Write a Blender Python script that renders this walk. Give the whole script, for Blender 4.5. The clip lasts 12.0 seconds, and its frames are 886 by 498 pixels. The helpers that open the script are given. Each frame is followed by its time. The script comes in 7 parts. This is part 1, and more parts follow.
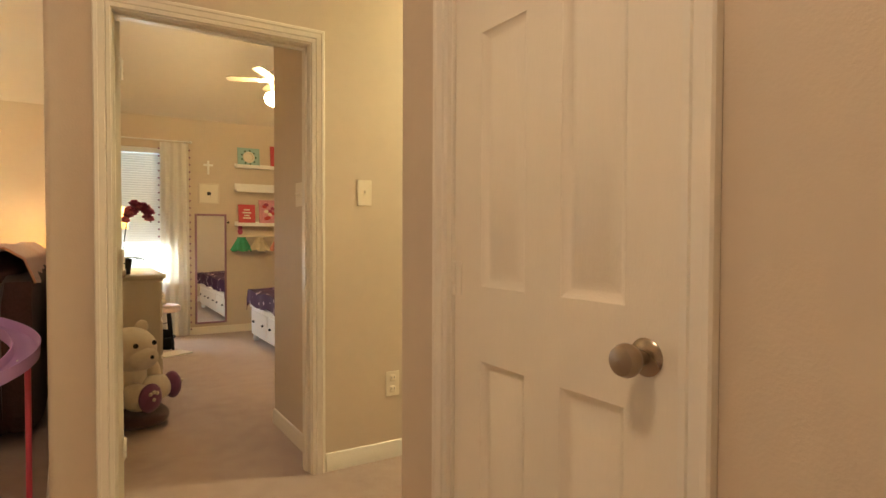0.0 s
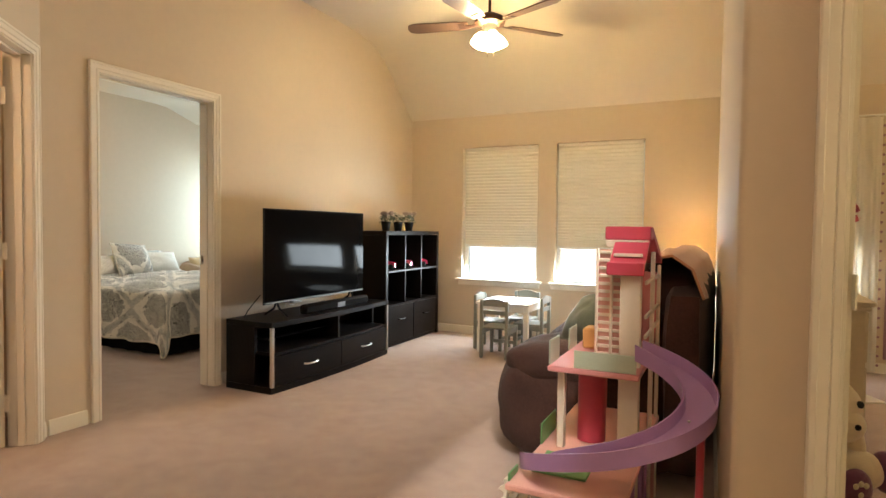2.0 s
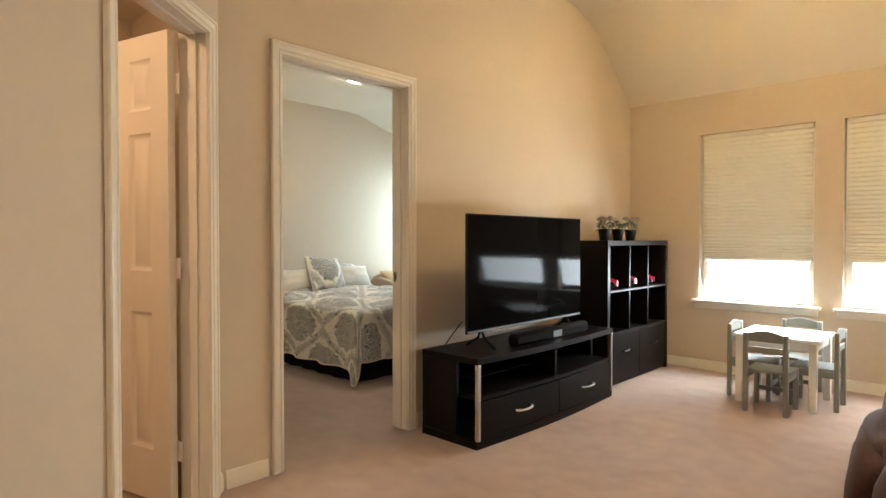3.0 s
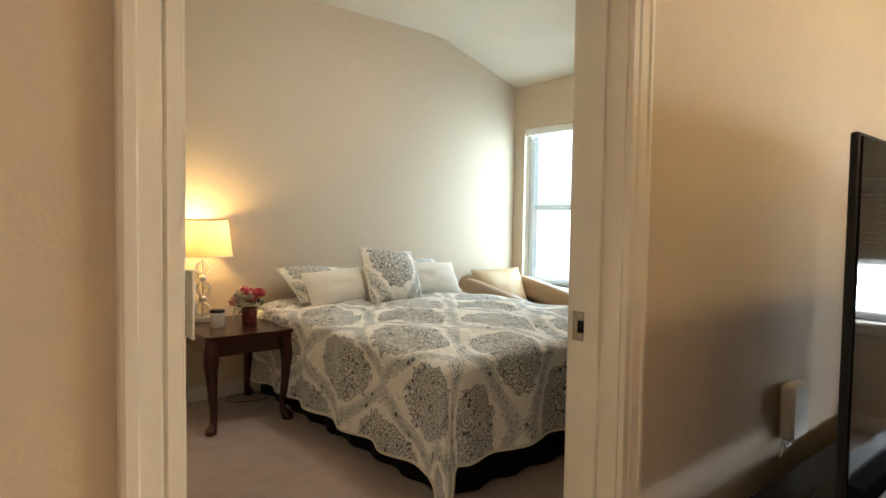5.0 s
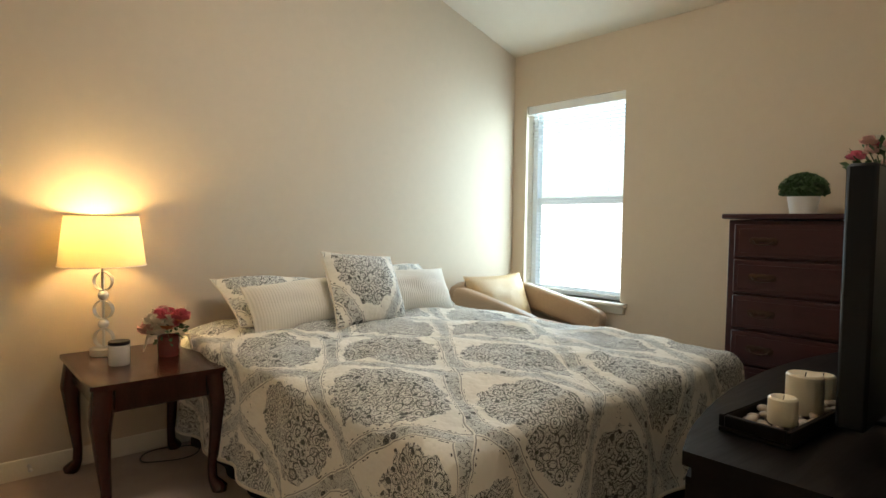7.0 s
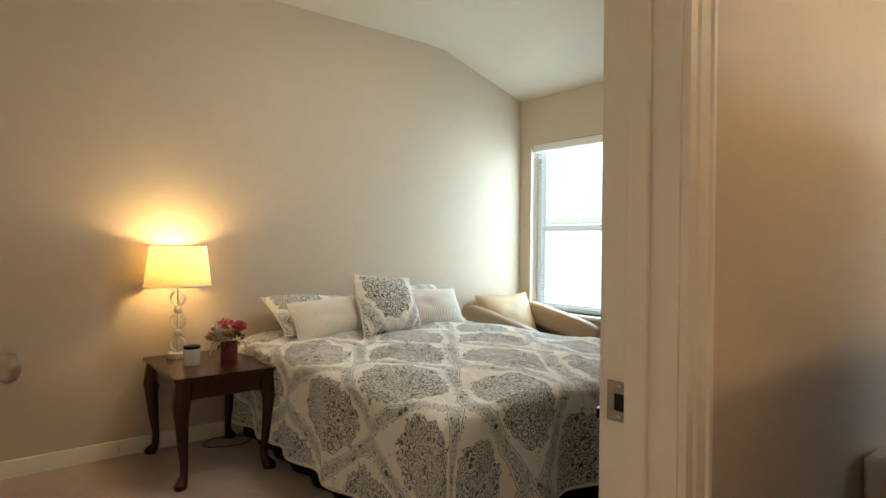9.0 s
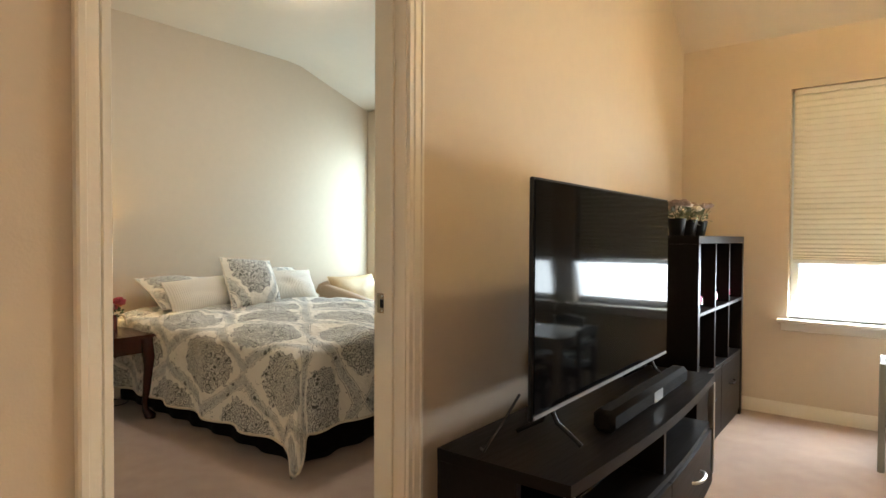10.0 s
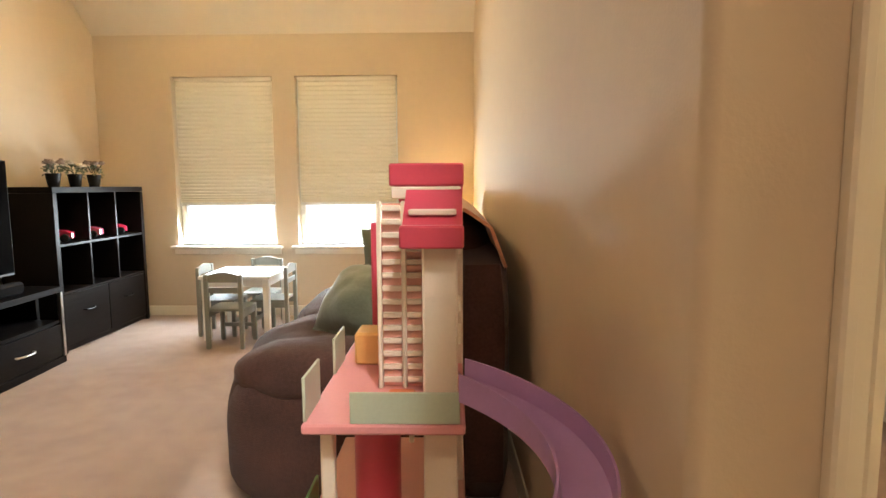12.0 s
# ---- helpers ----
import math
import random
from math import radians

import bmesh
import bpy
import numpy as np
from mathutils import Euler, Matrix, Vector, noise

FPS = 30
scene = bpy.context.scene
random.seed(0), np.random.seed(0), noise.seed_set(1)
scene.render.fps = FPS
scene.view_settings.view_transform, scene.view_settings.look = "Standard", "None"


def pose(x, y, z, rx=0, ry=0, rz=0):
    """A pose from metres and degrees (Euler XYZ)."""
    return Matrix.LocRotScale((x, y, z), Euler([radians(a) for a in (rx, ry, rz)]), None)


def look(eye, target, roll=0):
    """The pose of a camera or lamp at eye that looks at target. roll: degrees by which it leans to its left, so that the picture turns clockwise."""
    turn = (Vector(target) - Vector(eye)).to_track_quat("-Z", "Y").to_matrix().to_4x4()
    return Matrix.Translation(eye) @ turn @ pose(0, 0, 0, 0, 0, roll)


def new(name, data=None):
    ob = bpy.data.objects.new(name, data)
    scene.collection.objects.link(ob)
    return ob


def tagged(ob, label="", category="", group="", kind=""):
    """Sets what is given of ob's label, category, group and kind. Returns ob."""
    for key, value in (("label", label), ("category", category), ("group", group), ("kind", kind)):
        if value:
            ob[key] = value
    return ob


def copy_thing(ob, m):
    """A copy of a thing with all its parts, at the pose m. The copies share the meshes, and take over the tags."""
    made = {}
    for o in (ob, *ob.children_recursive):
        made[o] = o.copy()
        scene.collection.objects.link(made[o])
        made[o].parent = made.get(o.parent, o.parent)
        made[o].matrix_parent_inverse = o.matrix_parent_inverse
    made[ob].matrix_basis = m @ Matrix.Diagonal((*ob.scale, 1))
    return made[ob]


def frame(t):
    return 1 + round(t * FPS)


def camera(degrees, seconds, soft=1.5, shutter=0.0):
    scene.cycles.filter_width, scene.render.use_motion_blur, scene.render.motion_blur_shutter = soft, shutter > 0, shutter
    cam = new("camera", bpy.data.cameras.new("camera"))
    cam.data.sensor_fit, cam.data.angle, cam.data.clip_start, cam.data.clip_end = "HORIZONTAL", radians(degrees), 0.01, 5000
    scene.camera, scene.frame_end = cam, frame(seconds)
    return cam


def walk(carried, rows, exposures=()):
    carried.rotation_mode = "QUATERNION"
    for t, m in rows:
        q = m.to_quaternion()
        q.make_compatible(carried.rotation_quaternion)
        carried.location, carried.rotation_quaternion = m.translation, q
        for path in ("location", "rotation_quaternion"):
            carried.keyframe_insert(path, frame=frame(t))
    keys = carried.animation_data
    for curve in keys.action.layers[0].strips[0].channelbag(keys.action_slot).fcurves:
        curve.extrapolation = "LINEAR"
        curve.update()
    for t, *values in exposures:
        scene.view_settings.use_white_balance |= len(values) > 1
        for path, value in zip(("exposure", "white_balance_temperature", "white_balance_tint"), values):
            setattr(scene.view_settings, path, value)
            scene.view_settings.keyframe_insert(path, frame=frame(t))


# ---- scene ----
cam = camera(74.8, 12.0, soft=1.5)
PATH = [
    (0, (0.355, -0.172, 1.134), (1.405, 1.53, 1.086), 0.2),
    (0.5, (0.495, 0.088, 1.146), (1.029, 2.015, 1.093), 0.5),
    (1, (0.532, 0.337, 1.181), (0.537, 2.336, 1.119), 0.4),
    (1.5, (0.416, 0.598, 1.154), (-0.095, 2.531, 1.092), 0.6),
    (2, (0.206, 0.877, 1.166), (-0.674, 2.671, 1.097), 0.7),
    (2.5, (-0.084, 1.206, 1.175), (-1.262, 2.82, 1.116), 0.5),
    (3, (-0.579, 1.533, 1.151), (-1.958, 2.982, 1.117), -0.0),
    (3.5, (-0.987, 1.907, 1.178), (-2.463, 3.256, 1.117), 0.5),
    (5.3, (-2.658, 3.051, 1.13), (-4.211, 4.307, 1.031), 0.9),
    (5.5, (-2.75, 3.158, 1.14), (-4.311, 4.404, 1.029), 0.9),
    (6, (-2.991, 3.322, 1.148), (-4.548, 4.572, 1.036), 0.9),
    (6.5, (-3.160, 3.407, 1.125), (-4.687, 4.694, 1.024), 0.9),
    (7, (-3.19, 3.419, 1.131), (-4.684, 4.745, 1.037), 0.8),
    (7.2, (-3.183, 3.438, 1.133), (-4.677, 4.765, 1.045), 0.8),
    (9, (-2.7, 3.12, 1.162), (-4.255, 4.377, 1.143), 0.5),
    (9.5, (-2.388, 2.893, 1.143), (-3.875, 4.231, 1.119), 0.7),
    (10, (-1.976, 2.581, 1.128), (-3.194, 4.167, 1.086), 0.3),
    (10.5, (-1.551, 2.353, 1.125), (-2.438, 4.144, 1.046), 0.0),
    (11, (-1.068, 2.121, 1.135), (-1.625, 4.036, 0.981), 0.1),
    (11.5, (-0.556, 1.865, 1.114), (-0.821, 3.840, 0.935), -0.3),
    (12, (-0.055, 1.795, 1.136), (-0.093, 3.783, 0.918), -0.3),
]
EXPOSURE = [(0.0, 2.55), (0.5, 2.45), (1.0, 2.35), (1.5, 2.35), (2.5, 2.25), (3.5, 2.3), (5.5, 2.2), (6.0, 2.15), (7.0, 2.08), (9.0, 2.08), (9.5, 2.1), (10.0, 2.3), (10.5, 2.4), (11.0, 2.3), (11.5, 2.28), (12.0, 2.4)]
walk(cam, [(t, look(eye, target, roll)) for t, eye, target, roll in PATH], EXPOSURE)

# ---- world and large lights ----
world = bpy.data.worlds.new("world")
scene.world = world
world.use_nodes = True
wn = world.node_tree.nodes
sky = wn.new("ShaderNodeTexSky")
sky.sky_type, sky.sun_disc = "NISHITA", False
sky.sun_elevation, sky.sun_rotation = radians(38), radians(160)
sky.air_density, sky.dust_density = 1.0, 4.0
wn["Background"].inputs["Strength"].default_value = 0.15
world.node_tree.links.new(sky.outputs[0], wn["Background"].inputs[0])

FLOORLAMP_W, TABLELAMP_W, CHILDLAMP_W = 2.2, 3.0, 1.4
WARM = (1.0, 0.66, 0.34)
DAY = (0.82, 0.93, 1.0)


def lamp(name, kind, power, color, m, size=0.1, size_y=None):
    data = bpy.data.lights.new(name, kind)
    data.energy, data.color = power, color
    if kind == "AREA":
        data.shape, data.size, data.size_y = "RECTANGLE", size, size_y or size
    elif kind == "SUN":
        data.angle = size
    else:
        data.shadow_soft_size = size
    ob = new(name, data)
    ob.matrix_world = m
    return ob


lamp("sun", "SUN", 4.5, (1.0, 0.96, 0.9), look((0, 0, 10), (-2.0, 4.4, 4.0)), radians(12))
# sky light in the openings of the windows, within the depth of the reveals
COOL = (0.62, 0.86, 1.0)
for wx, wy, wz, wwid, whei, power, tone, down in ((-2.04, 6.865, 0.80, 0.84, 0.30, 8, DAY, 2.6), (-0.97, 6.865, 0.80, 0.84, 0.30, 8, DAY, 2.6), (-5.68, 6.862, 1.31, 0.80, 1.34, 6, COOL, 0.0), (-5.68, 6.908, 1.31, 0.80, 1.34, 1.2, COOL, 0.0), (0.75, 6.865, 0.83, 0.74, 0.36, 4.5, DAY, 1.5)):
    lamp("window_daylight", "AREA", power, tone, look((wx, wy, wz), (wx, 0, wz - down)), wwid, whei)


# ---- materials ----
def nodes_of(name):
    m = bpy.data.materials.new(name)
    m.use_nodes = True
    nt = m.node_tree
    return m, nt, nt.nodes["Principled BSDF"]


def mat(name, col, rough=0.6, var=0.06, scale=4.0, bump=0.0, bscale=250.0, metal=0.0, stretch=(1, 1, 1), sheen=0.0, coat=0.0, spec=0.5, rvar=0.06, island=False, random_tone=0.0):
    """A surface with two scales of tone, uneven gloss and fine relief."""
    m, nt, b = nodes_of(name)
    L = nt.links.new
    tc = nt.nodes.new("ShaderNodeTexCoord")
    mp = nt.nodes.new("ShaderNodeMapping")
    mp.inputs["Scale"].default_value = stretch
    L(tc.outputs["Object"], mp.inputs["Vector"])
    n1 = nt.nodes.new("ShaderNodeTexNoise")
    n1.inputs["Scale"].default_value, n1.inputs["Detail"].default_value = scale, 3
    n2 = nt.nodes.new("ShaderNodeTexNoise")
    n2.inputs["Scale"].default_value, n2.inputs["Detail"].default_value = scale * 14, 4
    L(mp.outputs[0], n1.inputs["Vector"]), L(mp.outputs[0], n2.inputs["Vector"])
    mixf = nt.nodes.new("ShaderNodeMath")
    mixf.operation = "MULTIPLY_ADD"
    L(n2.outputs["Fac"], mixf.inputs[0])
    mixf.inputs[1].default_value = 0.45
    half = nt.nodes.new("ShaderNodeMath")
    half.operation = "MULTIPLY"
    half.inputs[1].default_value = 0.55
    L(n1.outputs["Fac"], half.inputs[0]), L(half.outputs[0], mixf.inputs[2])
    ramp = nt.nodes.new("ShaderNodeValToRGB")
    e = ramp.color_ramp.elements
    e[0].position, e[1].position = 0.25, 0.75
    e[0].color = (*[max(0, c * (1 - var)) for c in col], 1)
    e[1].color = (*[min(1, c * (1 + var)) for c in col], 1)
    L(mixf.outputs[0], ramp.inputs[0])
    last = ramp.outputs[0]
    if random_tone:
        oi = nt.nodes.new("ShaderNodeObjectInfo")
        hsv = nt.nodes.new("ShaderNodeHueSaturation")
        mr = nt.nodes.new("ShaderNodeMapRange")
        mr.inputs["To Min"].default_value, mr.inputs["To Max"].default_value = 1 - random_tone, 1 + random_tone
        L(oi.outputs["Random"], mr.inputs["Value"]), L(mr.outputs[0], hsv.inputs["Value"]), L(last, hsv.inputs["Color"])
        last = hsv.outputs[0]
    L(last, b.inputs["Base Color"])
    rr = nt.nodes.new("ShaderNodeMapRange")
    rr.inputs["To Min"].default_value, rr.inputs["To Max"].default_value = max(0.02, rough - rvar), min(1, rough + rvar)
    L(n1.outputs["Fac"], rr.inputs["Value"]), L(rr.outputs[0], b.inputs["Roughness"])
    b.inputs["Metallic"].default_value = metal
    b.inputs["Specular IOR Level"].default_value = spec
    b.inputs["Sheen Weight"].default_value = sheen
    b.inputs["Coat Weight"].default_value = coat
    if bump:
        n3 = nt.nodes.new("ShaderNodeTexNoise")
        n3.inputs["Scale"].default_value, n3.inputs["Detail"].default_value = bscale, 2
        L(mp.outputs[0], n3.inputs["Vector"])
        bp = nt.nodes.new("ShaderNodeBump")
        bp.inputs["Strength"].default_value, bp.inputs["Distance"].default_value = bump, 1.0 / bscale
        L(n3.outputs["Fac"], bp.inputs["Height"]), L(bp.outputs[0], b.inputs["Normal"])
    return m


def glow(name, col, strength):
    m, nt, b = nodes_of(name)
    b.inputs["Base Color"].default_value = (0.8, 0.78, 0.72, 1)
    b.inputs["Emission Color"].default_value = (*col, 1)
    b.inputs["Emission Strength"].default_value = strength
    return m


def cloth_light(name, col, through_col, share, rough=0.9, bump_scale=300):
    """Thin cloth or paper that lets part of the light through."""
    m, nt, b = nodes_of(name)
    L = nt.links.new
    b.inputs["Base Color"].default_value, b.inputs["Roughness"].default_value = (*col, 1), rough
    tr = nt.nodes.new("ShaderNodeBsdfTranslucent")
    tr.inputs["Color"].default_value = (*through_col, 1)
    mx = nt.nodes.new("ShaderNodeMixShader")
    mx.inputs[0].default_value = share
    out = nt.nodes["Material Output"]
    tc, nz, bp = nt.nodes.new("ShaderNodeTexCoord"), nt.nodes.new("ShaderNodeTexNoise"), nt.nodes.new("ShaderNodeBump")
    nz.inputs["Scale"].default_value = bump_scale
    bp.inputs["Strength"].default_value, bp.inputs["Distance"].default_value = 0.15, 0.002
    L(tc.outputs["Object"], nz.inputs["Vector"]), L(nz.outputs["Fac"], bp.inputs["Height"]), L(bp.outputs[0], b.inputs["Normal"])
    L(b.outputs[0], mx.inputs[1]), L(tr.outputs[0], mx.inputs[2]), L(mx.outputs[0], out.inputs["Surface"])
    return m


def pane_glass(name):
    m, nt, b = nodes_of(name)
    L = nt.links.new
    t, g, mx = nt.nodes.new("ShaderNodeBsdfTransparent"), nt.nodes.new("ShaderNodeBsdfGlossy"), nt.nodes.new("ShaderNodeMixShader")
    t.inputs[0].default_value = (0.95, 0.98, 0.97, 1)
    g.inputs["Roughness"].default_value = 0.03
    mx.inputs[0].default_value = 0.06
    L(t.outputs[0], mx.inputs[1]), L(g.outputs[0], mx.inputs[2]), L(mx.outputs[0], nt.nodes["Material Output"].inputs["Surface"])
    return m


WALL = mat("wall_paint", (0.60, 0.495, 0.37), 0.75, 0.035, 1.3, 0.09, 160)
CEIL = mat("ceiling_paint", (0.68, 0.60, 0.48), 0.85, 0.03, 1.1, 0.35, 120)
TRIM = mat("trim_paint", (0.76, 0.70, 0.59), 0.38, 0.03, 2.0, 0.06, 90)
DOORP = mat("door_paint", (0.76, 0.69, 0.57), 0.42, 0.03, 2.0, 0.12, 60, stretch=(8, 8, 1))
VINYL = mat("white_vinyl", (0.82, 0.82, 0.80), 0.35, 0.02, 3)


def carpet_material():
    m, nt, b = nodes_of("carpet")
    L = nt.links.new
    tc = nt.nodes.new("ShaderNodeTexCoord")
    big, mid, fine = [nt.nodes.new("ShaderNodeTexNoise") for _ in range(3)]
    for n, sc, de in ((big, 1.6, 4), (mid, 9, 5), (fine, 210, 3)):
        n.inputs["Scale"].default_value, n.inputs["Detail"].default_value = sc, de
        L(tc.outputs["Object"], n.inputs["Vector"])
    r1 = nt.nodes.new("ShaderNodeValToRGB")
    r1.color_ramp.elements[0].position, r1.color_ramp.elements[1].position = 0.28, 0.74
    r1.color_ramp.elements[0].color, r1.color_ramp.elements[1].color = (0.38, 0.27, 0.215, 1), (0.53, 0.40, 0.325, 1)
    add = nt.nodes.new("ShaderNodeMath")
    add.operation = "MULTIPLY_ADD"
    add.inputs[1].default_value = 0.5
    hf = nt.nodes.new("ShaderNodeMath")
    hf.operation = "MULTIPLY"
    hf.inputs[1].default_value = 0.5
    L(big.outputs["Fac"], hf.inputs[0]), L(mid.outputs["Fac"], add.inputs[0]), L(hf.outputs[0], add.inputs[2]), L(add.outputs[0], r1.inputs[0])
    mx = nt.nodes.new("ShaderNodeMix")
    mx.data_type, mx.blend_type = "RGBA", "MULTIPLY"
    mx.inputs["Factor"].default_value = 0.5
    r2 = nt.nodes.new("ShaderNodeValToRGB")
    r2.color_ramp.elements[0].position, r2.color_ramp.elements[1].position = 0.3, 0.6
    r2.color_ramp.elements[0].color = (0.62, 0.58, 0.55, 1)
    L(fine.outputs["Fac"], r2.inputs[0]), L(r1.outputs[0], mx.inputs["A"]), L(r2.outputs[0], mx.inputs["B"])
    L(mx.outputs["Result"], b.inputs["Base Color"])
    b.inputs["Roughness"].default_value, b.inputs["Sheen Weight"].default_value = 0.95, 0.25
    b.inputs["Specular IOR Level"].default_value = 0.15
    bp, bp2 = nt.nodes.new("ShaderNodeBump"), nt.nodes.new("ShaderNodeBump")
    bp.inputs["Strength"].default_value, bp.inputs["Distance"].default_value = 0.8, 0.006
    bp2.inputs["Strength"].default_value, bp2.inputs["Distance"].default_value = 0.28, 0.02
    L(fine.outputs["Fac"], bp.inputs["Height"]), L(mid.outputs["Fac"], bp2.inputs["Height"]), L(bp2.outputs[0], bp.inputs["Normal"]), L(bp.outputs[0], b.inputs["Normal"])
    return m


CARPET = carpet_material()
BLACKWOOD = mat("black_brown_veneer", (0.0065, 0.0045, 0.004), 0.42, 0.3, 3, 0.08, 40, stretch=(1, 0.12, 1), spec=0.13)
STEEL = mat("brushed_steel", (0.62, 0.60, 0.57), 0.32, 0.05, 8, 0.05, 300, metal=1.0, stretch=(1, 1, 0.1))
NICKEL = mat("satin_nickel", (0.36, 0.29, 0.22), 0.27, 0.06, 6, metal=1.0)
BLACKPL = mat("black_plastic", (0.005, 0.005, 0.0055), 0.45, 0.1, 8, 0.05, 300, spec=0.22)
GREYPL = mat("grey_plastic", (0.16, 0.16, 0.17), 0.45, 0.06, 8)
SCREEN = mat("screen_glass", (0.003, 0.003, 0.0035), 0.06, 0.05, 2, spec=0.03, rvar=0.015)
WHITEPL = mat("white_plastic", (0.78, 0.76, 0.72), 0.35, 0.03, 6)
IVORYPL = mat("ivory_plastic", (0.78, 0.70, 0.55), 0.35, 0.03, 6)
SOFA = mat("brown_microfibre", (0.058, 0.026, 0.020), 0.8, 0.5, 7, 0.8, 260, sheen=0.12, spec=0.2)
THROW = mat("peach_throw", (0.56, 0.28, 0.17), 0.95, 0.14, 14, 0.9, 160, sheen=0.6, spec=0.1)
SATIN = mat("green_satin", (0.118, 0.138, 0.088), 0.6, 0.2, 7, 0.08, 45, sheen=0.35)
CHERRY = mat("cherry_wood", (0.042, 0.0085, 0.0055), 0.24, 0.35, 4, 0.06, 50, stretch=(1, 8, 1), coat=0.15, spec=0.4)
DARKCHERRY = mat("dark_cherry_wood", (0.040, 0.0095, 0.0085), 0.42, 0.35, 4, 0.08, 50, stretch=(1, 1, 8), spec=0.3)
BRONZE = mat("aged_bronze", (0.05, 0.028, 0.018), 0.4, 0.2, 20, metal=0.8)
FANBROWN = mat("bronze_fan_metal", (0.055, 0.026, 0.016), 0.35, 0.15, 9, metal=0.6)
FANBLADE = mat("walnut_fan_blade", (0.12, 0.065, 0.038), 0.42, 0.22, 3, 0.06, 60, stretch=(10, 1, 1))
WHITEWOOD = mat("white_lacquered_wood", (0.80, 0.78, 0.73), 0.35, 0.03, 5, 0.04, 80)
GREYWOOD = mat("grey_green_painted_wood", (0.23, 0.235, 0.205), 0.5, 0.12, 6, 0.08, 80)
MAPLE = mat("pale_maple_blade", (0.40, 0.32, 0.21), 0.5, 0.1, 4, 0.04, 60, stretch=(8, 1, 1))
CREAMWOOD = mat("cream_painted_wood", (0.66, 0.58, 0.45), 0.45, 0.05, 4, 0.05, 70)
IVORYCLOTH = mat("ivory_ribbed_cotton", (0.74, 0.68, 0.57), 0.9, 0.05, 8, 0.5, 300, sheen=0.2)
BLACKCLOTH = mat("black_cotton", (0.009, 0.008, 0.008), 0.95, 0.2, 9, 0.4, 300, spec=0.1)
TANLEATHER = mat("tan_leather", (0.40, 0.27, 0.165), 0.5, 0.16, 6, 0.35, 140)
PALETAN = mat("pale_tan_leather", (0.50, 0.33, 0.16), 0.5, 0.12, 6, 0.35, 140)
WAX = mat("ivory_wax", (0.78, 0.68, 0.50), 0.5, 0.05, 12, 0.05, 60)
LEAF = mat("leaf_green", (0.045, 0.09, 0.028), 0.55, 0.35, 40, random_tone=0.1)
LEAFPALE = mat("dusty_leaf", (0.14, 0.16, 0.10), 0.6, 0.3, 40)
STEM = mat("stem", (0.06, 0.075, 0.03), 0.6, 0.2, 30)
PETALDUST = mat("dusty_petals", (0.36, 0.27, 0.22), 0.7, 0.25, 40)
PETALPINK = mat("pink_petals", (0.62, 0.12, 0.17), 0.6, 0.25, 40)
PETALBLUSH = mat("blush_petals", (0.72, 0.42, 0.36), 0.6, 0.2, 40)
PETALCORAL = mat("coral_petals", (0.66, 0.22, 0.10), 0.6, 0.25, 40)
PETALCREAM = mat("cream_petals", (0.72, 0.64, 0.50), 0.6, 0.12, 40)
PETALMAROON = mat("maroon_petals", (0.36, 0.045, 0.11), 0.55, 0.3, 40)
REDGLASS = mat("dusty_red_glass", (0.17, 0.040, 0.034), 0.18, 0.15, 12, coat=0.5)
JARWAX = mat("milky_jar", (0.74, 0.70, 0.62), 0.2, 0.04, 8, coat=0.6)
PEBBLE = mat("river_pebble", (0.45, 0.36, 0.28), 0.45, 0.35, 18, random_tone=0.35)
CABLE = mat("black_cable", (0.012, 0.012, 0.012), 0.5, 0.1, 20)
DOLLPINK = mat("hot_pink_plastic", (0.55, 0.065, 0.105), 0.34, 0.06, 10)
DOLLROSE = mat("rose_plastic", (0.70, 0.30, 0.30), 0.38, 0.06, 10)
DOLLBLUSH = mat("blush_plastic", (0.78, 0.42, 0.36), 0.4, 0.05, 10)
DOLLWHITE = mat("cream_plastic", (0.78, 0.70, 0.58), 0.38, 0.04, 10)
DOLLMINT = mat("mint_plastic", (0.46, 0.53, 0.41), 0.38, 0.06, 10)
DOLLGREEN = mat("green_plastic", (0.14, 0.36, 0.13), 0.4, 0.08, 10)
DOLLPURPLE = mat("purple_plastic", (0.40, 0.23, 0.47), 0.32, 0.06, 10)
DOLLORANGE = mat("orange_plastic", (0.72, 0.18, 0.06), 0.35, 0.06, 10)
DOLLYELLOW = mat("apricot_plastic", (0.78, 0.46, 0.16), 0.4, 0.06, 10)
CARRED = mat("toy_car_pink", (0.62, 0.035, 0.10), 0.22, 0.05, 20, coat=0.5)
CARPINK = mat("toy_car_rose", (0.66, 0.12, 0.20), 0.25, 0.05, 20, coat=0.4)
PLUSH = mat("cream_plush", (0.78, 0.68, 0.52), 0.95, 0.12, 20, 0.9, 180, sheen=0.6, spec=0.1)
PLUSHPURPLE = mat("purple_plush", (0.20, 0.07, 0.15), 0.95, 0.35, 26, 0.7, 180, sheen=0.4, spec=0.1)
PLUSHBLACK = mat("black_button", (0.01, 0.01, 0.01), 0.2, 0.05, 20)
BASKET = mat("brown_floor_cushion", (0.09, 0.04, 0.035), 0.9, 0.25, 12, 0.6, 120, sheen=0.3)
MAUVE = mat("mauve_frame_paint", (0.30, 0.15, 0.20), 0.4, 0.08, 9)
MIRROR, _nt, _b = nodes_of("mirror_silver")
_b.inputs["Base Color"].default_value, _b.inputs["Metallic"].default_value, _b.inputs["Roughness"].default_value = (0.86, 0.87, 0.86, 1), 1.0, 0.015
TEAL = mat("teal_card", (0.30, 0.46, 0.42), 0.6, 0.08, 14)
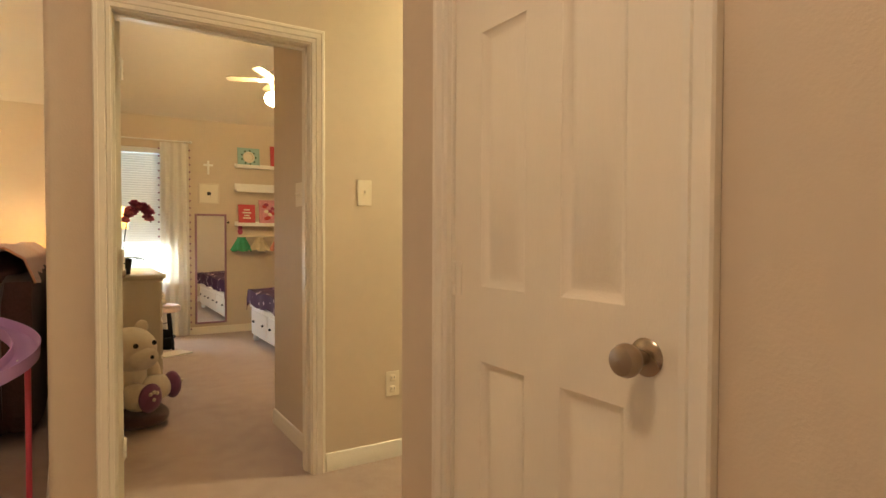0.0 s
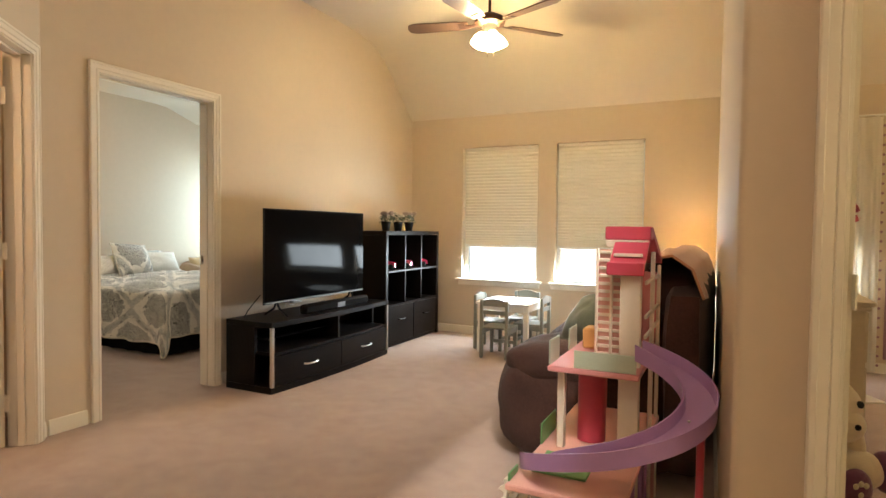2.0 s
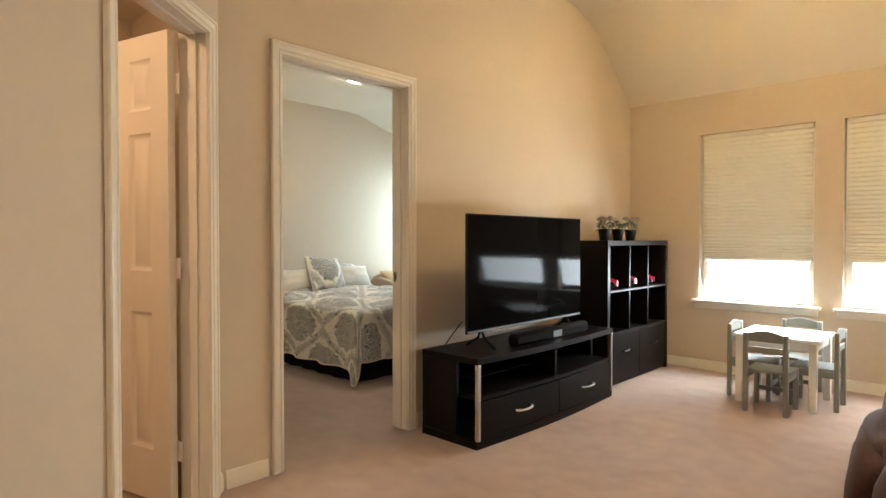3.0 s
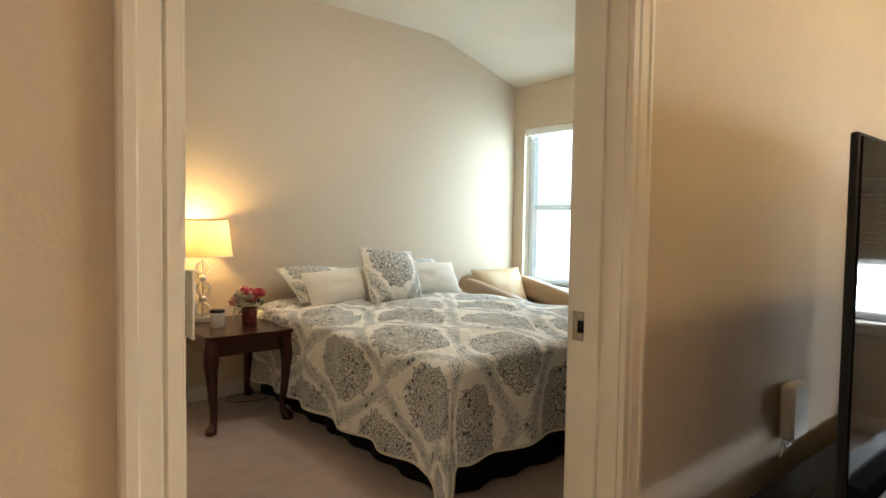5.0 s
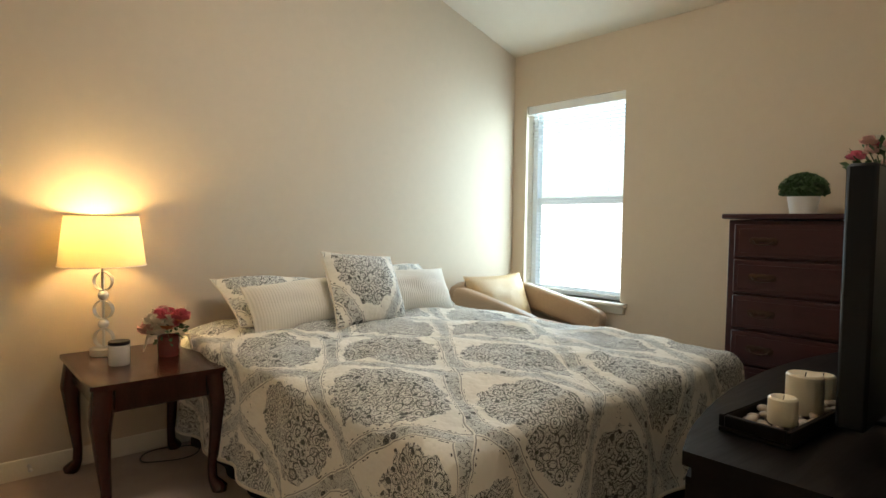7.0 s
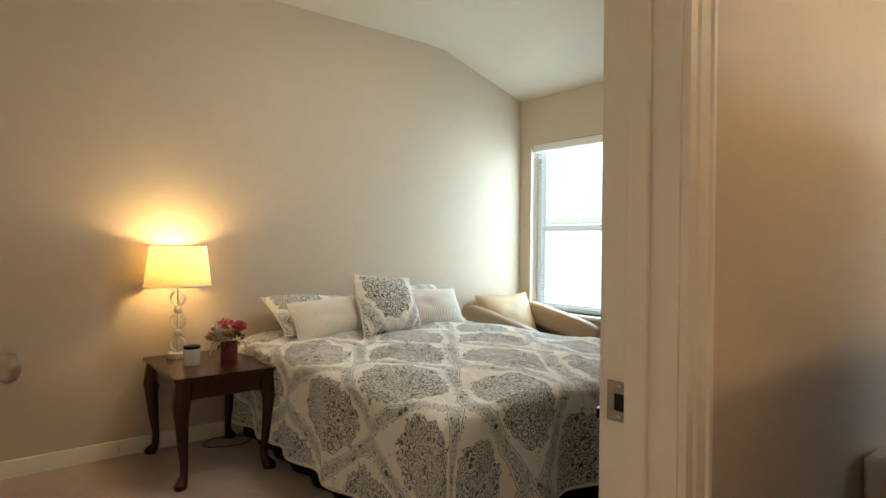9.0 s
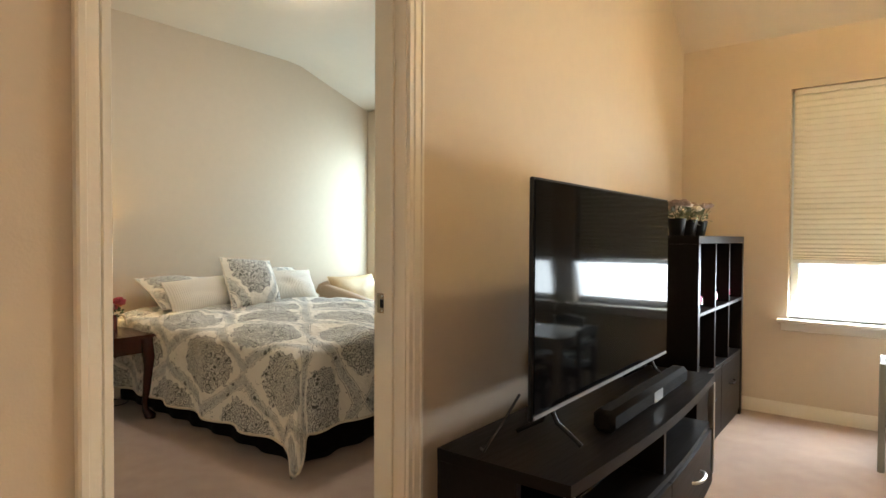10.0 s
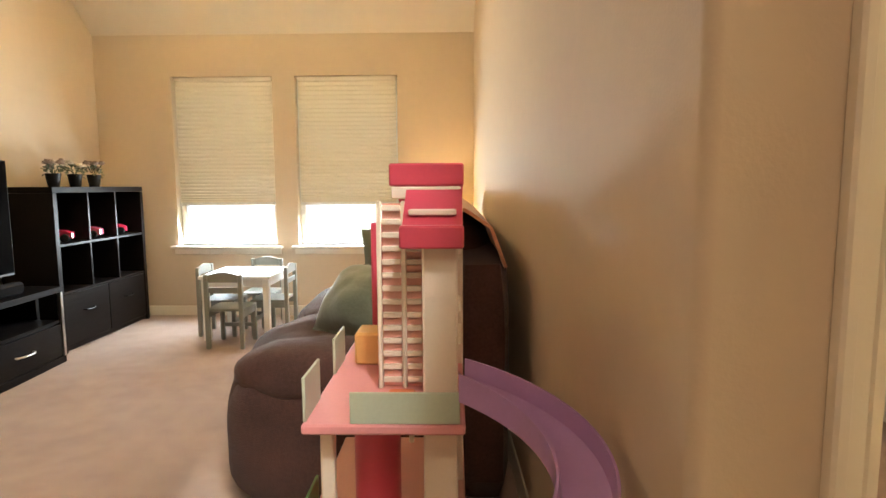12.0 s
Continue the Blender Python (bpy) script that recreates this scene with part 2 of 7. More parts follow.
REDCARD = mat("red_card", (0.52, 0.05, 0.06), 0.45, 0.1, 14)
PINKCARD = mat("pink_card", (0.62, 0.26, 0.30), 0.5, 0.35, 24)
CREAMCARD = mat("cream_card", (0.74, 0.68, 0.55), 0.6, 0.05, 14)
INK = mat("dark_ink", (0.03, 0.03, 0.03), 0.6, 0.1, 20)
TULLEGREEN = mat("green_tulle", (0.05, 0.30, 0.14), 0.8, 0.3, 30, 0.5, 90)
TULLECREAM = mat("cream_tulle", (0.66, 0.55, 0.36), 0.8, 0.2, 30, 0.5, 90)
TULLECORAL = mat("coral_tulle", (0.66, 0.28, 0.20), 0.8, 0.25, 30, 0.5, 90)
VENTGREY = mat("vent_metal", (0.35, 0.30, 0.24), 0.5, 0.1, 12)
PINKSTOOL = mat("pale_pink_leatherette", (0.68, 0.50, 0.44), 0.5, 0.06, 10)
FENCEWOOD = mat("weathered_fence", (0.50, 0.52, 0.54), 0.9, 0.25, 3, 0.4, 60, stretch=(6, 1, 1), random_tone=0.2)
GRASS = mat("lawn", (0.08, 0.11, 0.035), 0.95, 0.35, 3, 0.8, 40)
FANGLOW = glow("lit_frosted_glass", (1.0, 0.75, 0.36), 23.0)
KIDGLOW = glow("lit_fan_globe", (1.0, 0.74, 0.36), 28.0)
FLUSHGLOW = glow("lit_flush_glass", (1.0, 0.93, 0.84), 14.5)
# glow of an added hallway light that is never in view
HALLFILL = glow("hall_fill_glass", (1.0, 0.74, 0.51), 19.0)
# glow of an added side hallway light, its real source unknown
NOOKFILL = glow("side_hall_fill_glass", (1.0, 0.95, 0.60), 34.0)
SMALLGLOW = glow("lit_small_room_glass", (1.0, 0.66, 0.40), 24.0)
LAMPSHADE = cloth_light("lamp_shade_linen", (0.72, 0.62, 0.40), (0.80, 0.62, 0.30), 0.27)
BULB = glow("warm_bulb", (1.0, 0.72, 0.36), 14.0)
SHADECLOTH = cloth_light("cellular_shade_cloth", (0.80, 0.74, 0.63), (0.90, 0.82, 0.68), 0.30)
CURTAIN = cloth_light("white_curtain", (0.82, 0.78, 0.70), (0.88, 0.84, 0.77), 0.42)
SLAT = cloth_light("white_blind_slat", (0.82, 0.82, 0.80), (0.85, 0.84, 0.80), 0.04)
GLASS = pane_glass("window_pane")


# ---- mesh helpers ----
class Geo:
    """Gathers vertices and faces of one mesh; every face keeps its material slot."""

    def __init__(self):
        self.v, self.f, self.m, self.uv = [], [], [], {}
        self.slot = 0

    def add(self, verts, faces):
        n = len(self.v)
        self.v += [tuple(p) for p in verts]
        self.f += [tuple(n + i for i in f) for f in faces]
        self.m += [self.slot] * len(faces)
        return self

    def moved(self, m, start=0):
        self.v[start:] = [tuple(m @ Vector(p)) for p in self.v[start:]]
        return self

    def box(self, lo, hi, b=0.002):
        c = [(lo[i] + hi[i]) / 2 for i in range(3)]
        h = [abs(hi[i] - lo[i]) / 2 for i in range(3)]
        b = min(b, 0.45 * min(h))
        vs, ix = [], {}
        signs = [(x, y, z) for x in (-1, 1) for y in (-1, 1) for z in (-1, 1)]
        for s in signs:
            for a in range(3):
                ix[s, a] = len(vs)
                vs.append([c[i] + s[i] * (h[i] if i == a else h[i] - b) for i in range(3)])
        fs = []
        for a in range(3):
            o, p = [i for i in range(3) if i != a]
            for sg in (-1, 1):
                ring = []
                for so, sp in ((-1, -1), (1, -1), (1, 1), (-1, 1)):
                    s = [0, 0, 0]
                    s[a], s[o], s[p] = sg, so, sp
                    ring.append(ix[tuple(s), a])
                fs.append(ring)
        for a in range(3):
            o, p = [i for i in range(3) if i != a]
            for so in (-1, 1):
                for sp in (-1, 1):
                    s0, s1 = [0, 0, 0], [0, 0, 0]
                    s0[a], s1[a] = -1, 1
                    s0[o] = s1[o] = so
                    s0[p] = s1[p] = sp
                    s0, s1 = tuple(s0), tuple(s1)
                    fs.append([ix[s0, o], ix[s1, o], ix[s1, p], ix[s0, p]])
        for s in signs:
            fs.append([ix[s, 0], ix[s, 1], ix[s, 2]])
        return self.add(vs, fs)

    def soft(self, c, h, p=5.0, n=8, m=None, puff=0.0, lump=0.0):
        """A cushion-like block: a cube swollen to a superellipsoid."""
        start, seen, vs, fs = len(self.v), {}, [], []

        def vert(q):
            k = tuple(round(a, 5) for a in q)
            if k not in seen:
                nrm = sum(abs(a) ** p for a in q) ** (1 / p)
                w = [a / nrm for a in q]
                r = [w[i] * h[i] for i in range(3)]
                r[2] += puff * max(0, 1 - w[0] ** 2) * max(0, 1 - w[1] ** 2) * (1 if w[2] > 0 else 0.3 * -1)
                if lump:
                    d = noise.noise(Vector([r[i] * 7 + c[i] * 3 for i in range(3)])) * lump
                    r = [r[i] * (1 + d / max(h[i], 0.05)) for i in range(3)]
                seen[k] = len(vs)
                vs.append([c[i] + r[i] for i in range(3)])
            return seen[k]

        for a in range(3):
            o, q = [i for i in range(3) if i != a]
            for sg in (-1, 1):
                for i in range(n):
                    for j in range(n):
                        ring = []
                        for di, dj in ((0, 0), (1, 0), (1, 1), (0, 1)):
                            w = [0, 0, 0]
                            w[a] = sg
                            w[o], w[q] = math.tan((2 * (i + di) / n - 1) * 0.7854), math.tan((2 * (j + dj) / n - 1) * 0.7854)
                            ring.append(vert(w))
                        fs.append(ring)
        self.add(vs, fs)
        return self.moved(m, start) if m else self

    def lathe(self, prof, n=20, c=(0, 0, 0), close=True):
        vs, fs, k = [], [], len(prof)
        for i in range(n):
            a = 2 * math.pi * i / n
            vs += [(c[0] + r * math.cos(a), c[1] + r * math.sin(a), c[2] + z) for r, z in prof]
        for i in range(n):
            for j in range(k - 1):
                a, b = i * k + j, ((i + 1) % n) * k + j
                fs.append((a, b, b + 1, a + 1))
        if close:
            fs += [tuple(i * k for i in range(n))[::-1], tuple(i * k + k - 1 for i in range(n))]
        return self.add(vs, fs)

    def cyl(self, c, r, h, n=16, b=0.002):
        return self.lathe([(r - b, 0), (r, b), (r, h - b), (r - b, h)], n, c)

    def tube(self, pts, r, n=8, closed=False):
        pts = [Vector(p) for p in pts]
        rs = r if isinstance(r, (list, tuple)) else [r] * len(pts)
        vs, fs, k = [], [], len(pts)
        up = None
        for i, p in enumerate(pts):
            d = (pts[(i + 1) % k if closed else min(i + 1, k - 1)] - pts[(i - 1) % k if closed else max(i - 1, 0)]).normalized()
            if up is None:
                up = d.orthogonal().normalized()
            up = (up - d * up.dot(d)).normalized()
            w = d.cross(up)
            vs += [p + (up * math.cos(2 * math.pi * j / n) + w * math.sin(2 * math.pi * j / n)) * rs[i] for j in range(n)]
        for i in range(k if closed else k - 1):
            for j in range(n):
                a, b = i * n, ((i + 1) % k) * n
                fs.append((a + j, a + (j + 1) % n, b + (j + 1) % n, b + j))
        if not closed:
            fs += [tuple(range(n))[::-1], tuple((k - 1) * n + j for j in range(n))]
        return self.add(vs, fs)

    def ball(self, c, r, n=10, sq=(1, 1, 1)):
        vs, fs = [], []
        for i in range(1, n):
            a = math.pi * i / n
            for j in range(2 * n):
                t = math.pi * j / n
                vs.append((c[0] + r * sq[0] * math.sin(a) * math.cos(t), c[1] + r * sq[1] * math.sin(a) * math.sin(t), c[2] + r * sq[2] * math.cos(a)))
        top, bot = len(vs), len(vs) + 1
        vs += [(c[0], c[1], c[2] + r * sq[2]), (c[0], c[1], c[2] - r * sq[2])]
        for i in range(n - 2):
            for j in range(2 * n):
                a, b = i * 2 * n, (i + 1) * 2 * n
                fs.append((a + j, b + j, b + (j + 1) % (2 * n), a + (j + 1) % (2 * n)))
        for j in range(2 * n):
            fs += [(top, j, (j + 1) % (2 * n)), (bot, (n - 2) * 2 * n + (j + 1) % (2 * n), (n - 2) * 2 * n + j)]
        return self.add(vs, fs)

    def prism(self, ring, z0, z1):
        """Upright block over a plan outline."""
        n = len(ring)
        vs = [(x, y, z0) for x, y in ring] + [(x, y, z1) for x, y in ring]
        fs = [tuple(range(n))[::-1], tuple(range(n, 2 * n))] + [(i, (i + 1) % n, n + (i + 1) % n, n + i) for i in range(n)]
        return self.add(vs, fs)

    def bar(self, ring, x0, x1):
        """Block along x over a (y, z) outline."""
        n = len(ring)
        vs = [(x0, y, z) for y, z in ring] + [(x1, y, z) for y, z in ring]
        fs = [tuple(range(n))[::-1], tuple(range(n, 2 * n))] + [(i, (i + 1) % n, n + (i + 1) % n, n + i) for i in range(n)]
        return self.add(vs, fs)

    def sheet(self, fn, nu, nv, thick=0.0, uv=None):
        """A cloth-like sheet from fn(u, v), doubled by thick along its normals."""
        base, vs, fs = len(self.v), [], []
        pts = [[Vector(fn(i / nu, j / nv)) for j in range(nv + 1)] for i in range(nu + 1)]
        for i in range(nu + 1):
            for j in range(nv + 1):
                vs.append(pts[i][j])
        w = nv + 1
        for i in range(nu):
            for j in range(nv):
                fs.append((i * w + j, (i + 1) * w + j, (i + 1) * w + j + 1, i * w + j + 1))
        if thick:
            m = len(vs)
            for i in range(nu + 1):
                for j in range(nv + 1):
                    du = pts[min(i + 1, nu)][j] - pts[max(i - 1, 0)][j]
                    dv = pts[i][min(j + 1, nv)] - pts[i][max(j - 1, 0)]
                    nr = du.cross(dv)
                    vs.append(pts[i][j] - (nr.normalized() if nr.length > 1e-9 else Vector((0, 0, 1))) * thick)
            fs += [tuple(m + k for k in f[::-1]) for f in list(fs)]
            for i in range(nu):
                for j in (0, nv):
                    fs.append((i * w + j, (i + 1) * w + j, m + (i + 1) * w + j, m + i * w + j))
            for j in range(nv):
                for i in (0, nu):
                    fs.append((i * w + j, i * w + j + 1, m + i * w + j + 1, m + i * w + j))
        if uv:
            for rep in range(2 if thick else 1):
                for i in range(nu + 1):
                    for j in range(nv + 1):
                        self.uv[base + rep * w * (nu + 1) + i * w + j] = uv(i / nu, j / nv)
        return self.add(vs, fs)

    def mesh(self, name, mats, sharp=38):
        me = bpy.data.meshes.new(name)
        me.from_pydata(self.v, [], self.f)
        for m in mats if isinstance(mats, (list, tuple)) else [mats]:
            me.materials.append(m)
        me.polygons.foreach_set("material_index", self.m)
        if self.uv:
            layer = me.uv_layers.new(name="UVMap")
            for lp in me.loops:
                layer.data[lp.index].uv = self.uv.get(lp.vertex_index, (0, 0))
        bm = bmesh.new()
        bm.from_mesh(me)
        bmesh.ops.recalc_face_normals(bm, faces=bm.faces)
        bm.to_mesh(me)
        bm.free()
        me.polygons.foreach_set("use_smooth", [True] * len(me.polygons))
        me.set_sharp_from_angle(angle=radians(sharp))
        return me


def part(name, g, material, parent=None, label="", m=None):
    """One mesh object under a thing or a part."""
    ob = new(name, g.mesh(name, material) if isinstance(g, Geo) else g)
    if parent:
        ob.parent = parent
    if m:
        ob.matrix_basis = m
    return tagged(ob, label)


def thing(name, label, category, m=None, group=""):
    ob = new(name)
    ob.empty_display_size = 0.1
    if m:
        ob.matrix_basis = m
    return tagged(ob, label, category, group)


def structure(name, g, material, label="", category=""):
    return tagged(part(name, g, material), label, category, kind="structure")


# ---- the large structure ----
Y1 = 6.83          # inner face of the window wall
HIGH = 3.35
XTV, XTVB = -3.13, -3.25   # the two faces of the wall between living room and bedroom
DOORTOP = 2.04
CHILDTOP = 2.018
BEDTOP = 2.052

structure("floor", Geo().box((-6.6, -1.5, -0.12), (4.6, 7.0, 0.0), 0), CARPET, "beige wall-to-wall cut-pile carpet, slightly trodden", "carpet")


def wall_run(g, a, b, t0, t1, axis, openings, top=HIGH):
    """A straight wall from a to b along axis ('x' or 'y'), between t0 and t1 across, with openings (from, to, low, high)."""
    def blk(s0, s1, z0, z1):
        if s1 - s0 > 1e-4 and z1 - z0 > 1e-4:
            g.box((s0, t0, z0) if axis == "x" else (t0, s0, z0), (s1, t1, z1) if axis == "x" else (t1, s1, z1), 0)
    at = a
    for o0, o1, z0, z1 in sorted(openings):
        blk(at, o0, 0, top)
        blk(o0, o1, 0, z0)
        blk(o0, o1, z1, top)
        at = o1
    blk(at, b, 0, top)
    return g


WINDOWS = [("window_1", -2.475, -1.605, 0.62, 2.07), ("window_2", -1.412, -0.535, 0.62, 2.07), ("window_3", -6.095, -5.262, 0.61, 2.01), ("window_4", 0.36, 1.14, 0.62, 2.07)]
structure("wall_north", wall_run(Geo(), -6.4, 4.4, Y1, Y1 + 0.15, "x", [w[1:] for w in WINDOWS]), WALL, "beige painted outer wall with window openings", "wall")
structure("wall_television_side", wall_run(Geo(), 2.74, Y1, XTVB, XTV, "y", [(3.045, 3.915, 0, BEDTOP + 0.02)]), WALL, "beige painted partition wall with a doorway", "wall")
structure("wall_sofa_side", Geo().prism([(0.247, 2.465)] + [(0.247 - 0.02 * math.sin(radians(a)), 2.485 - 0.02 * math.cos(radians(a))) for a in range(15, 90, 15)] + [(0.227, 2.485), (0.115, Y1), (0.345, Y1), (0.345, 2.465)], 0, HIGH), WALL, "beige painted partition wall", "wall")
structure("wall_childs_door", wall_run(Geo(), 0.345, 3.1, 2.465, 2.58, "x", [(0.43, 1.27, 0, CHILDTOP + 0.02)]), WALL, "beige painted wall with a doorway", "wall")
structure("wall_closet", wall_run(Geo(), -1.2, 1.345, 1.15, 1.265, "y", [(0.385, 1.09, 0, DOORTOP + 0.02)]), WALL, "beige painted hallway wall with a closet doorway", "wall")
structure("wall_closet_return", Geo().box((1.265, 1.23, 0), (3.1, 1.345, HIGH), 0), WALL, "beige painted hallway wall", "wall")
structure("wall_hall_end", Geo().box((3.1, 1.23, 0), (3.2, 2.58, HIGH), 0), WALL, "beige painted hallway end wall", "wall")
structure("wall_closet_inner", Geo().box((1.95, -1.2, 0), (2.05, 1.23, HIGH), 0), WALL, "plain wall inside the closet", "wall")
structure("wall_south", Geo().box((-2.12, -1.32, 0), (2.05, -1.2, HIGH), 0), WALL, "beige painted wall", "wall")
structure("wall_west_hall", Geo().box((-2.12, -1.2, 0), (-2.0, 1.40, HIGH), 0), WALL, "beige painted wall", "wall")
structure("wall_bedroom_west", Geo().box((-6.34, 2.83, 0), (-6.22, Y1, HIGH), 0), WALL, "beige painted bedroom wall behind the bed", "wall")
structure("wall_bedroom_south", Geo().box((-6.34, 2.83, 0), (XTVB, 2.95, HIGH), 0), WALL, "beige painted bedroom wall", "wall")
structure("wall_child_entry", Geo().box((1.32, 2.58, 0), (1.44, 3.32, HIGH), 0), WALL, "beige painted wall end beside the doorway", "wall")
structure("wall_child_south", Geo().box((1.44, 3.20, 0), (4.4, 3.32, HIGH), 0), WALL, "beige painted bedroom wall", "wall")
structure("wall_child_east", Geo().box((4.28, 3.32, 0), (4.4, Y1, HIGH), 0), WALL, "beige painted bedroom wall", "wall")

# the slanted wall with the narrow door
SLANT = Matrix.Translation((XTV, 2.74, 0)) @ Matrix.Rotation(math.atan2(-1.29, 1.13), 4, "Z")
g = wall_run(Geo(), 0.0, 1.72, -0.115, 0.0, "x", [(0.10, 0.79, 0, DOORTOP + 0.02)])
structure("wall_slanted", g.moved(SLANT), WALL, "beige painted slanted wall with a narrow doorway", "wall")
structure("wall_small_room_west", Geo().box((-4.6, 0.6, 0), (-4.5, 2.83, HIGH), 0), WALL, "plain wall of the small dim room", "wall")
structure("wall_small_room_south", Geo().box((-4.6, 0.5, 0), (-2.12, 0.6, HIGH), 0), WALL, "plain wall of the small dim room", "wall")

# ceilings: flat with a slope down to the window wall
living = [(-1.3, 3.11), (5.35, 3.11), (5.75, 3.095), (6.0, 3.05), (6.2, 2.95), (6.45, 2.745), (Y1, 2.415), (Y1, 3.4), (-1.3, 3.4)]
structure("ceiling", Geo().bar(living, XTV, 0.345), CEIL, "beige painted ceiling sloping down to the windows", "ceiling")
bedc = [(2.95, 2.68), (5.80, 2.68), (5.98, 2.665), (6.12, 2.62), (Y1, 2.40), (Y1, 3.4), (2.95, 3.4)]
structure("ceiling_bedroom", Geo().bar(bedc, -6.22, XTVB), CEIL, "pale painted ceiling with a slope above the window", "ceiling")
structure("ceiling_child", Geo().bar([(2.58, 3.0), (5.6, 3.0), (5.95, 2.95), (6.2, 2.85), (Y1, 2.415), (Y1, 3.4), (2.58, 3.4)], 0.345, 4.28), CEIL, "beige painted sloping ceiling", "ceiling")
structure("ceiling_hall", Geo().box((0.345, -1.3, 2.75), (3.1, 2.465, 2.9), 0), CEIL, "beige painted hallway ceiling", "ceiling")
structure("ceiling_small_room", Geo().box((-4.5, 0.6, 2.5), (XTV, 2.83, 2.6), 0), CEIL, "plain low ceiling", "ceiling")
structure("ceiling_small_room", Geo().box((XTV, 0.6, 2.5), (-2.12, 1.5, 2.6), 0), CEIL, "plain low ceiling", "ceiling")

# ---- trim ----
CASING = [(0.0, 0.004), (0.002, 0.011), (0.016, 0.013), (0.019, 0.009), (0.023, 0.015), (0.044, 0.018), (0.047, 0.022), (0.058, 0.021), (0.062, 0.016), (0.062, 0.0), (0.0, 0.0)]


def casing(g, w, h, flip=1):
    """A moulded casing round an opening w wide in local x, its face towards +y (flip 1) or -y."""
    k = len(CASING)
    vs = []
    for px, pz, ox, oz in ((0, 0, -1, 0), (0, h, -1, 1), (w, h, 1, 1), (w, 0, 1, 0)):
        vs += [(px + ox * a, flip * d, pz + oz * a) for a, d in CASING]
    fs = [(i * k + j, i * k + (j + 1) % k, (i + 1) * k + (j + 1) % k, (i + 1) * k + j) for i in range(3) for j in range(k)]
    fs += [tuple(range(k)), tuple(3 * k + j for j in range(k))]
    return g.add(vs, fs)


def door_frame(name, m, w, depth, label, both=True, stop=0.06, top=DOORTOP):
    """Lining, stop and casings of a doorway. Local x along the opening, y through the wall (0: the face that the casing shows on, minus depth: the other)."""
    g = Geo()
    for x0, x1 in ((-0.02, 0.0), (w, w + 0.02)):
        g.box((x0, -depth - 0.002, 0), (x1, 0.002, top + 0.02), 0.001)
    g.box((0, -depth - 0.002, top), (w, 0.002, top + 0.02), 0.001)
    for x0, x1 in ((0.0, 0.011), (w - 0.011, w)):
        g.box((x0, -stop - 0.018, 0), (x1, -stop + 0.018, top), 0.002)
    g.box((0.011, -stop - 0.018, top - 0.011), (w - 0.011, -stop + 0.018, top), 0.002)
    s = len(g.v)
    casing(g, w + 0.01, top + 0.005)
    g.moved(Matrix.Translation((-0.005, 0.002, 0)), s)
    if both:
        s = len(g.v)
        casing(g, w + 0.01, top + 0.005, -1)
        g.moved(Matrix.Translation((-0.005, -depth - 0.002, 0)), s)
    ob = structure(name, g, TRIM, label, "door frame")
    ob.matrix_basis = m
    return ob


def baseboard(x0, y0, x1, y1):
    """Skirting along a wall face; the room lies to the left of the way from the first point to the second."""
    d = Vector((x1 - x0, y1 - y0))
    prof = [(0, 0), (0.013, 0), (0.013, 0.055), (0.010, 0.062), (0.010, 0.070), (0.006, 0.082), (0, 0.085)]
    g = Geo().bar([(a, z) for a, z in prof], 0, d.length)
    ob = structure("baseboard", g, TRIM, "cream painted moulded baseboard", "baseboard")
    ob.matrix_basis = Matrix.Translation((x0, y0, 0)) @ Matrix.Rotation(math.atan2(d.y, d.x), 4, "Z")
    return ob


for q in ((0.119, Y1 - 0.01, -3.13, Y1), (XTV, Y1, XTV, 3.98), (XTV, 2.975, XTV, 2.76), (0.222, 2.62, 0.118, Y1), (0.38, 2.465, 0.227, 2.465), (3.1, 2.465, 1.325, 2.465), (1.15, 0.32, 1.15, -1.2), (1.15, 1.345, 1.15, 1.145), (3.1, 1.345, 1.15, 1.345),
          (-6.22, 2.95, XTVB, 2.95), (-6.22, Y1, -6.22, 2.95), (XTVB, Y1, -6.22, Y1), (XTVB, 3.98, XTVB, Y1), (4.28, Y1, 0.345, Y1), (0.345, Y1, 0.345, 2.6), (1.32, 2.66, 1.32, 3.32), (1.32, 3.32, 4.28, 3.32), (-2.0, 1.40, -2.0, -1.2), (-2.0, -1.2, 1.15, -1.2), (-4.5, 2.83, -4.5, 0.6)):
    x0, y0, x1, y1 = q
    baseboard(x0, y0, x1, y1)
b = baseboard(0, 0, 0.045, 0)
b.matrix_basis = SLANT @ Matrix.Translation((0, 0.0, 0))
b = baseboard(0, 0, 0.85, 0)
b.matrix_basis = SLANT @ Matrix.Translation((0.86, 0, 0))


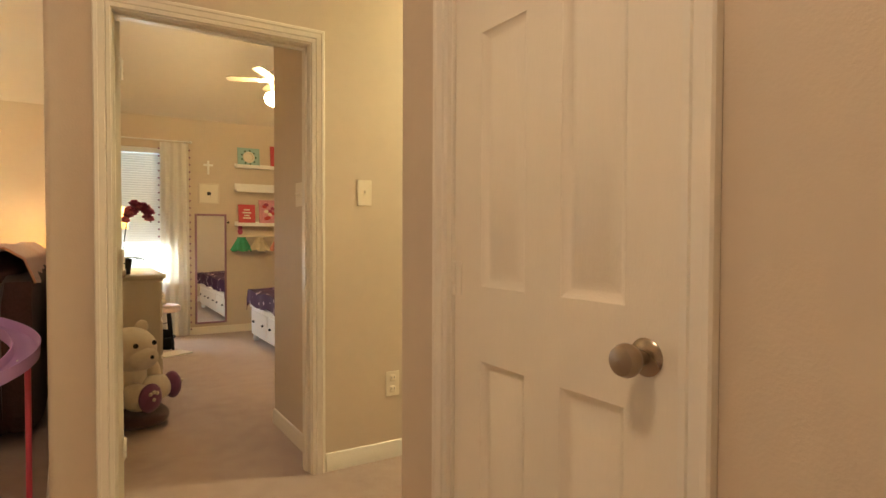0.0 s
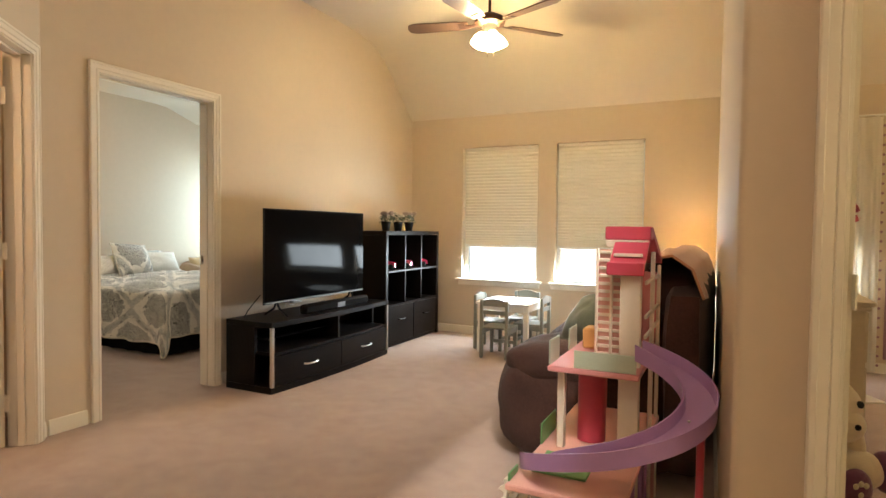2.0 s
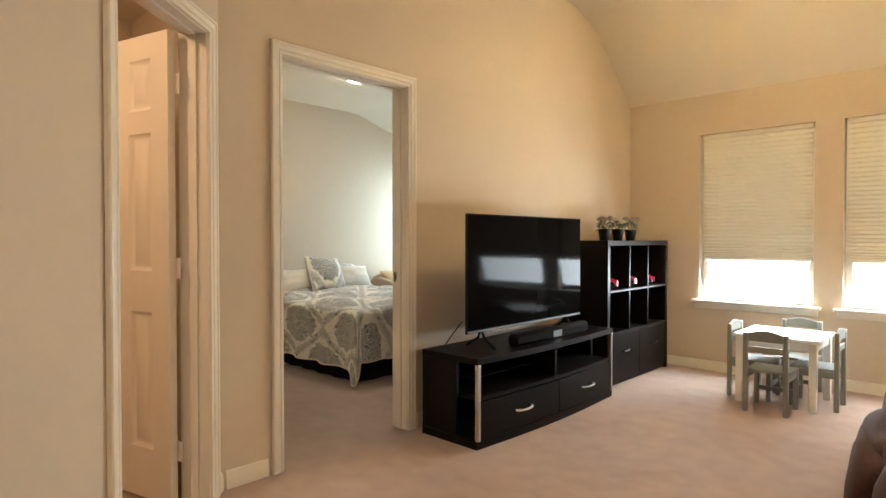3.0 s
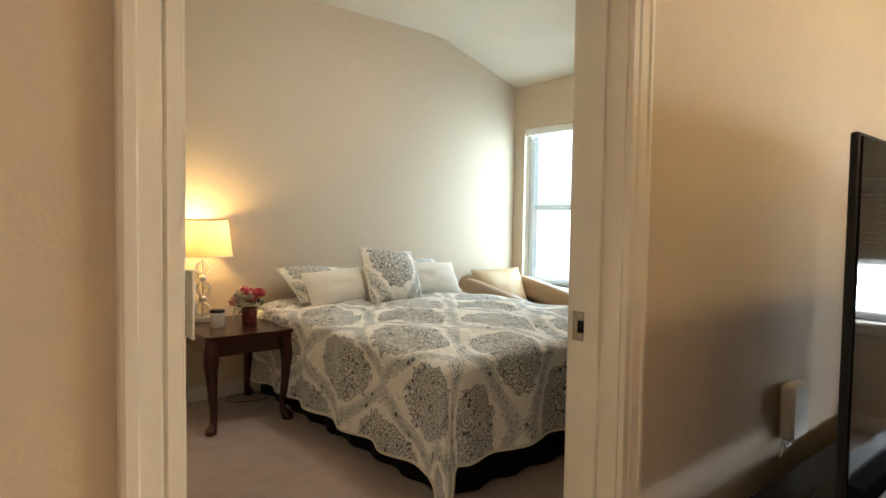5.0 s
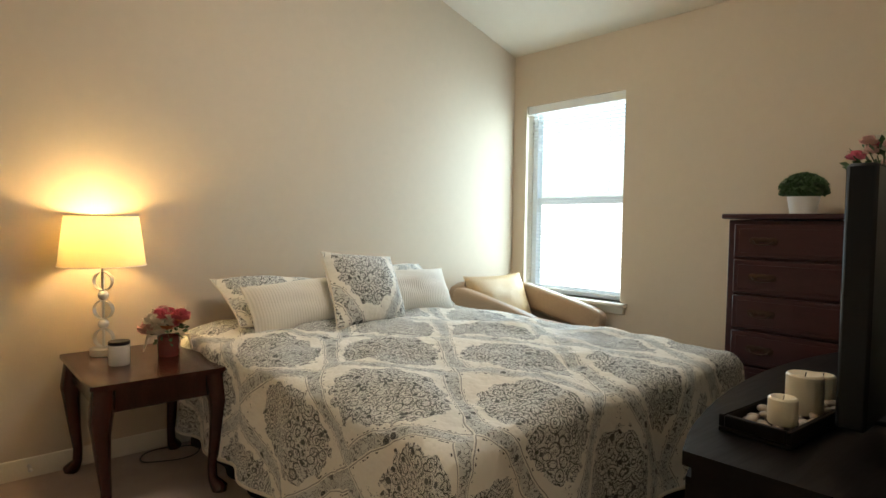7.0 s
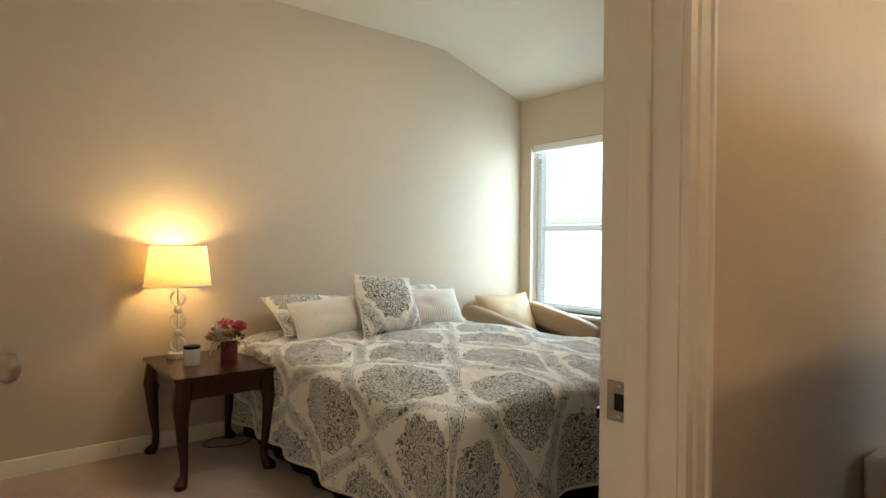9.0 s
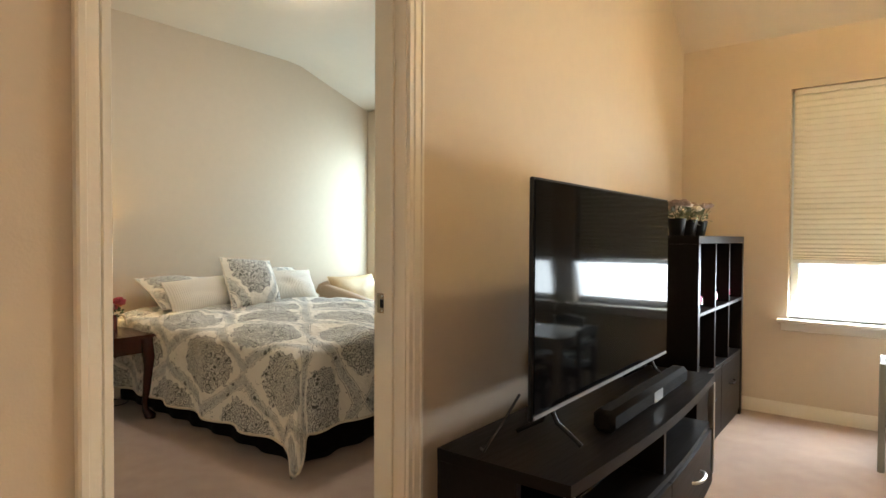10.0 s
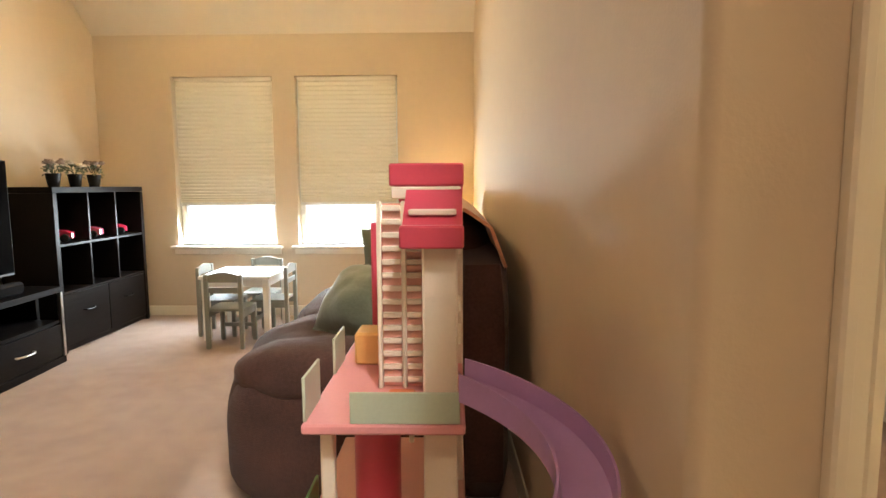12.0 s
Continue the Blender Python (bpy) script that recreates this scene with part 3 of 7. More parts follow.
# ---- doors ----
def panel_leaf(w, h=2.025, t=0.035):
    """A six-panel door leaf, hinge side at x = 0, thickness along y from 0 to t."""
    g = Geo()
    st, mid = (0.115, 0.095) if w > 0.7 else (0.113, 0.11)
    pw = (w - 2 * st - mid) / 2
    rows = [(0.22, 0.82), (1.0, 1.60), (1.70, 1.92)]
    xs = [0, st, st + pw, st + pw + mid, w - st, w]
    zs = [0] + [z for r in rows for z in r] + [h]
    nz = len(zs)
    solid = {(i, j) for i in range(5) for j in range(nz - 1) if not (i in (1, 3) and j % 2 == 1)}
    vs = [(x, y, z) for y in (0, t) for x in xs for z in zs]
    off = len(xs) * nz

    def at(i, j, k):
        return k * off + i * nz + j

    fs = []
    for i, j in solid:
        for k in (0, 1):
            fs.append((at(i, j, k), at(i + 1, j, k), at(i + 1, j + 1, k), at(i, j + 1, k)))
        for (i0, j0), (i1, j1), near in (((i, j), (i, j + 1), (i - 1, j)), ((i + 1, j), (i + 1, j + 1), (i + 1, j)), ((i, j), (i + 1, j), (i, j - 1)), ((i, j + 1), (i + 1, j + 1), (i, j + 1))):
            if near not in solid:
                fs.append((at(i0, j0, 0), at(i1, j1, 0), at(i1, j1, 1), at(i0, j0, 1)))
    g.add(vs, fs)
    panels = []
    for x0 in (xs[1], xs[3]):
        for z0, z1 in rows:
            x1 = x0 + pw
            p = Geo()
            rings = []
            for y, sg in ((0.0, 1), (t, -1)):
                for i, d in ((0.0, 0.001), (0.016, 0.0110), (0.021, 0.0120), (0.042, 0.0015)):
                    rings.append([(x0 + i, y + sg * d, z0 + i), (x1 - i, y + sg * d, z0 + i), (x1 - i, y + sg * d, z1 - i), (x0 + i, y + sg * d, z1 - i)])
            vs = [v for r in rings for v in r]
            fs = [(b4 + k * 4 + i, b4 + k * 4 + (i + 1) % 4, b4 + k * 4 + 4 + (i + 1) % 4, b4 + k * 4 + 4 + i) for b4 in (0, 16) for k in range(3) for i in range(4)] + [(12, 13, 14, 15), (28, 29, 30, 31)]
            fs += [(i, (i + 1) % 4, 16 + (i + 1) % 4, 16 + i) for i in range(4)]
            panels.append(p.add(vs, fs))
    return g, panels


def knob_geo(side):
    g = Geo().lathe([(0.001, 0.0), (0.032, 0.0), (0.033, 0.004), (0.028, 0.009), (0.013, 0.012), (0.011, 0.03), (0.014, 0.034), (0.024, 0.038), (0.0285, 0.048), (0.0285, 0.056), (0.024, 0.066), (0.012, 0.071), (0.001, 0.072)], 24, close=False)
    return g.moved(Matrix.Rotation(radians(90 * side), 4, "X"))


def hinge_geo():
    g = Geo()
    for z in (0, 0.03, 0.06):
        g.cyl((0, -0.004, z), 0.0065, 0.027, 8)
    g.box((-0.03, -0.0025, 0.0), (0.03, 0.0005, 0.087), 0.0005)
    return g


def door_leaf(name, m, w, label, tall=2.025):
    frame_geo, panels = panel_leaf(w, tall)
    leaf = part(name, frame_geo, DOORP)
    for p in panels:
        part("door_panel", p, DOORP, leaf)
    tagged(leaf, label, "door", kind="structure")
    leaf.matrix_basis = m
    part("door_knob", knob_geo(1), NICKEL, leaf, "round satin nickel knob", Matrix.Translation((w - 0.065, 0.0, 0.918)))
    part("door_knob", knob_geo(-1), NICKEL, leaf, "round satin nickel knob", Matrix.Translation((w - 0.065, 0.035, 0.918)))
    for z in (0.18, 0.97, 1.76):
        part("hinge", hinge_geo(), TRIM, leaf, "small butt hinge", Matrix.Translation((0.0, 0.0, z)))
    return leaf


# bedroom doorway: leaf swung right into the bedroom
door_frame("door_frame_bedroom", Matrix.Translation((XTV, 3.895, 0)) @ Matrix.Rotation(radians(-90), 4, "Z"), 0.83, 0.12, "cream painted moulded door casing", top=BEDTOP)
door_leaf("door_bedroom", Matrix.Translation((XTVB - 0.004, 3.066, 0.012)) @ Matrix.Rotation(radians(179), 4, "Z") @ Matrix.Translation((0, -0.035, 0)), 0.82, "cream six-panel door standing open against the wall")
strike = thing("strike_plate", "brass strike plate let into the door jamb", "strike plate", Matrix.Translation((XTV - 0.092, 3.8945, 0.885)))
part("plate", Geo().box((-0.021, -0.002, 0.004), (0.017, 0.0005, 0.066), 0.001), NICKEL, strike)
part("latch_hole", Geo().box((-0.007, -0.0035, 0.021), (0.009, -0.0015, 0.047), 0.0005), BLACKPL, strike, "dark latch hole")
for z in (0.012, 0.058):
    part("screw", Geo().ball((0.0, -0.002, z), 0.0035, 5, (1, 0.5, 1)), STEEL, strike)
# child's doorway: leaf swung into the room against the partition
door_frame("door_frame_child", Matrix.Translation((1.25, 2.465, 0)) @ Matrix.Rotation(radians(180), 4, "Z"), 0.80, 0.115, "cream painted moulded door casing", top=CHILDTOP)
door_leaf("door_child", Matrix.Translation((0.449, 2.585, 0.012)) @ Matrix.Rotation(radians(91.5), 4, "Z") @ Matrix.Translation((0, -0.035, 0)), 0.79, "cream six-panel door standing open", 2.0)
# closet: closed leaf
door_frame("door_frame_closet", Matrix.Translation((1.15, 0.405, 0)) @ Matrix.Rotation(radians(90), 4, "Z"), 0.665, 0.115, "cream painted moulded door casing", False)
door_leaf("door_closet", Matrix.Translation((1.157, 1.068, 0.012)) @ Matrix.Rotation(radians(-90), 4, "Z"), 0.66, "cream six-panel closet door, closed")
# narrow door in the slanted wall, ajar inwards
door_frame("door_frame_slanted", SLANT @ Matrix.Translation((0.12, 0, 0)), 0.65, 0.115, "cream painted moulded door casing")
door_leaf("door_slanted", Matrix.Translation((-3.125, 2.545, 0.012)) @ Matrix.Rotation(radians(195.3), 4, "Z"), 0.64, "cream six-panel door standing half open")


# ---- windows ----
def window(name, x0, x1, z0, z1, label):
    w, h = x1 - x0, z1 - z0
    root = structure(name, Geo().box((-0.055, -0.055, -0.024), (w + 0.055, 0.09, 0.0), 0.006), TRIM, label, "window")
    root.matrix_basis = Matrix.Translation((x0, Y1, z0))
    part("window_apron", Geo().box((-0.035, -0.016, -0.075), (w + 0.035, -0.001, -0.0245), 0.004), TRIM, root)
    fr = Geo()
    for a, b2 in ((0.0, 0.045), (w - 0.045, w)):
        fr.box((a, 0.085, 0), (b2, 0.145, h), 0.003)
    for a, b2 in ((0.0, 0.05), (h - 0.045, h)):
        fr.box((0.045, 0.085, a), (w - 0.045, 0.145, b2), 0.003)
    part("window_frame", fr, VINYL, root, "white vinyl frame")
    part("sash_rail", Geo().box((0.045, 0.092, h * 0.475), (w - 0.045, 0.14, h * 0.475 + 0.045), 0.004), VINYL, root, "white vinyl meeting rail")
    for a, b2 in ((0.05, h * 0.475), (h * 0.475 + 0.045, h - 0.045)):
        p = part("window_pane", Geo().box((0.045, 0.114, a), (w - 0.045, 0.118, b2), 0), GLASS, root)
        p.visible_shadow = False
    return root


for n, x0, x1, z0, z1 in WINDOWS:
    window(n, x0, x1, z0, z1, "white double-hung window with a painted sill")


def cellular_shade(x0, x1, ztop, zlow):
    s = thing("cellular_shade", "cream pleated cellular shade, half lowered", "window shade", Matrix.Translation(((x0 + x1) / 2, Y1 + 0.05, zlow)), "living room window shades")
    w, h = (x1 - x0) / 2 - 0.014, ztop - zlow
    part("head_rail", Geo().box((-w, -0.022, h - 0.035), (w, 0.022, h - 0.001), 0.004), TRIM, s)
    part("bottom_rail", Geo().box((-w, -0.016, 0.0), (w, 0.016, 0.026), 0.005), VINYL, s, "pale bottom rail")
    n = 32
    steps = [0.45 + 0.55 * min(1.0, i / 5) + 0.35 * i / n for i in range(n)]
    tall = (h - 0.061) / sum(steps)
    ring, z = [], 0.026
    for d in steps:
        d *= tall
        ring += [(0.0, z), (-0.0035, z + 0.10 * d), (-0.0070, z + 0.42 * d), (-0.0078, z + 0.55 * d), (-0.0070, z + 0.68 * d), (-0.0030, z + 0.93 * d)]
        z += d
    ring.append((0.0, z))
    g = Geo()
    for back in (1, -0.9):
        vs, fs = [], []
        for i, (y, zz) in enumerate(ring):
            vs += [(-w + 0.003, y * back, zz), (w - 0.003, y * back, zz)]
            if i:
                fs.append((2 * i - 2, 2 * i - 1, 2 * i + 1, 2 * i))
        g.add(vs, fs)
    part("pleated_cloth", g, SHADECLOTH, s)
    return s


cellular_shade(-2.475, -1.605, 2.07, 0.972)
cellular_shade(-1.412, -0.535, 2.07, 0.972)


def slat_blind(x0, x1, ztop, zlow, tilt, label, pitch=0.025):
    s = thing("slatted_blind", label, "window blind", Matrix.Translation(((x0 + x1) / 2, Y1 + 0.05, zlow)))
    w, h = (x1 - x0) / 2 - 0.01, ztop - zlow
    part("head_rail", Geo().box((-w, -0.02, h - 0.035), (w, 0.02, h - 0.001), 0.003), VINYL, s)
    part("valance", Geo().box((-w - 0.006, -0.034, h - 0.062), (w + 0.006, -0.024, h - 0.001), 0.003), VINYL, s)
    part("bottom_rail", Geo().box((-w, -0.013, 0), (w, 0.013, 0.014), 0.003), VINYL, s)
    one = Geo().add([(-w, -0.0125, 0), (w, -0.0125, 0), (w, 0, 0.0022), (-w, 0, 0.0022), (w, 0.0125, 0), (-w, 0.0125, 0)], [(0, 1, 2, 3), (3, 2, 4, 5)]).mesh("slat", SLAT)
    n = int((h - 0.06) / pitch)
    for i in range(n):
        part("slat", one, None, s, "", Matrix.Translation((0, 0, 0.03 + i * pitch)) @ Matrix.Rotation(radians(tilt), 4, "X"))
    for x in (-w + 0.12, w - 0.12):
        part("ladder_cord", Geo().tube([(x, -0.014, 0.01), (x, -0.014, h - 0.03)], 0.0012, 5), VINYL, s)
    part("tilt_wand", Geo().tube([(w - 0.06, -0.025, h - 0.04), (w - 0.06, -0.027, h - 0.10)], 0.004, 6), VINYL, s)
    return s


slat_blind(-6.095, -5.262, 2.01, 0.64, 1, "white slatted blind, lowered with its slats open")
slat_blind(0.36, 1.14, 2.07, 1.04, 76, "white slatted blind, half lowered and closed")


# ---- living room ----
def arc(n, a0, a1):
    return [radians(a0 + (a1 - a0) * i / n) for i in range(n + 1)]


def ceiling_fan(name, m, label, metal, blade_m, glow_m, n=5, turn=20, drop=0.12, single=False, reach=1.0):
    """A five-blade fan hung by a short rod; local z = 0 is the ceiling."""
    f = thing(name, label, "ceiling fan", m)
    part("canopy", Geo().lathe([(0.001, 0), (0.07, 0), (0.07, -0.02), (0.045, -0.06), (0.014, -0.075), (0.001, -0.075)], 24, close=False), metal, f)
    part("rod", Geo().cyl((0, 0, -0.075 - drop), 0.012, drop, 12), metal, f)
    z = -0.075 - drop
    part("motor", Geo().lathe([(0.001, z), (0.03, z), (0.06, z - 0.012), (0.115, z - 0.04), (0.125, z - 0.06), (0.12, z - 0.085), (0.085, z - 0.1), (0.001, z - 0.1)], 28, close=False), metal, f)
    part("light_neck", Geo().lathe([(0.001, z - 0.1), (0.06, z - 0.1), (0.055, z - 0.125), (0.045, z - 0.16), (0.05, z - 0.185), (0.03, z - 0.2), (0.001, z - 0.2)], 20, close=False), STEEL if not single else metal, f, "pale metal light fitter")
    bl = Geo()
    outline = [(0.17, -0.045), (0.26, -0.06), (0.60, -0.072), (0.655, -0.05), (0.668, 0.0), (0.655, 0.05), (0.60, 0.072), (0.26, 0.06), (0.17, 0.045)]
    bl.prism([(x * reach, y * reach) for x, y in outline], -0.004, 0.004)
    bm_ = bl.mesh("blade", blade_m)
    ir = Geo().box((0.08 * reach, -0.018, -0.012), (0.19 * reach, 0.018, -0.0045), 0.003).box((0.191 * reach, -0.036, -0.01), (0.25 * reach, 0.036, -0.0045), 0.003).mesh("blade_iron", metal)
    for i in range(n):
        r = Matrix.Translation((0, 0, z - 0.085)) @ Matrix.Rotation(radians(turn + 360 / n * i), 4, "Z") @ Matrix.Rotation(radians(11), 4, "X")
        part("blade", bm_, None, f, "", r)
        part("blade_iron", ir, None, f, "", r)
    if single:
        part("globe", Geo().lathe([(0.04, z - 0.195), (0.09, z - 0.205), (0.105, z - 0.24), (0.09, z - 0.28), (0.05, z - 0.305), (0.001, z - 0.31)], 18, close=False), glow_m, f, "lit frosted globe")
    else:
        sh = Geo().lathe([(0.022, 0.0), (0.034, -0.012), (0.052, -0.05), (0.058, -0.085), (0.062, -0.105), (0.055, -0.104), (0.001, -0.07)], 14, close=False).mesh("glass_shade", glow_m)
        for i in range(4):
            part("glass_shade", sh, None, f, "lit frosted glass shade", Matrix.Translation((0, 0, z - 0.165)) @ Matrix.Rotation(radians(45 + 90 * i), 4, "Z") @ Matrix.Translation((0.055, 0, 0)) @ Matrix.Rotation(radians(-24), 4, "Y"))
    for a in ((0.03, 0.02), (-0.025, 0.03)):
        part("pull_chain", Geo().tube([(a[0], a[1], z - 0.19), (a[0], a[1], z - 0.19 - 0.14)], 0.0016, 5), NICKEL, f)
    return f


ceiling_fan("ceiling_fan", Matrix.Translation((-1.52, 5.18, 3.11)), "bronze ceiling fan with walnut blades and lit glass shades", FANBROWN, FANBLADE, FANGLOW, turn=49, drop=0.165)

# television stand with open bays and a bowed front
stand = thing("television_stand", "black-brown low television stand with steel corner strips", "tv stand", Matrix.Translation((-3.03, 3.93, 0)))
LEN, DEP = 1.53, 0.43


def bowed(y, base=DEP):
    return base + 0.035 * math.sin(math.pi * max(0, min(1, y / LEN)))


def bowed_slab(z0, z1, y0, y1, inset=0.0, back=0.0):
    n = 14
    ring = [(back, y0)] + [(bowed(y0 + (y1 - y0) * i / n) - inset, y0 + (y1 - y0) * i / n) for i in range(n + 1)] + [(back, y1)]
    return Geo().prism(ring, z0, z1)


part("top_board", bowed_slab(0.465, 0.50, 0, LEN), BLACKWOOD, stand)
part("shelf_board", bowed_slab(0.262, 0.284, 0.03, LEN - 0.03, 0.015), BLACKWOOD, stand)
part("base_board", bowed_slab(0.0, 0.045, 0.0, LEN, 0.005), BLACKWOOD, stand)
for y in (0.0, LEN - 0.03):
    part("side_panel", Geo().box((0, y, 0.045), (DEP - 0.16, y + 0.03, 0.465), 0.002), BLACKWOOD, stand)
part("back_panel", Geo().box((0.005, 0.03, 0.045), (0.015, LEN - 0.03, 0.465), 0.001), BLACKWOOD, stand)
part("divider", Geo().box((0.02, LEN / 2 - 0.012, 0.284), (DEP + 0.005, LEN / 2 + 0.012, 0.465), 0.001), BLACKWOOD, stand)
part("glass_shelf", Geo().box((0.02, 0.035, 0.372), (DEP - 0.07, LEN / 2 - 0.014, 0.380), 0.001), SCREEN, stand, "dark glass shelf")
for y in (0.002, LEN - 0.026):
    part("corner_strip", Geo().box((DEP - 0.022, y, 0.046), (DEP + 0.004, y + 0.022, 0.464), 0.002), STEEL, stand, "brushed steel corner strip")
for k, (y0, y1) in enumerate(((0.035, LEN / 2 - 0.004), (LEN / 2 + 0.004, LEN - 0.035))):
    dr = part("drawer_front", bowed_slab(0.05, 0.258, y0, y1, 0.004, DEP - 0.03), BLACKWOOD, stand)
    c = (y0 + y1) / 2
    xh = bowed(c) + 0.0
    part("handle", Geo().tube([(xh - 0.006, c - 0.075, 0.158)] + [(xh + 0.004 + 0.024 * math.cos(a), c + 0.07 * math.sin(a), 0.158) for a in arc(10, -80, 80)] + [(xh - 0.006, c + 0.075, 0.158)], 0.0065, 8), STEEL, dr, "bowed steel handle")

tv = thing("television", "large flat black television reflecting the windows", "television", Matrix.Translation((-2.79, 4.035, 0.50)))
part("casing", Geo().box((0.004, 0.0, 0.10), (0.018, 1.26, 0.80), 0.003).box((-0.03, 0.25, 0.13), (0.0035, 1.01, 0.48), 0.01), BLACKPL, tv)
part("screen", Geo().box((0.019, 0.008, 0.118), (0.0215, 1.252, 0.793), 0.0005), SCREEN, tv, "glossy dark screen")
part("chin_bar", Geo().box((0.0185, 0.01, 0.103), (0.022, 1.25, 0.114), 0.001), GREYPL, tv)
for y in (0.16, 1.10):
    part("foot", Geo().tube([(0.1, y, 0.006), (0.02, y + 0.0, 0.06), (-0.01, y, 0.115)], 0.008, 6).tube([(-0.12, y, 0.006), (-0.03, y, 0.06), (-0.01, y, 0.115)], 0.008, 6), BLACKPL, tv)
sb = thing("sound_bar", "black fabric-covered sound bar lying on the stand", "speaker", Matrix.Translation((-2.69, 4.36, 0.50)))
part("body", Geo().box((-0.04, 0, 0.0), (0.035, 0.86, 0.072), 0.018), BLACKCLOTH, sb)
part("display_window", Geo().box((0.0345, 0.40, 0.012), (0.0365, 0.50, 0.052), 0.001), GREYPL, sb, "grey display window")
bx = thing("wall_adaptor", "small white plug-in adaptor box on the wall beside the television", "adaptor", Matrix.Translation((XTV, 4.78, 0.595)))
part("body", Geo().box((0.008, -0.075, -0.075), (0.05, 0.045, 0.09), 0.010), WHITEPL, bx)
part("plug", Geo().box((0.0, -0.02, -0.02), (0.0078, 0.02, 0.02), 0.001), WHITEPL, bx)
part("wire", Geo().tube([(0.03, -0.03, -0.074), (0.035, -0.05, -0.088), (0.04, -0.10, -0.083), (0.05, -0.15, -0.045), (0.055, -0.18, -0.087)], 0.003, 6), WHITEPL, bx, "thin white wire")
cb = thing("power_cable", "thin black cable hanging behind the television", "cable", Matrix.Translation((-2.86, 4.0, 0.50)))
part("cord", Geo().tube([(-0.06, 0.0, 0.004), (-0.03, -0.03, 0.01), (0.0, -0.045, 0.05), (0.025, -0.02, 0.10), (0.04, 0.05, 0.17)], 0.004, 6), CABLE, cb)

# cube shelf with drawers
cube = thing("cube_shelf", "black-brown cube shelf with two drawers below", "shelf", Matrix.Translation((-3.10, 5.595, 0)))
W, D, H = 1.115, 0.39, 1.14
for y in (0, W - 0.04):
    part("side_panel", Geo().box((0, y, 0), (D, y + 0.04, H - 0.042), 0.0015), BLACKWOOD, cube)
part("top_board", Geo().box((0, 0, H - 0.04), (D, W, H), 0.0015), BLACKWOOD, cube)
for z in (0.405, 0.735):
    part("shelf_board", Geo().box((0.012, 0.042, z), (D - 0.002, W - 0.042, z + 0.018), 0.001), BLACKWOOD, cube)
part("base_board", Geo().box((0.012, 0.042, 0.01), (D - 0.012, W - 0.042, 0.04), 0.001), BLACKWOOD, cube)
part("back_panel", Geo().box((0.002, 0.042, 0.04), (0.010, W - 0.042, H - 0.042), 0.0005), BLACKWOOD, cube)
for y in (0.375, 0.715):
    for z0, z1 in ((0.424, 0.734), (0.754, H - 0.041)):
        part("divider", Geo().box((0.012, y - 0.009, z0), (D - 0.003, y + 0.009, z1), 0.001), BLACKWOOD, cube)
for y0, y1 in ((0.044, W / 2 - 0.003), (W / 2 + 0.003, W - 0.044)):
    dr = part("drawer", Geo().box((0.02, y0, 0.043), (D - 0.004, y1, 0.402), 0.002), BLACKWOOD, cube)
    c = (y0 + y1) / 2
    part("handle", Geo().tube([(D - 0.006, c - 0.06, 0.265), (D + 0.014, c - 0.05, 0.262), (D + 0.018, c, 0.258), (D + 0.014, c + 0.05, 0.262), (D - 0.006, c + 0.06, 0.265)], 0.005, 6), BLACKPL, dr, "dark bow handle")


def toy_car(m, label, col):
    c = thing("toy_car", label, "toy car", m, "toy cars on the shelf")
    L, Wd = 0.20, 0.085
    ring = [(-0.10, 0.02), (-0.10, 0.045), (-0.085, 0.06), (-0.03, 0.064), (0.0, 0.07), (0.07, 0.062), (0.098, 0.05), (0.10, 0.02)]
    body = Geo()
    n = len(ring)
    vs = []
    for x, s in ((-Wd / 2, 0.93), (-Wd / 2 + 0.012, 1.0), (Wd / 2 - 0.012, 1.0), (Wd / 2, 0.93)):
        vs += [(x, y * s, 0.02 + (z - 0.02) * s) for y, z in ring]
    fs = [(k * n + i, k * n + (i + 1) % n, (k + 1) * n + (i + 1) % n, (k + 1) * n + i) for k in range(3) for i in range(n)] + [tuple(range(n)), tuple(range(3 * n, 4 * n))]
    part("body", body.add(vs, fs), col, c)
    part("windscreen", Geo().bar([(0.004, 0.064), (-0.010, 0.084), (-0.016, 0.084), (-0.004, 0.062)], -0.036, 0.036), DOLLROSE, c, "pale pink windscreen")
    part("seat", Geo().soft((0, -0.045, 0.07), (0.034, 0.022, 0.014), 4, 4), DOLLROSE, c)
    wh = Geo().lathe([(0.001, -0.011), (0.017, -0.011), (0.022, -0.007), (0.022, 0.007), (0.017, 0.011), (0.001, 0.011)], 14, close=False).moved(Matrix.Rotation(radians(90), 4, "Y")).mesh("wheel", BLACKPL)
    for x in (-Wd / 2, Wd / 2):
        for y in (-0.062, 0.062):
            part("wheel", wh, None, c, "black wheel", Matrix.Translation((x, y, 0.022)))
    return c


for y, col, rz in ((5.80, CARRED, -62), (6.14, CARPINK, -70), (6.47, CARRED, -55)):
    toy_car(Matrix.Translation((-2.88, y, 0.753)) @ Matrix.Rotation(radians(rz), 4, "Z") @ Matrix.Scale(1.35, 4), "small pink plastic toy convertible on the shelf", col)


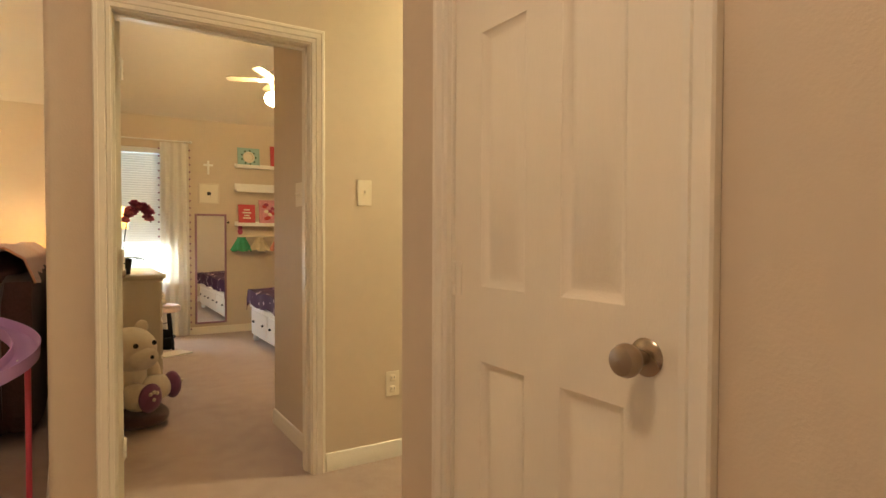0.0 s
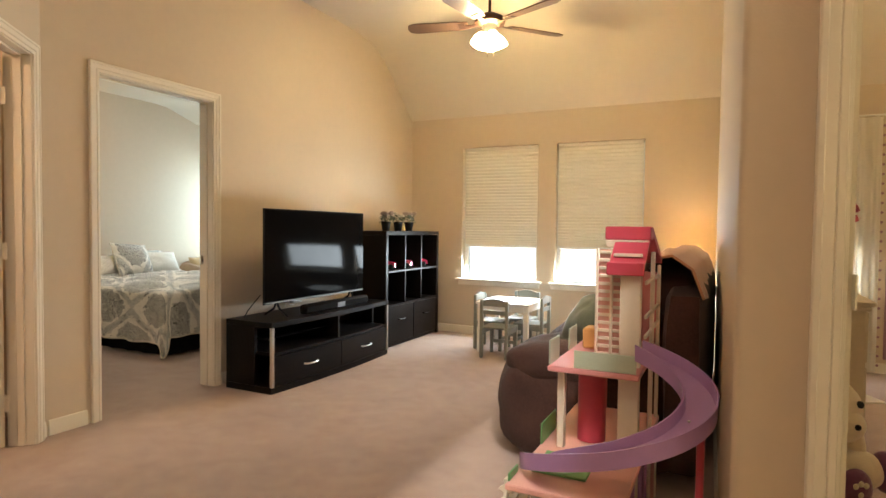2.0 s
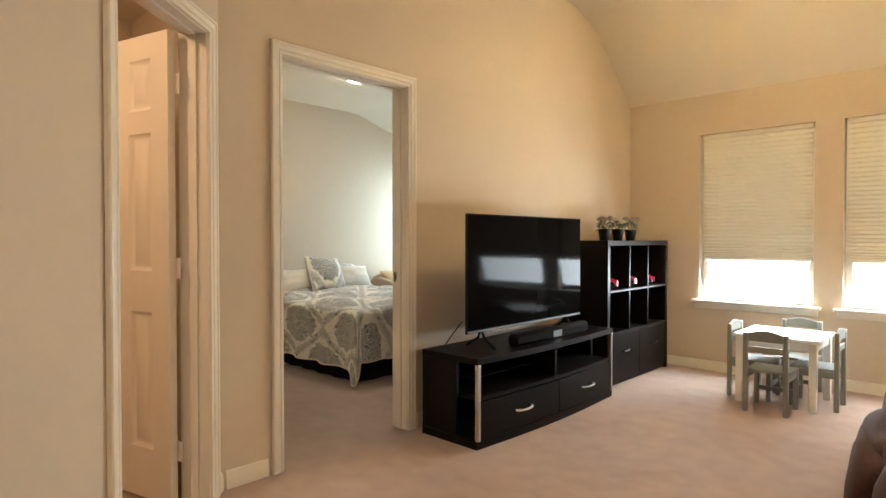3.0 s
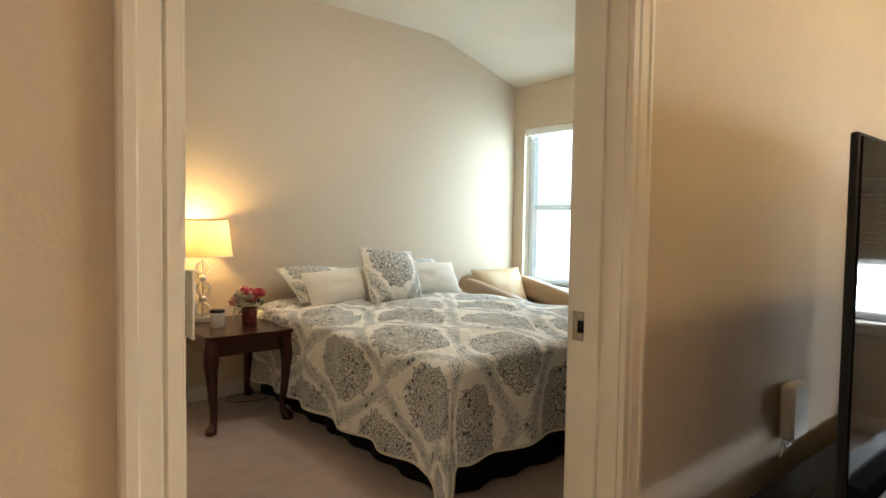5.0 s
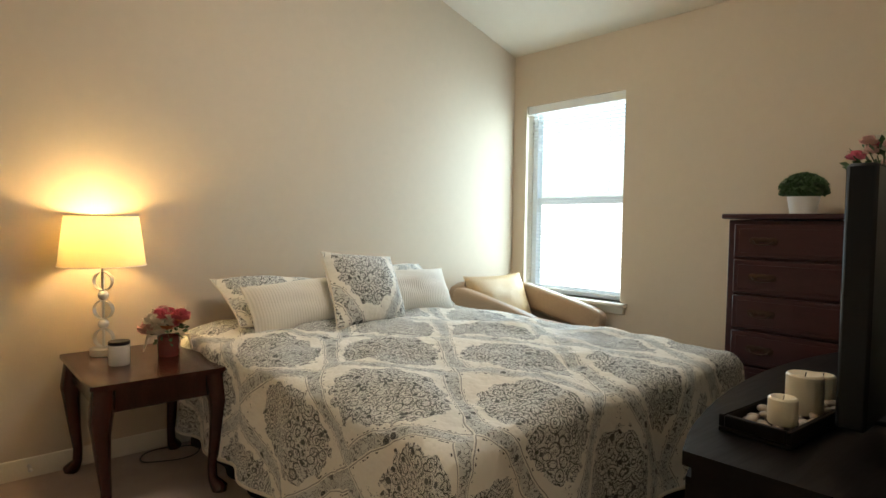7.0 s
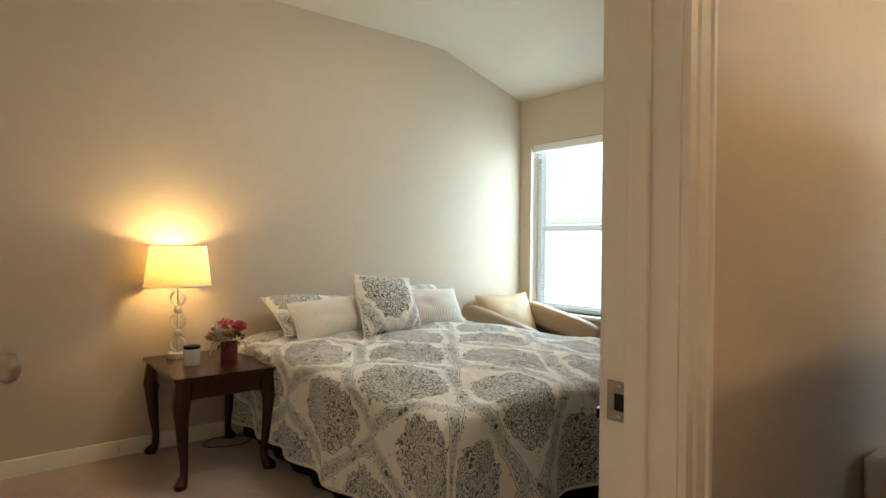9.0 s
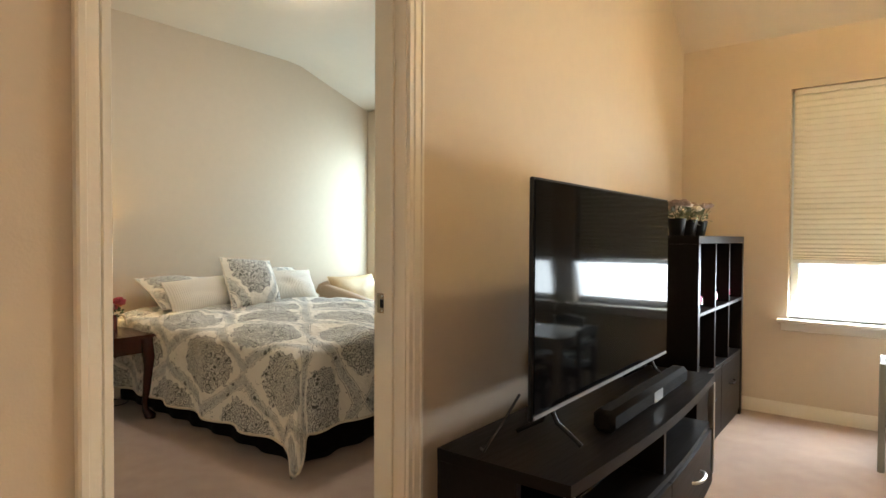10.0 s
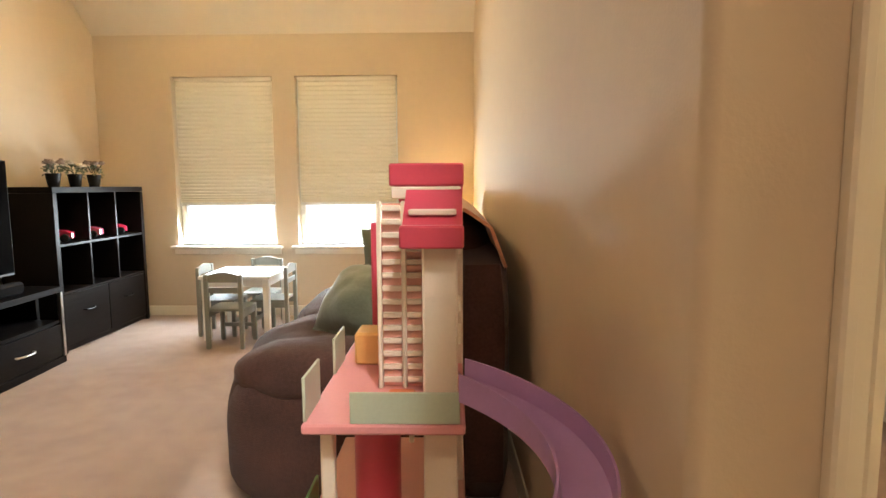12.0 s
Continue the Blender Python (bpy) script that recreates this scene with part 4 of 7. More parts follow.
def petals(g, c, r, n, rng, size=0.5, layers=2):
    """A blossom of cupped petals round c."""
    for k in range(layers):
        for i in range(n):
            a = 2 * math.pi * (i + 0.5 * k) / n + rng.uniform(-0.2, 0.2)
            el = radians(25 + 38 * k + rng.uniform(-10, 10))
            d = Vector((math.cos(a) * math.cos(el), math.sin(a) * math.cos(el), math.sin(el)))
            s = Vector((-math.sin(a), math.cos(a), 0)) * r * size
            up = d.cross(s).normalized() * r * 0.18
            p0, p1, p2 = Vector(c), Vector(c) + d * r * 0.6, Vector(c) + d * r + up
            g.add([p0, p1 - s, p1 + s - up * 0.6, p2 - s * 0.5, p2 + s * 0.5], [(0, 1, 2), (1, 3, 4, 2)])
    return g


def leaves(g, c, spread, n, size, rng, up=0.5):
    for i in range(n):
        d = Vector((rng.gauss(0, 1), rng.gauss(0, 1), rng.gauss(0, 1) * 0.7 + up)).normalized()
        p = Vector(c) + d * spread * rng.uniform(0.45, 1.0)
        w = d.orthogonal().normalized()
        w.rotate(Matrix.Rotation(rng.uniform(0, 6.28), 3, d))
        l = (d + w * rng.uniform(-0.6, 0.6)).normalized() * size * rng.uniform(0.7, 1.2)
        s = l.cross(w).normalized() * size * 0.32
        g.add([p, p + l * 0.5 + s, p + l, p + l * 0.5 - s], [(0, 1, 2, 3)])
    return g


def potted_flower(m, label, petal, seed):
    rng = random.Random(seed)
    p = thing("potted_flower", label, "potted plant", m, "potted flowers on the cube shelf")
    part("pot", Geo().lathe([(0.001, 0), (0.036, 0), (0.050, 0.085), (0.052, 0.095), (0.046, 0.095), (0.043, 0.08), (0.001, 0.08)], 18, close=False), BLACKPL, p)
    st, bl = Geo(), Geo()
    for i in range(7):
        a = i * 0.9 + rng.uniform(0, 0.5)
        tip = (0.065 * math.cos(a) * rng.uniform(0.4, 1.1), 0.075 * math.sin(a) * rng.uniform(0.4, 1.1), 0.135 + rng.uniform(0, 0.04))
        st.tube([(0, 0, 0.08), (tip[0] * 0.4, tip[1] * 0.4, 0.115), tip], 0.002, 5)
        petals(bl, tip, 0.032, 6, rng)
    part("stems", st, STEM, p)
    part("foliage", leaves(Geo(), (0, 0, 0.11), 0.06, 46, 0.032, rng), LEAFPALE, p, "dusty green foliage")
    part("blossoms", bl, petal, p)
    return p


potted_flower(Matrix.Translation((-2.90, 5.89, 1.14)), "small silk flower in a black pot, pinkish brown", PETALDUST, 3)
potted_flower(Matrix.Translation((-2.90, 6.13, 1.14)), "small silk flower in a black pot, cream white", PETALCREAM, 4)
potted_flower(Matrix.Translation((-2.90, 6.36, 1.14)), "small silk flower in a black pot, dusty mauve", PETALDUST, 5)

# children's table and chairs
TX, TY = -1.66, 6.20
tb = thing("childs_table", "small white lacquered wooden children's table", "table", Matrix.Translation((TX, TY, 0)))
part("tabletop", Geo().box((-0.265, -0.265, 0.462), (0.265, 0.265, 0.485), 0.006), WHITEWOOD, tb)
for y in (-0.235, 0.215):
    part("apron", Geo().box((-0.20, y, 0.40), (0.20, y + 0.02, 0.461), 0.002), WHITEWOOD, tb)
for x in (-0.235, 0.215):
    part("apron", Geo().box((x, -0.20, 0.40), (x + 0.02, 0.20, 0.461), 0.002), WHITEWOOD, tb)
for x in (-1, 1):
    for y in (-1, 1):
        part("leg", Geo().box((x * 0.225 - 0.023, y * 0.225 - 0.023, 0), (x * 0.225 + 0.023, y * 0.225 + 0.023, 0.461), 0.005), WHITEWOOD, tb)

chair = thing("childs_chair", "small grey-green painted wooden children's chair", "chair", Matrix.Translation((TX, TY - 0.32, 0)), "chairs round the children's table")
part("seat", Geo().box((-0.135, -0.125, 0.265), (0.135, 0.135, 0.283), 0.006), GREYWOOD, chair)
for x in (-0.135, 0.105):
    part("back_leg", Geo().box((x, -0.155, 0), (x + 0.03, -0.125, 0.53), 0.005), GREYWOOD, chair)
    part("front_leg", Geo().box((x, 0.105, 0), (x + 0.03, 0.135, 0.264), 0.005), GREYWOOD, chair)
    part("side_rail", Geo().box((x + 0.006, -0.124, 0.22), (x + 0.024, 0.104, 0.2645), 0.002), GREYWOOD, chair)
for z, h in ((0.40, 0.04),):
    part("back_slat", Geo().box((-0.104, -0.148, z), (0.104, -0.134, z + h), 0.003), GREYWOOD, chair)
n = 10
ring = [(-0.104 + 0.208 * i / n, 0.525 + 0.022 * math.sin(math.pi * i / n)) for i in range(n + 1)]
vs = [(x, -0.150, z) for x, z in ring] + [(x, -0.150, 0.475) for x, z in ring] + [(x, -0.132, z) for x, z in ring] + [(x, -0.132, 0.475) for x, z in ring]
k = n + 1
fs = []
for i in range(n):
    fs += [(i, i + 1, k + i + 1, k + i), (2 * k + i, 2 * k + i + 1, 3 * k + i + 1, 3 * k + i), (i, i + 1, 2 * k + i + 1, 2 * k + i), (k + i, k + i + 1, 3 * k + i + 1, 3 * k + i)]
fs += [(0, k, 3 * k, 2 * k), (n, k + n, 3 * k + n, 2 * k + n)]
part("top_rail", Geo().add(vs, fs), GREYWOOD, chair)
part("stretcher", Geo().box((-0.104, 0.113, 0.10), (0.104, 0.127, 0.13), 0.002), GREYWOOD, chair)
for dx, dy, rz in ((-0.185, 0.0, -90), (0.195, 0.02, 90), (0.02, 0.30, 180)):
    copy_thing(chair, Matrix.Translation((TX + dx, TY + dy, 0)) @ Matrix.Rotation(radians(rz), 4, "Z"))

# reclining sofa along the partition
SX0, SX1, SY0, SY1 = -0.90, 0.06, 3.62, 5.98
sofa = thing("sofa", "brown microfibre reclining sofa with plump cushions", "sofa", Matrix.Translation((-0.42, 4.80, 0)))
o = Vector((-0.42, 4.80, 0))


def rel(x, y, z):
    return (x - o.x, y - o.y, z)


part("base", Geo().soft(rel(-0.38, 4.80, 0.17), (0.46, 1.05, 0.165), 9, 8, lump=0.006), SOFA, sofa)
part("back_frame", Geo().soft(rel(0.04, 4.78, 0.46), (0.10, 1.17, 0.455), 7, 8, lump=0.006), SOFA, sofa)
for y0, y1 in ((3.93, 4.79), (4.81, 5.67)):
    c = (y0 + y1) / 2
    part("seat_cushion", Geo().soft(rel(-0.52, c, 0.392), (0.43, 0.435, 0.105), 2.9, 12, puff=0.04, lump=0.020), SOFA, sofa)
    part("foot_panel", Geo().soft(rel(-0.885, c, 0.235), (0.085, 0.432, 0.205), 3.2, 10, lump=0.014), SOFA, sofa)
    tilt = Matrix.Translation(rel(-0.13, c, 0.62)) @ Matrix.Rotation(radians(12), 4, "Y")
    part("lumbar_cushion", Geo().soft((0, 0, 0), (0.13, 0.425, 0.17), 3.2, 10, tilt, lump=0.012), SOFA, sofa)
    tilt = Matrix.Translation(rel(-0.05, c, 0.85)) @ Matrix.Rotation(radians(10), 4, "Y")
    part("head_cushion", Geo().soft((0, 0, 0), (0.145, 0.435, 0.165), 2.8, 10, tilt, lump=0.014), SOFA, sofa)
for yc in (3.775, 5.825):
    part("arm_side", Geo().soft(rel(-0.395, yc, 0.265), (0.455, 0.142, 0.26), 3.8, 10, lump=0.008), SOFA, sofa)
    part("arm_pad", Geo().soft(rel(-0.42, yc, 0.495), (0.41, 0.146, 0.098), 2.8, 12, puff=0.012, lump=0.018), SOFA, sofa)


def throw_fn(u, v):
    y = 3.72 + 2.16 * u
    prof = [(-0.255, 0.74), (-0.245, 0.84), (-0.185, 0.955), (-0.10, 1.03), (-0.01, 1.03), (0.075, 0.97), (0.118, 0.84)]
    t = v * (len(prof) - 1)
    i = min(int(t), len(prof) - 2)
    f = t - i
    x = prof[i][0] * (1 - f) + prof[i + 1][0] * f
    z = prof[i][1] * (1 - f) + prof[i + 1][1] * f
    dip = 0.035 * math.exp(-((y - 4.80) / 0.07) ** 2)
    lump = noise.noise(Vector((y * 5, v * 4, 1.3))) * 0.012 + noise.noise(Vector((y * 16, v * 9, 4.3))) * 0.005
    edge = -0.05 * math.sin(y * 5.0) * (1 - v) ** 2
    return rel(x - 0.025 * (1 - v) - lump, y, z + 0.015 - dip + lump + edge)


th = thing("throw_blanket", "fluffy peach throw draped over the sofa back", "blanket", Matrix.Translation(o))
part("cloth", Geo().sheet(throw_fn, 60, 18, 0.012), THROW, th)


def cushion_geo(w, h, t, n=20, ear=0.06):
    """A plump square cushion, standing in the x-z plane, its seam round the edge."""
    g = Geo()
    for side in (1, -1):
        def fn(u, v, side=side):
            a, b2 = 2 * u - 1, 2 * v - 1
            e = (1 - abs(a) ** 2.6) * (1 - abs(b2) ** 2.6)
            pinch = 1 - ear * (1 - a * a) * abs(b2) ** 3
            pinch2 = 1 - ear * (1 - b2 * b2) * abs(a) ** 3
            wr = noise.noise(Vector((a * 2.2, b2 * 2.2, side * 3 + w * 9))) * 0.016 + noise.noise(Vector((a * 6, b2 * 3, side + w * 5))) * 0.006
            return (a * w / 2 * pinch2, side * (t / 2 * 1.12 * max(e, 0) ** 0.6 + 0.003) + wr * max(e, 0), b2 * h / 2 * pinch)
        g.sheet(fn, n, n, 0, uv=lambda u, v: (u * w + 0.11, v * h + 0.05))
    return g


def cushion(name, m, w, h, t, material, label, category="cushion", group="", piping=None):
    c = thing(name, label, category, m, group)
    part("cover", cushion_geo(w, h, t), material, c)
    pts = [(a * w / 2 * (1 - 0.06 * (1 - b2 * b2) * abs(a) ** 3), 0, b2 * h / 2 * (1 - 0.06 * (1 - a * a) * abs(b2) ** 3)) for a, b2 in
           [(-1 + 2 * i / 12, -1) for i in range(12)] + [(1, -1 + 2 * i / 12) for i in range(12)] + [(1 - 2 * i / 12, 1) for i in range(12)] + [(-1, 1 - 2 * i / 12) for i in range(12)]]
    part("seam_piping", Geo().tube(pts, 0.005, 6, True), piping or material, c)
    return c


cushion("scatter_cushion", Matrix.Translation((-0.39, 4.01, 0.685)) @ Matrix.Rotation(radians(-38), 4, "Z") @ Matrix.Rotation(radians(-44), 4, "X"), 0.40, 0.32, 0.21, SATIN, "olive green satin scatter cushion leaning on the sofa", group="green sofa cushions")
cushion("scatter_cushion", Matrix.Translation((-0.44, 5.60, 0.675)) @ Matrix.Rotation(radians(-16), 4, "X") @ Matrix.Rotation(radians(14), 4, "Z") @ Matrix.Rotation(radians(-5), 4, "Y"), 0.43, 0.37, 0.18, SATIN, "olive green satin scatter cushion against the far arm", group="green sofa cushions")

# corner lamp behind the sofa
fl = thing("floor_lamp", "slim floor lamp with a lit cylindrical paper shade", "floor lamp", Matrix.Translation((-0.10, 6.55, 0)))
part("base", Geo().cyl((0, 0, 0), 0.11, 0.018, 24, 0.004), BLACKPL, fl)
part("pole", Geo().cyl((0, 0, 0.018), 0.011, 0.77, 10), BLACKPL, fl)
part("shade", Geo().lathe([(0.088, 0.79), (0.09, 0.79), (0.09, 1.04), (0.088, 1.04)], 28, close=False), LAMPSHADE, fl, "glowing paper shade")
part("bulb", Geo().ball((0, 0, 0.84), 0.025, 8), BULB, fl, "warm bulb")
lamp("floor_lamp_light", "POINT", FLOORLAMP_W, WARM, Matrix.Translation((-0.10, 6.55, 0.93)), 0.03)

# three-storey doll's house with a slide
dh = thing("dolls_house", "three-storey pink plastic doll's house with a purple slide", "doll's house", Matrix.Translation((-0.18, 3.0, 0)))
q = Vector((-0.18, 3.0, 0))


def dbox(x0, y0, z0, x1, y1, z1, b=0.004):
    return Geo().box((x0 - q.x, y0 - q.y, z0), (x1 - q.x, y1 - q.y, z1), b)


part("ground_floor", dbox(-0.36, 2.56, 0.0, -0.03, 3.40, 0.02), DOLLBLUSH, dh, "blush floor plate")
part("first_floor", dbox(-0.375, 2.50, 0.385, -0.03, 3.42, 0.405), DOLLBLUSH, dh, "blush floor plate")
part("first_floor_rug", dbox(-0.33, 2.62, 0.4055, -0.16, 2.80, 0.413), DOLLGREEN, dh, "green garden patch")
part("second_floor", dbox(-0.335, 2.80, 0.685, -0.035, 3.42, 0.705), DOLLROSE, dh, "rose floor plate")
part("front_column", dbox(-0.117, 2.905, 0.02, -0.048, 2.935, 1.03), DOLLWHITE, dh, "wide cream column")
for x in (-0.185, -0.048):
    part("back_post", dbox(x, 3.38, 0.02, x + 0.014, 3.40, 1.03), DOLLWHITE, dh, "slim cream post")
part("back_post", dbox(-0.05, 3.17, 0.02, -0.034, 3.186, 1.09), DOLLWHITE, dh, "slim cream post")
for z in (0.86, 0.79, 0.98):
    part("side_rail", dbox(-0.048, 2.992, z, -0.038, 3.378, z + 0.014), DOLLWHITE, dh)
part("side_wall", dbox(-0.285, 3.385, 0.406, -0.240, 3.405, 1.035), DOLLPINK, dh, "hot pink end panel")
part("back_wall", dbox(-0.238, 3.39, 0.707, -0.178, 3.400, 1.05), DOLLBLUSH, dh, "blush wall panel with printed shelves")
for z in (0.80, 0.83, 0.99):
    part("printed_shelf", dbox(-0.243, 3.384, z, -0.190, 3.3895, z + 0.007, 0.001), DOLLORANGE if z < 0.9 else BLACKPL, dh)
part("back_wall", dbox(-0.176, 3.402, 0.707, -0.05, 3.410, 1.00), DOLLROSE, dh, "rose wall panel")
# lift shaft of a ladder-like lattice
for x in (-0.216, -0.165, -0.122):
    part("shaft_post", dbox(x, 2.985, 0.707, x + 0.010, 2.997, 1.105), DOLLWHITE, dh)
for i in range(14):
    for x0, x1 in ((-0.2055, -0.1655), (-0.1545, -0.1225)):
        part("shaft_rung", dbox(x0, 2.987, 0.720 + i * 0.028, x1, 2.995, 0.732 + i * 0.028), DOLLWHITE, dh)
part("shaft_glass", dbox(-0.205, 2.9975, 0.71, -0.123, 2.9995, 1.10, 0.0005), DOLLBLUSH, dh, "blush patterned shaft back")
lift = Geo()
vs, fs = [], []
for i, a in enumerate(arc(12, 180, 360)):
    for z in (0.407, 0.684):
        vs.append((-0.222 + 0.05 * math.cos(a) - q.x, 3.0 + 0.05 * math.sin(a) - q.y, z))
        vs.append((-0.222 + 0.045 * math.cos(a) - q.x, 3.0 + 0.045 * math.sin(a) - q.y, z))
for i in range(12):
    a, b2 = i * 4, i * 4 + 4
    fs += [(a, b2, b2 + 2, a + 2), (a + 1, b2 + 1, b2 + 3, a + 3), (a, b2, b2 + 1, a + 1), (a + 2, b2 + 2, b2 + 3, a + 3)]
part("lift_cabin", lift.add(vs, fs), DOLLPINK, dh, "hot pink rounded lift cabin")
part("front_post", dbox(-0.315, 2.86, 0.406, -0.288, 2.886, 0.684), DOLLWHITE, dh, "cream post")
for x, y in ((-0.35, 2.56), (-0.24, 2.56), (-0.07, 2.56), (-0.35, 3.38)):
    part("ground_post", dbox(x, y, 0.021, x + 0.03, y + 0.03, 0.384), DOLLWHITE if x < -0.2 else DOLLPURPLE, dh)
part("ground_wall", dbox(-0.20, 2.60, 0.021, -0.075, 2.612, 0.384), DOLLPINK, dh, "hot pink patterned wall")
for y in (2.75, 2.97, 3.17):
    part("ground_post", dbox(-0.052, y, 0.021, -0.036, y + 0.02, 0.384), DOLLPURPLE, dh)
part("side_rail", dbox(-0.048, 2.60, 0.20, -0.040, 2.748, 0.214), DOLLWHITE, dh)
part("ground_wall", dbox(-0.046, 3.20, 0.021, -0.040, 3.378, 0.26), DOLLROSE, dh, "rose wall panel")
part("ground_wall", dbox(-0.16, 3.385, 0.021, -0.075, 3.397, 0.384), DOLLPURPLE, dh, "purple wall panel")
# railings
for a in ((-0.245, 2.802, 0.706, -0.045, 2.808, 0.765), (-0.333, 2.81, 0.706, -0.327, 2.93, 0.79), (-0.333, 3.08, 0.706, -0.327, 3.20, 0.79)):
    part("railing", dbox(*a, 0.002), DOLLMINT, dh, "mint green railing panel")
for a in ((-0.372, 2.86, 0.406, -0.366, 3.05, 0.48), (-0.372, 2.52, 0.406, -0.366, 2.60, 0.43)):
    part("railing", dbox(*a, 0.002), DOLLGREEN, dh, "green railing panel")
# roof: ridge across, a steep near slope and a long far slope
near = [(2.885, 1.045), (3.03, 1.135), (3.035, 1.128), (2.892, 1.037)]
part("roof_slope", Geo().bar([(y - q.y, z) for y, z in near], -0.155 - q.x, -0.038 - q.x), DOLLPINK, dh, "hot pink roof slope")
part("roof_eave", dbox(-0.158, 2.868, 1.018, -0.036, 2.890, 1.062), DOLLPINK, dh, "hot pink eave")
part("roof_ridge", dbox(-0.192, 3.02, 1.135, -0.034, 3.10, 1.183), DOLLPINK, dh, "hot pink ridge block")
far = [(3.08, 1.18), (3.43, 1.055), (3.425, 1.035), (3.08, 1.155)]
part("roof_slope", Geo().bar([(y - q.y, z) for y, z in far], -0.192 - q.x, -0.034 - q.x), DOLLPINK, dh, "hot pink roof slope")
part("gable_trim", dbox(-0.188, 3.018, 1.108, -0.040, 3.03, 1.134), DOLLWHITE, dh)
part("dormer_shelf", dbox(-0.145, 2.925, 1.078, -0.050, 2.945, 1.090), DOLLWHITE, dh)
# furniture inside
part("toy_sofa", dbox(-0.295, 3.15, 0.706, -0.215, 3.24, 0.785, 0.006), DOLLYELLOW, dh, "apricot toy sofa")
part("toy_bed", dbox(-0.236, 3.26, 0.7055, -0.180, 3.37, 0.775, 0.010), DOLLPINK, dh, "rose toy bed")
part("toy_bed_head", dbox(-0.236, 3.372, 0.7055, -0.180, 3.386, 0.815, 0.006), DOLLPINK, dh, "rose toy headboard")
part("toy_chair", Geo().soft((-0.155 - q.x, 3.05 - q.y, 0.765), (0.03, 0.03, 0.025), 3, 5).box((-0.162 - q.x, 3.043 - q.y, 0.706), (-0.148 - q.x, 3.057 - q.y, 0.75)).box((-0.185 - q.x, 3.07 - q.y, 0.77), (-0.125 - q.x, 3.078 - q.y, 0.83), 0.003), DOLLORANGE, dh, "orange toy chair")
part("toy_table", dbox(-0.19, 2.90, 0.706, -0.135, 2.95, 0.72), DOLLORANGE, dh, "orange toy table")
# white outer stair
stair = Geo()
for i in range(9):
    stair.box((-0.405 - q.x, 2.58 + i * 0.0 - q.y, 0.02 + i * 0.04), (-0.377 - q.x, 2.66 - q.y, 0.034 + i * 0.04), 0.001)
    stair.add([(-0.425 - q.x, 2.58 - q.y, 0.027 + i * 0.04), (-0.405 - q.x, 2.58 - q.y, 0.02 + i * 0.04), (-0.405 - q.x, 2.58 - q.y, 0.045 + i * 0.04), (-0.425 - q.x, 2.60 - q.y, 0.027 + i * 0.04), (-0.405 - q.x, 2.60 - q.y, 0.02 + i * 0.04), (-0.405 - q.x, 2.60 - q.y, 0.045 + i * 0.04)], [(0, 1, 2), (3, 5, 4), (0, 3, 5, 2), (0, 1, 4, 3), (1, 2, 5, 4)])
stair.box((-0.405 - q.x, 2.575 - q.y, 0.0), (-0.395 - q.x, 2.60 - q.y, 0.384), 0.001)
part("stair", stair, DOLLWHITE, dh, "cream zigzag stair")
# curved slide with raised rims
slide, vs, fs, nseg = Geo(), [], [], 44
ctr = (-0.072, 2.66)
for i in range(nseg + 1):
    t = i / nseg
    a = radians(82 - 244 * t)
    rx, ry = 0.222, 0.17
    cx = ctr[0] + rx * math.cos(a) * (1.0 if math.cos(a) > 0 else 1.15)
    cy = ctr[1] + ry * math.sin(a)
    z = 0.765 - 0.335 * t ** 1.05
    dx, dy = math.cos(a), math.sin(a)
    for off, dz in ((-0.048, 0.042), (-0.043, 0.042), (-0.038, 0.008), (-0.018, 0.0), (0.018, 0.0), (0.038, 0.008), (0.043, 0.042), (0.048, 0.042), (0.045, -0.01), (-0.045, -0.01)):
        vs.append((cx + dx * off - q.x, cy + dy * off - q.y, z + dz))
k = 10
for i in range(nseg):
    for j in range(k):
        fs.append((i * k + j, i * k + (j + 1) % k, (i + 1) * k + (j + 1) % k, (i + 1) * k + j))
fs += [tuple(range(k)), tuple(nseg * k + j for j in range(k))]
part("slide", slide.add(vs, fs), DOLLPURPLE, dh, "purple curved slide")
part("slide_screw", Geo().cyl((0.123 - q.x, 2.62 - q.y, 0.632), 0.005, 0.008, 10), STEEL, dh, "steel screw")
part("slide_pole", Geo().cyl((0.153 - q.x, 2.66 - q.y, 0.0), 0.011, 0.60, 12), DOLLPINK, dh, "pink support pole")


# ---- hall fixtures ----
def wall_plate(name, m, label, kind, n=1):
    p = thing(name, label, kind, m)
    w = 0.037 + 0.022 * (n - 1)
    part("plate", Geo().box((-w, 0, -0.062), (w, 0.006, 0.062), 0.003), IVORYPL, p)
    for i in range(n):
        x = (i - (n - 1) / 2) * 0.045
        if "switch" in name:
            part("toggle", Geo().box((x - 0.006, 0.006, -0.014), (x + 0.006, 0.009, 0.014), 0.001).box((x - 0.004, 0.007, 0.0), (x + 0.004, 0.02, 0.009), 0.001), IVORYPL, p)
        else:
            for z in (-0.028, 0.028):
                so = part("socket", Geo().soft((x, 0.006, z), (0.017, 0.004, 0.017), 5, 4), IVORYPL, p)
                part("slots", Geo().box((x - 0.008, 0.0096, z - 0.002), (x - 0.006, 0.0104, z + 0.009), 0).box((x + 0.006, 0.0096, z - 0.002), (x + 0.008, 0.0104, z + 0.009), 0), INK, so, "dark slots")
    return p


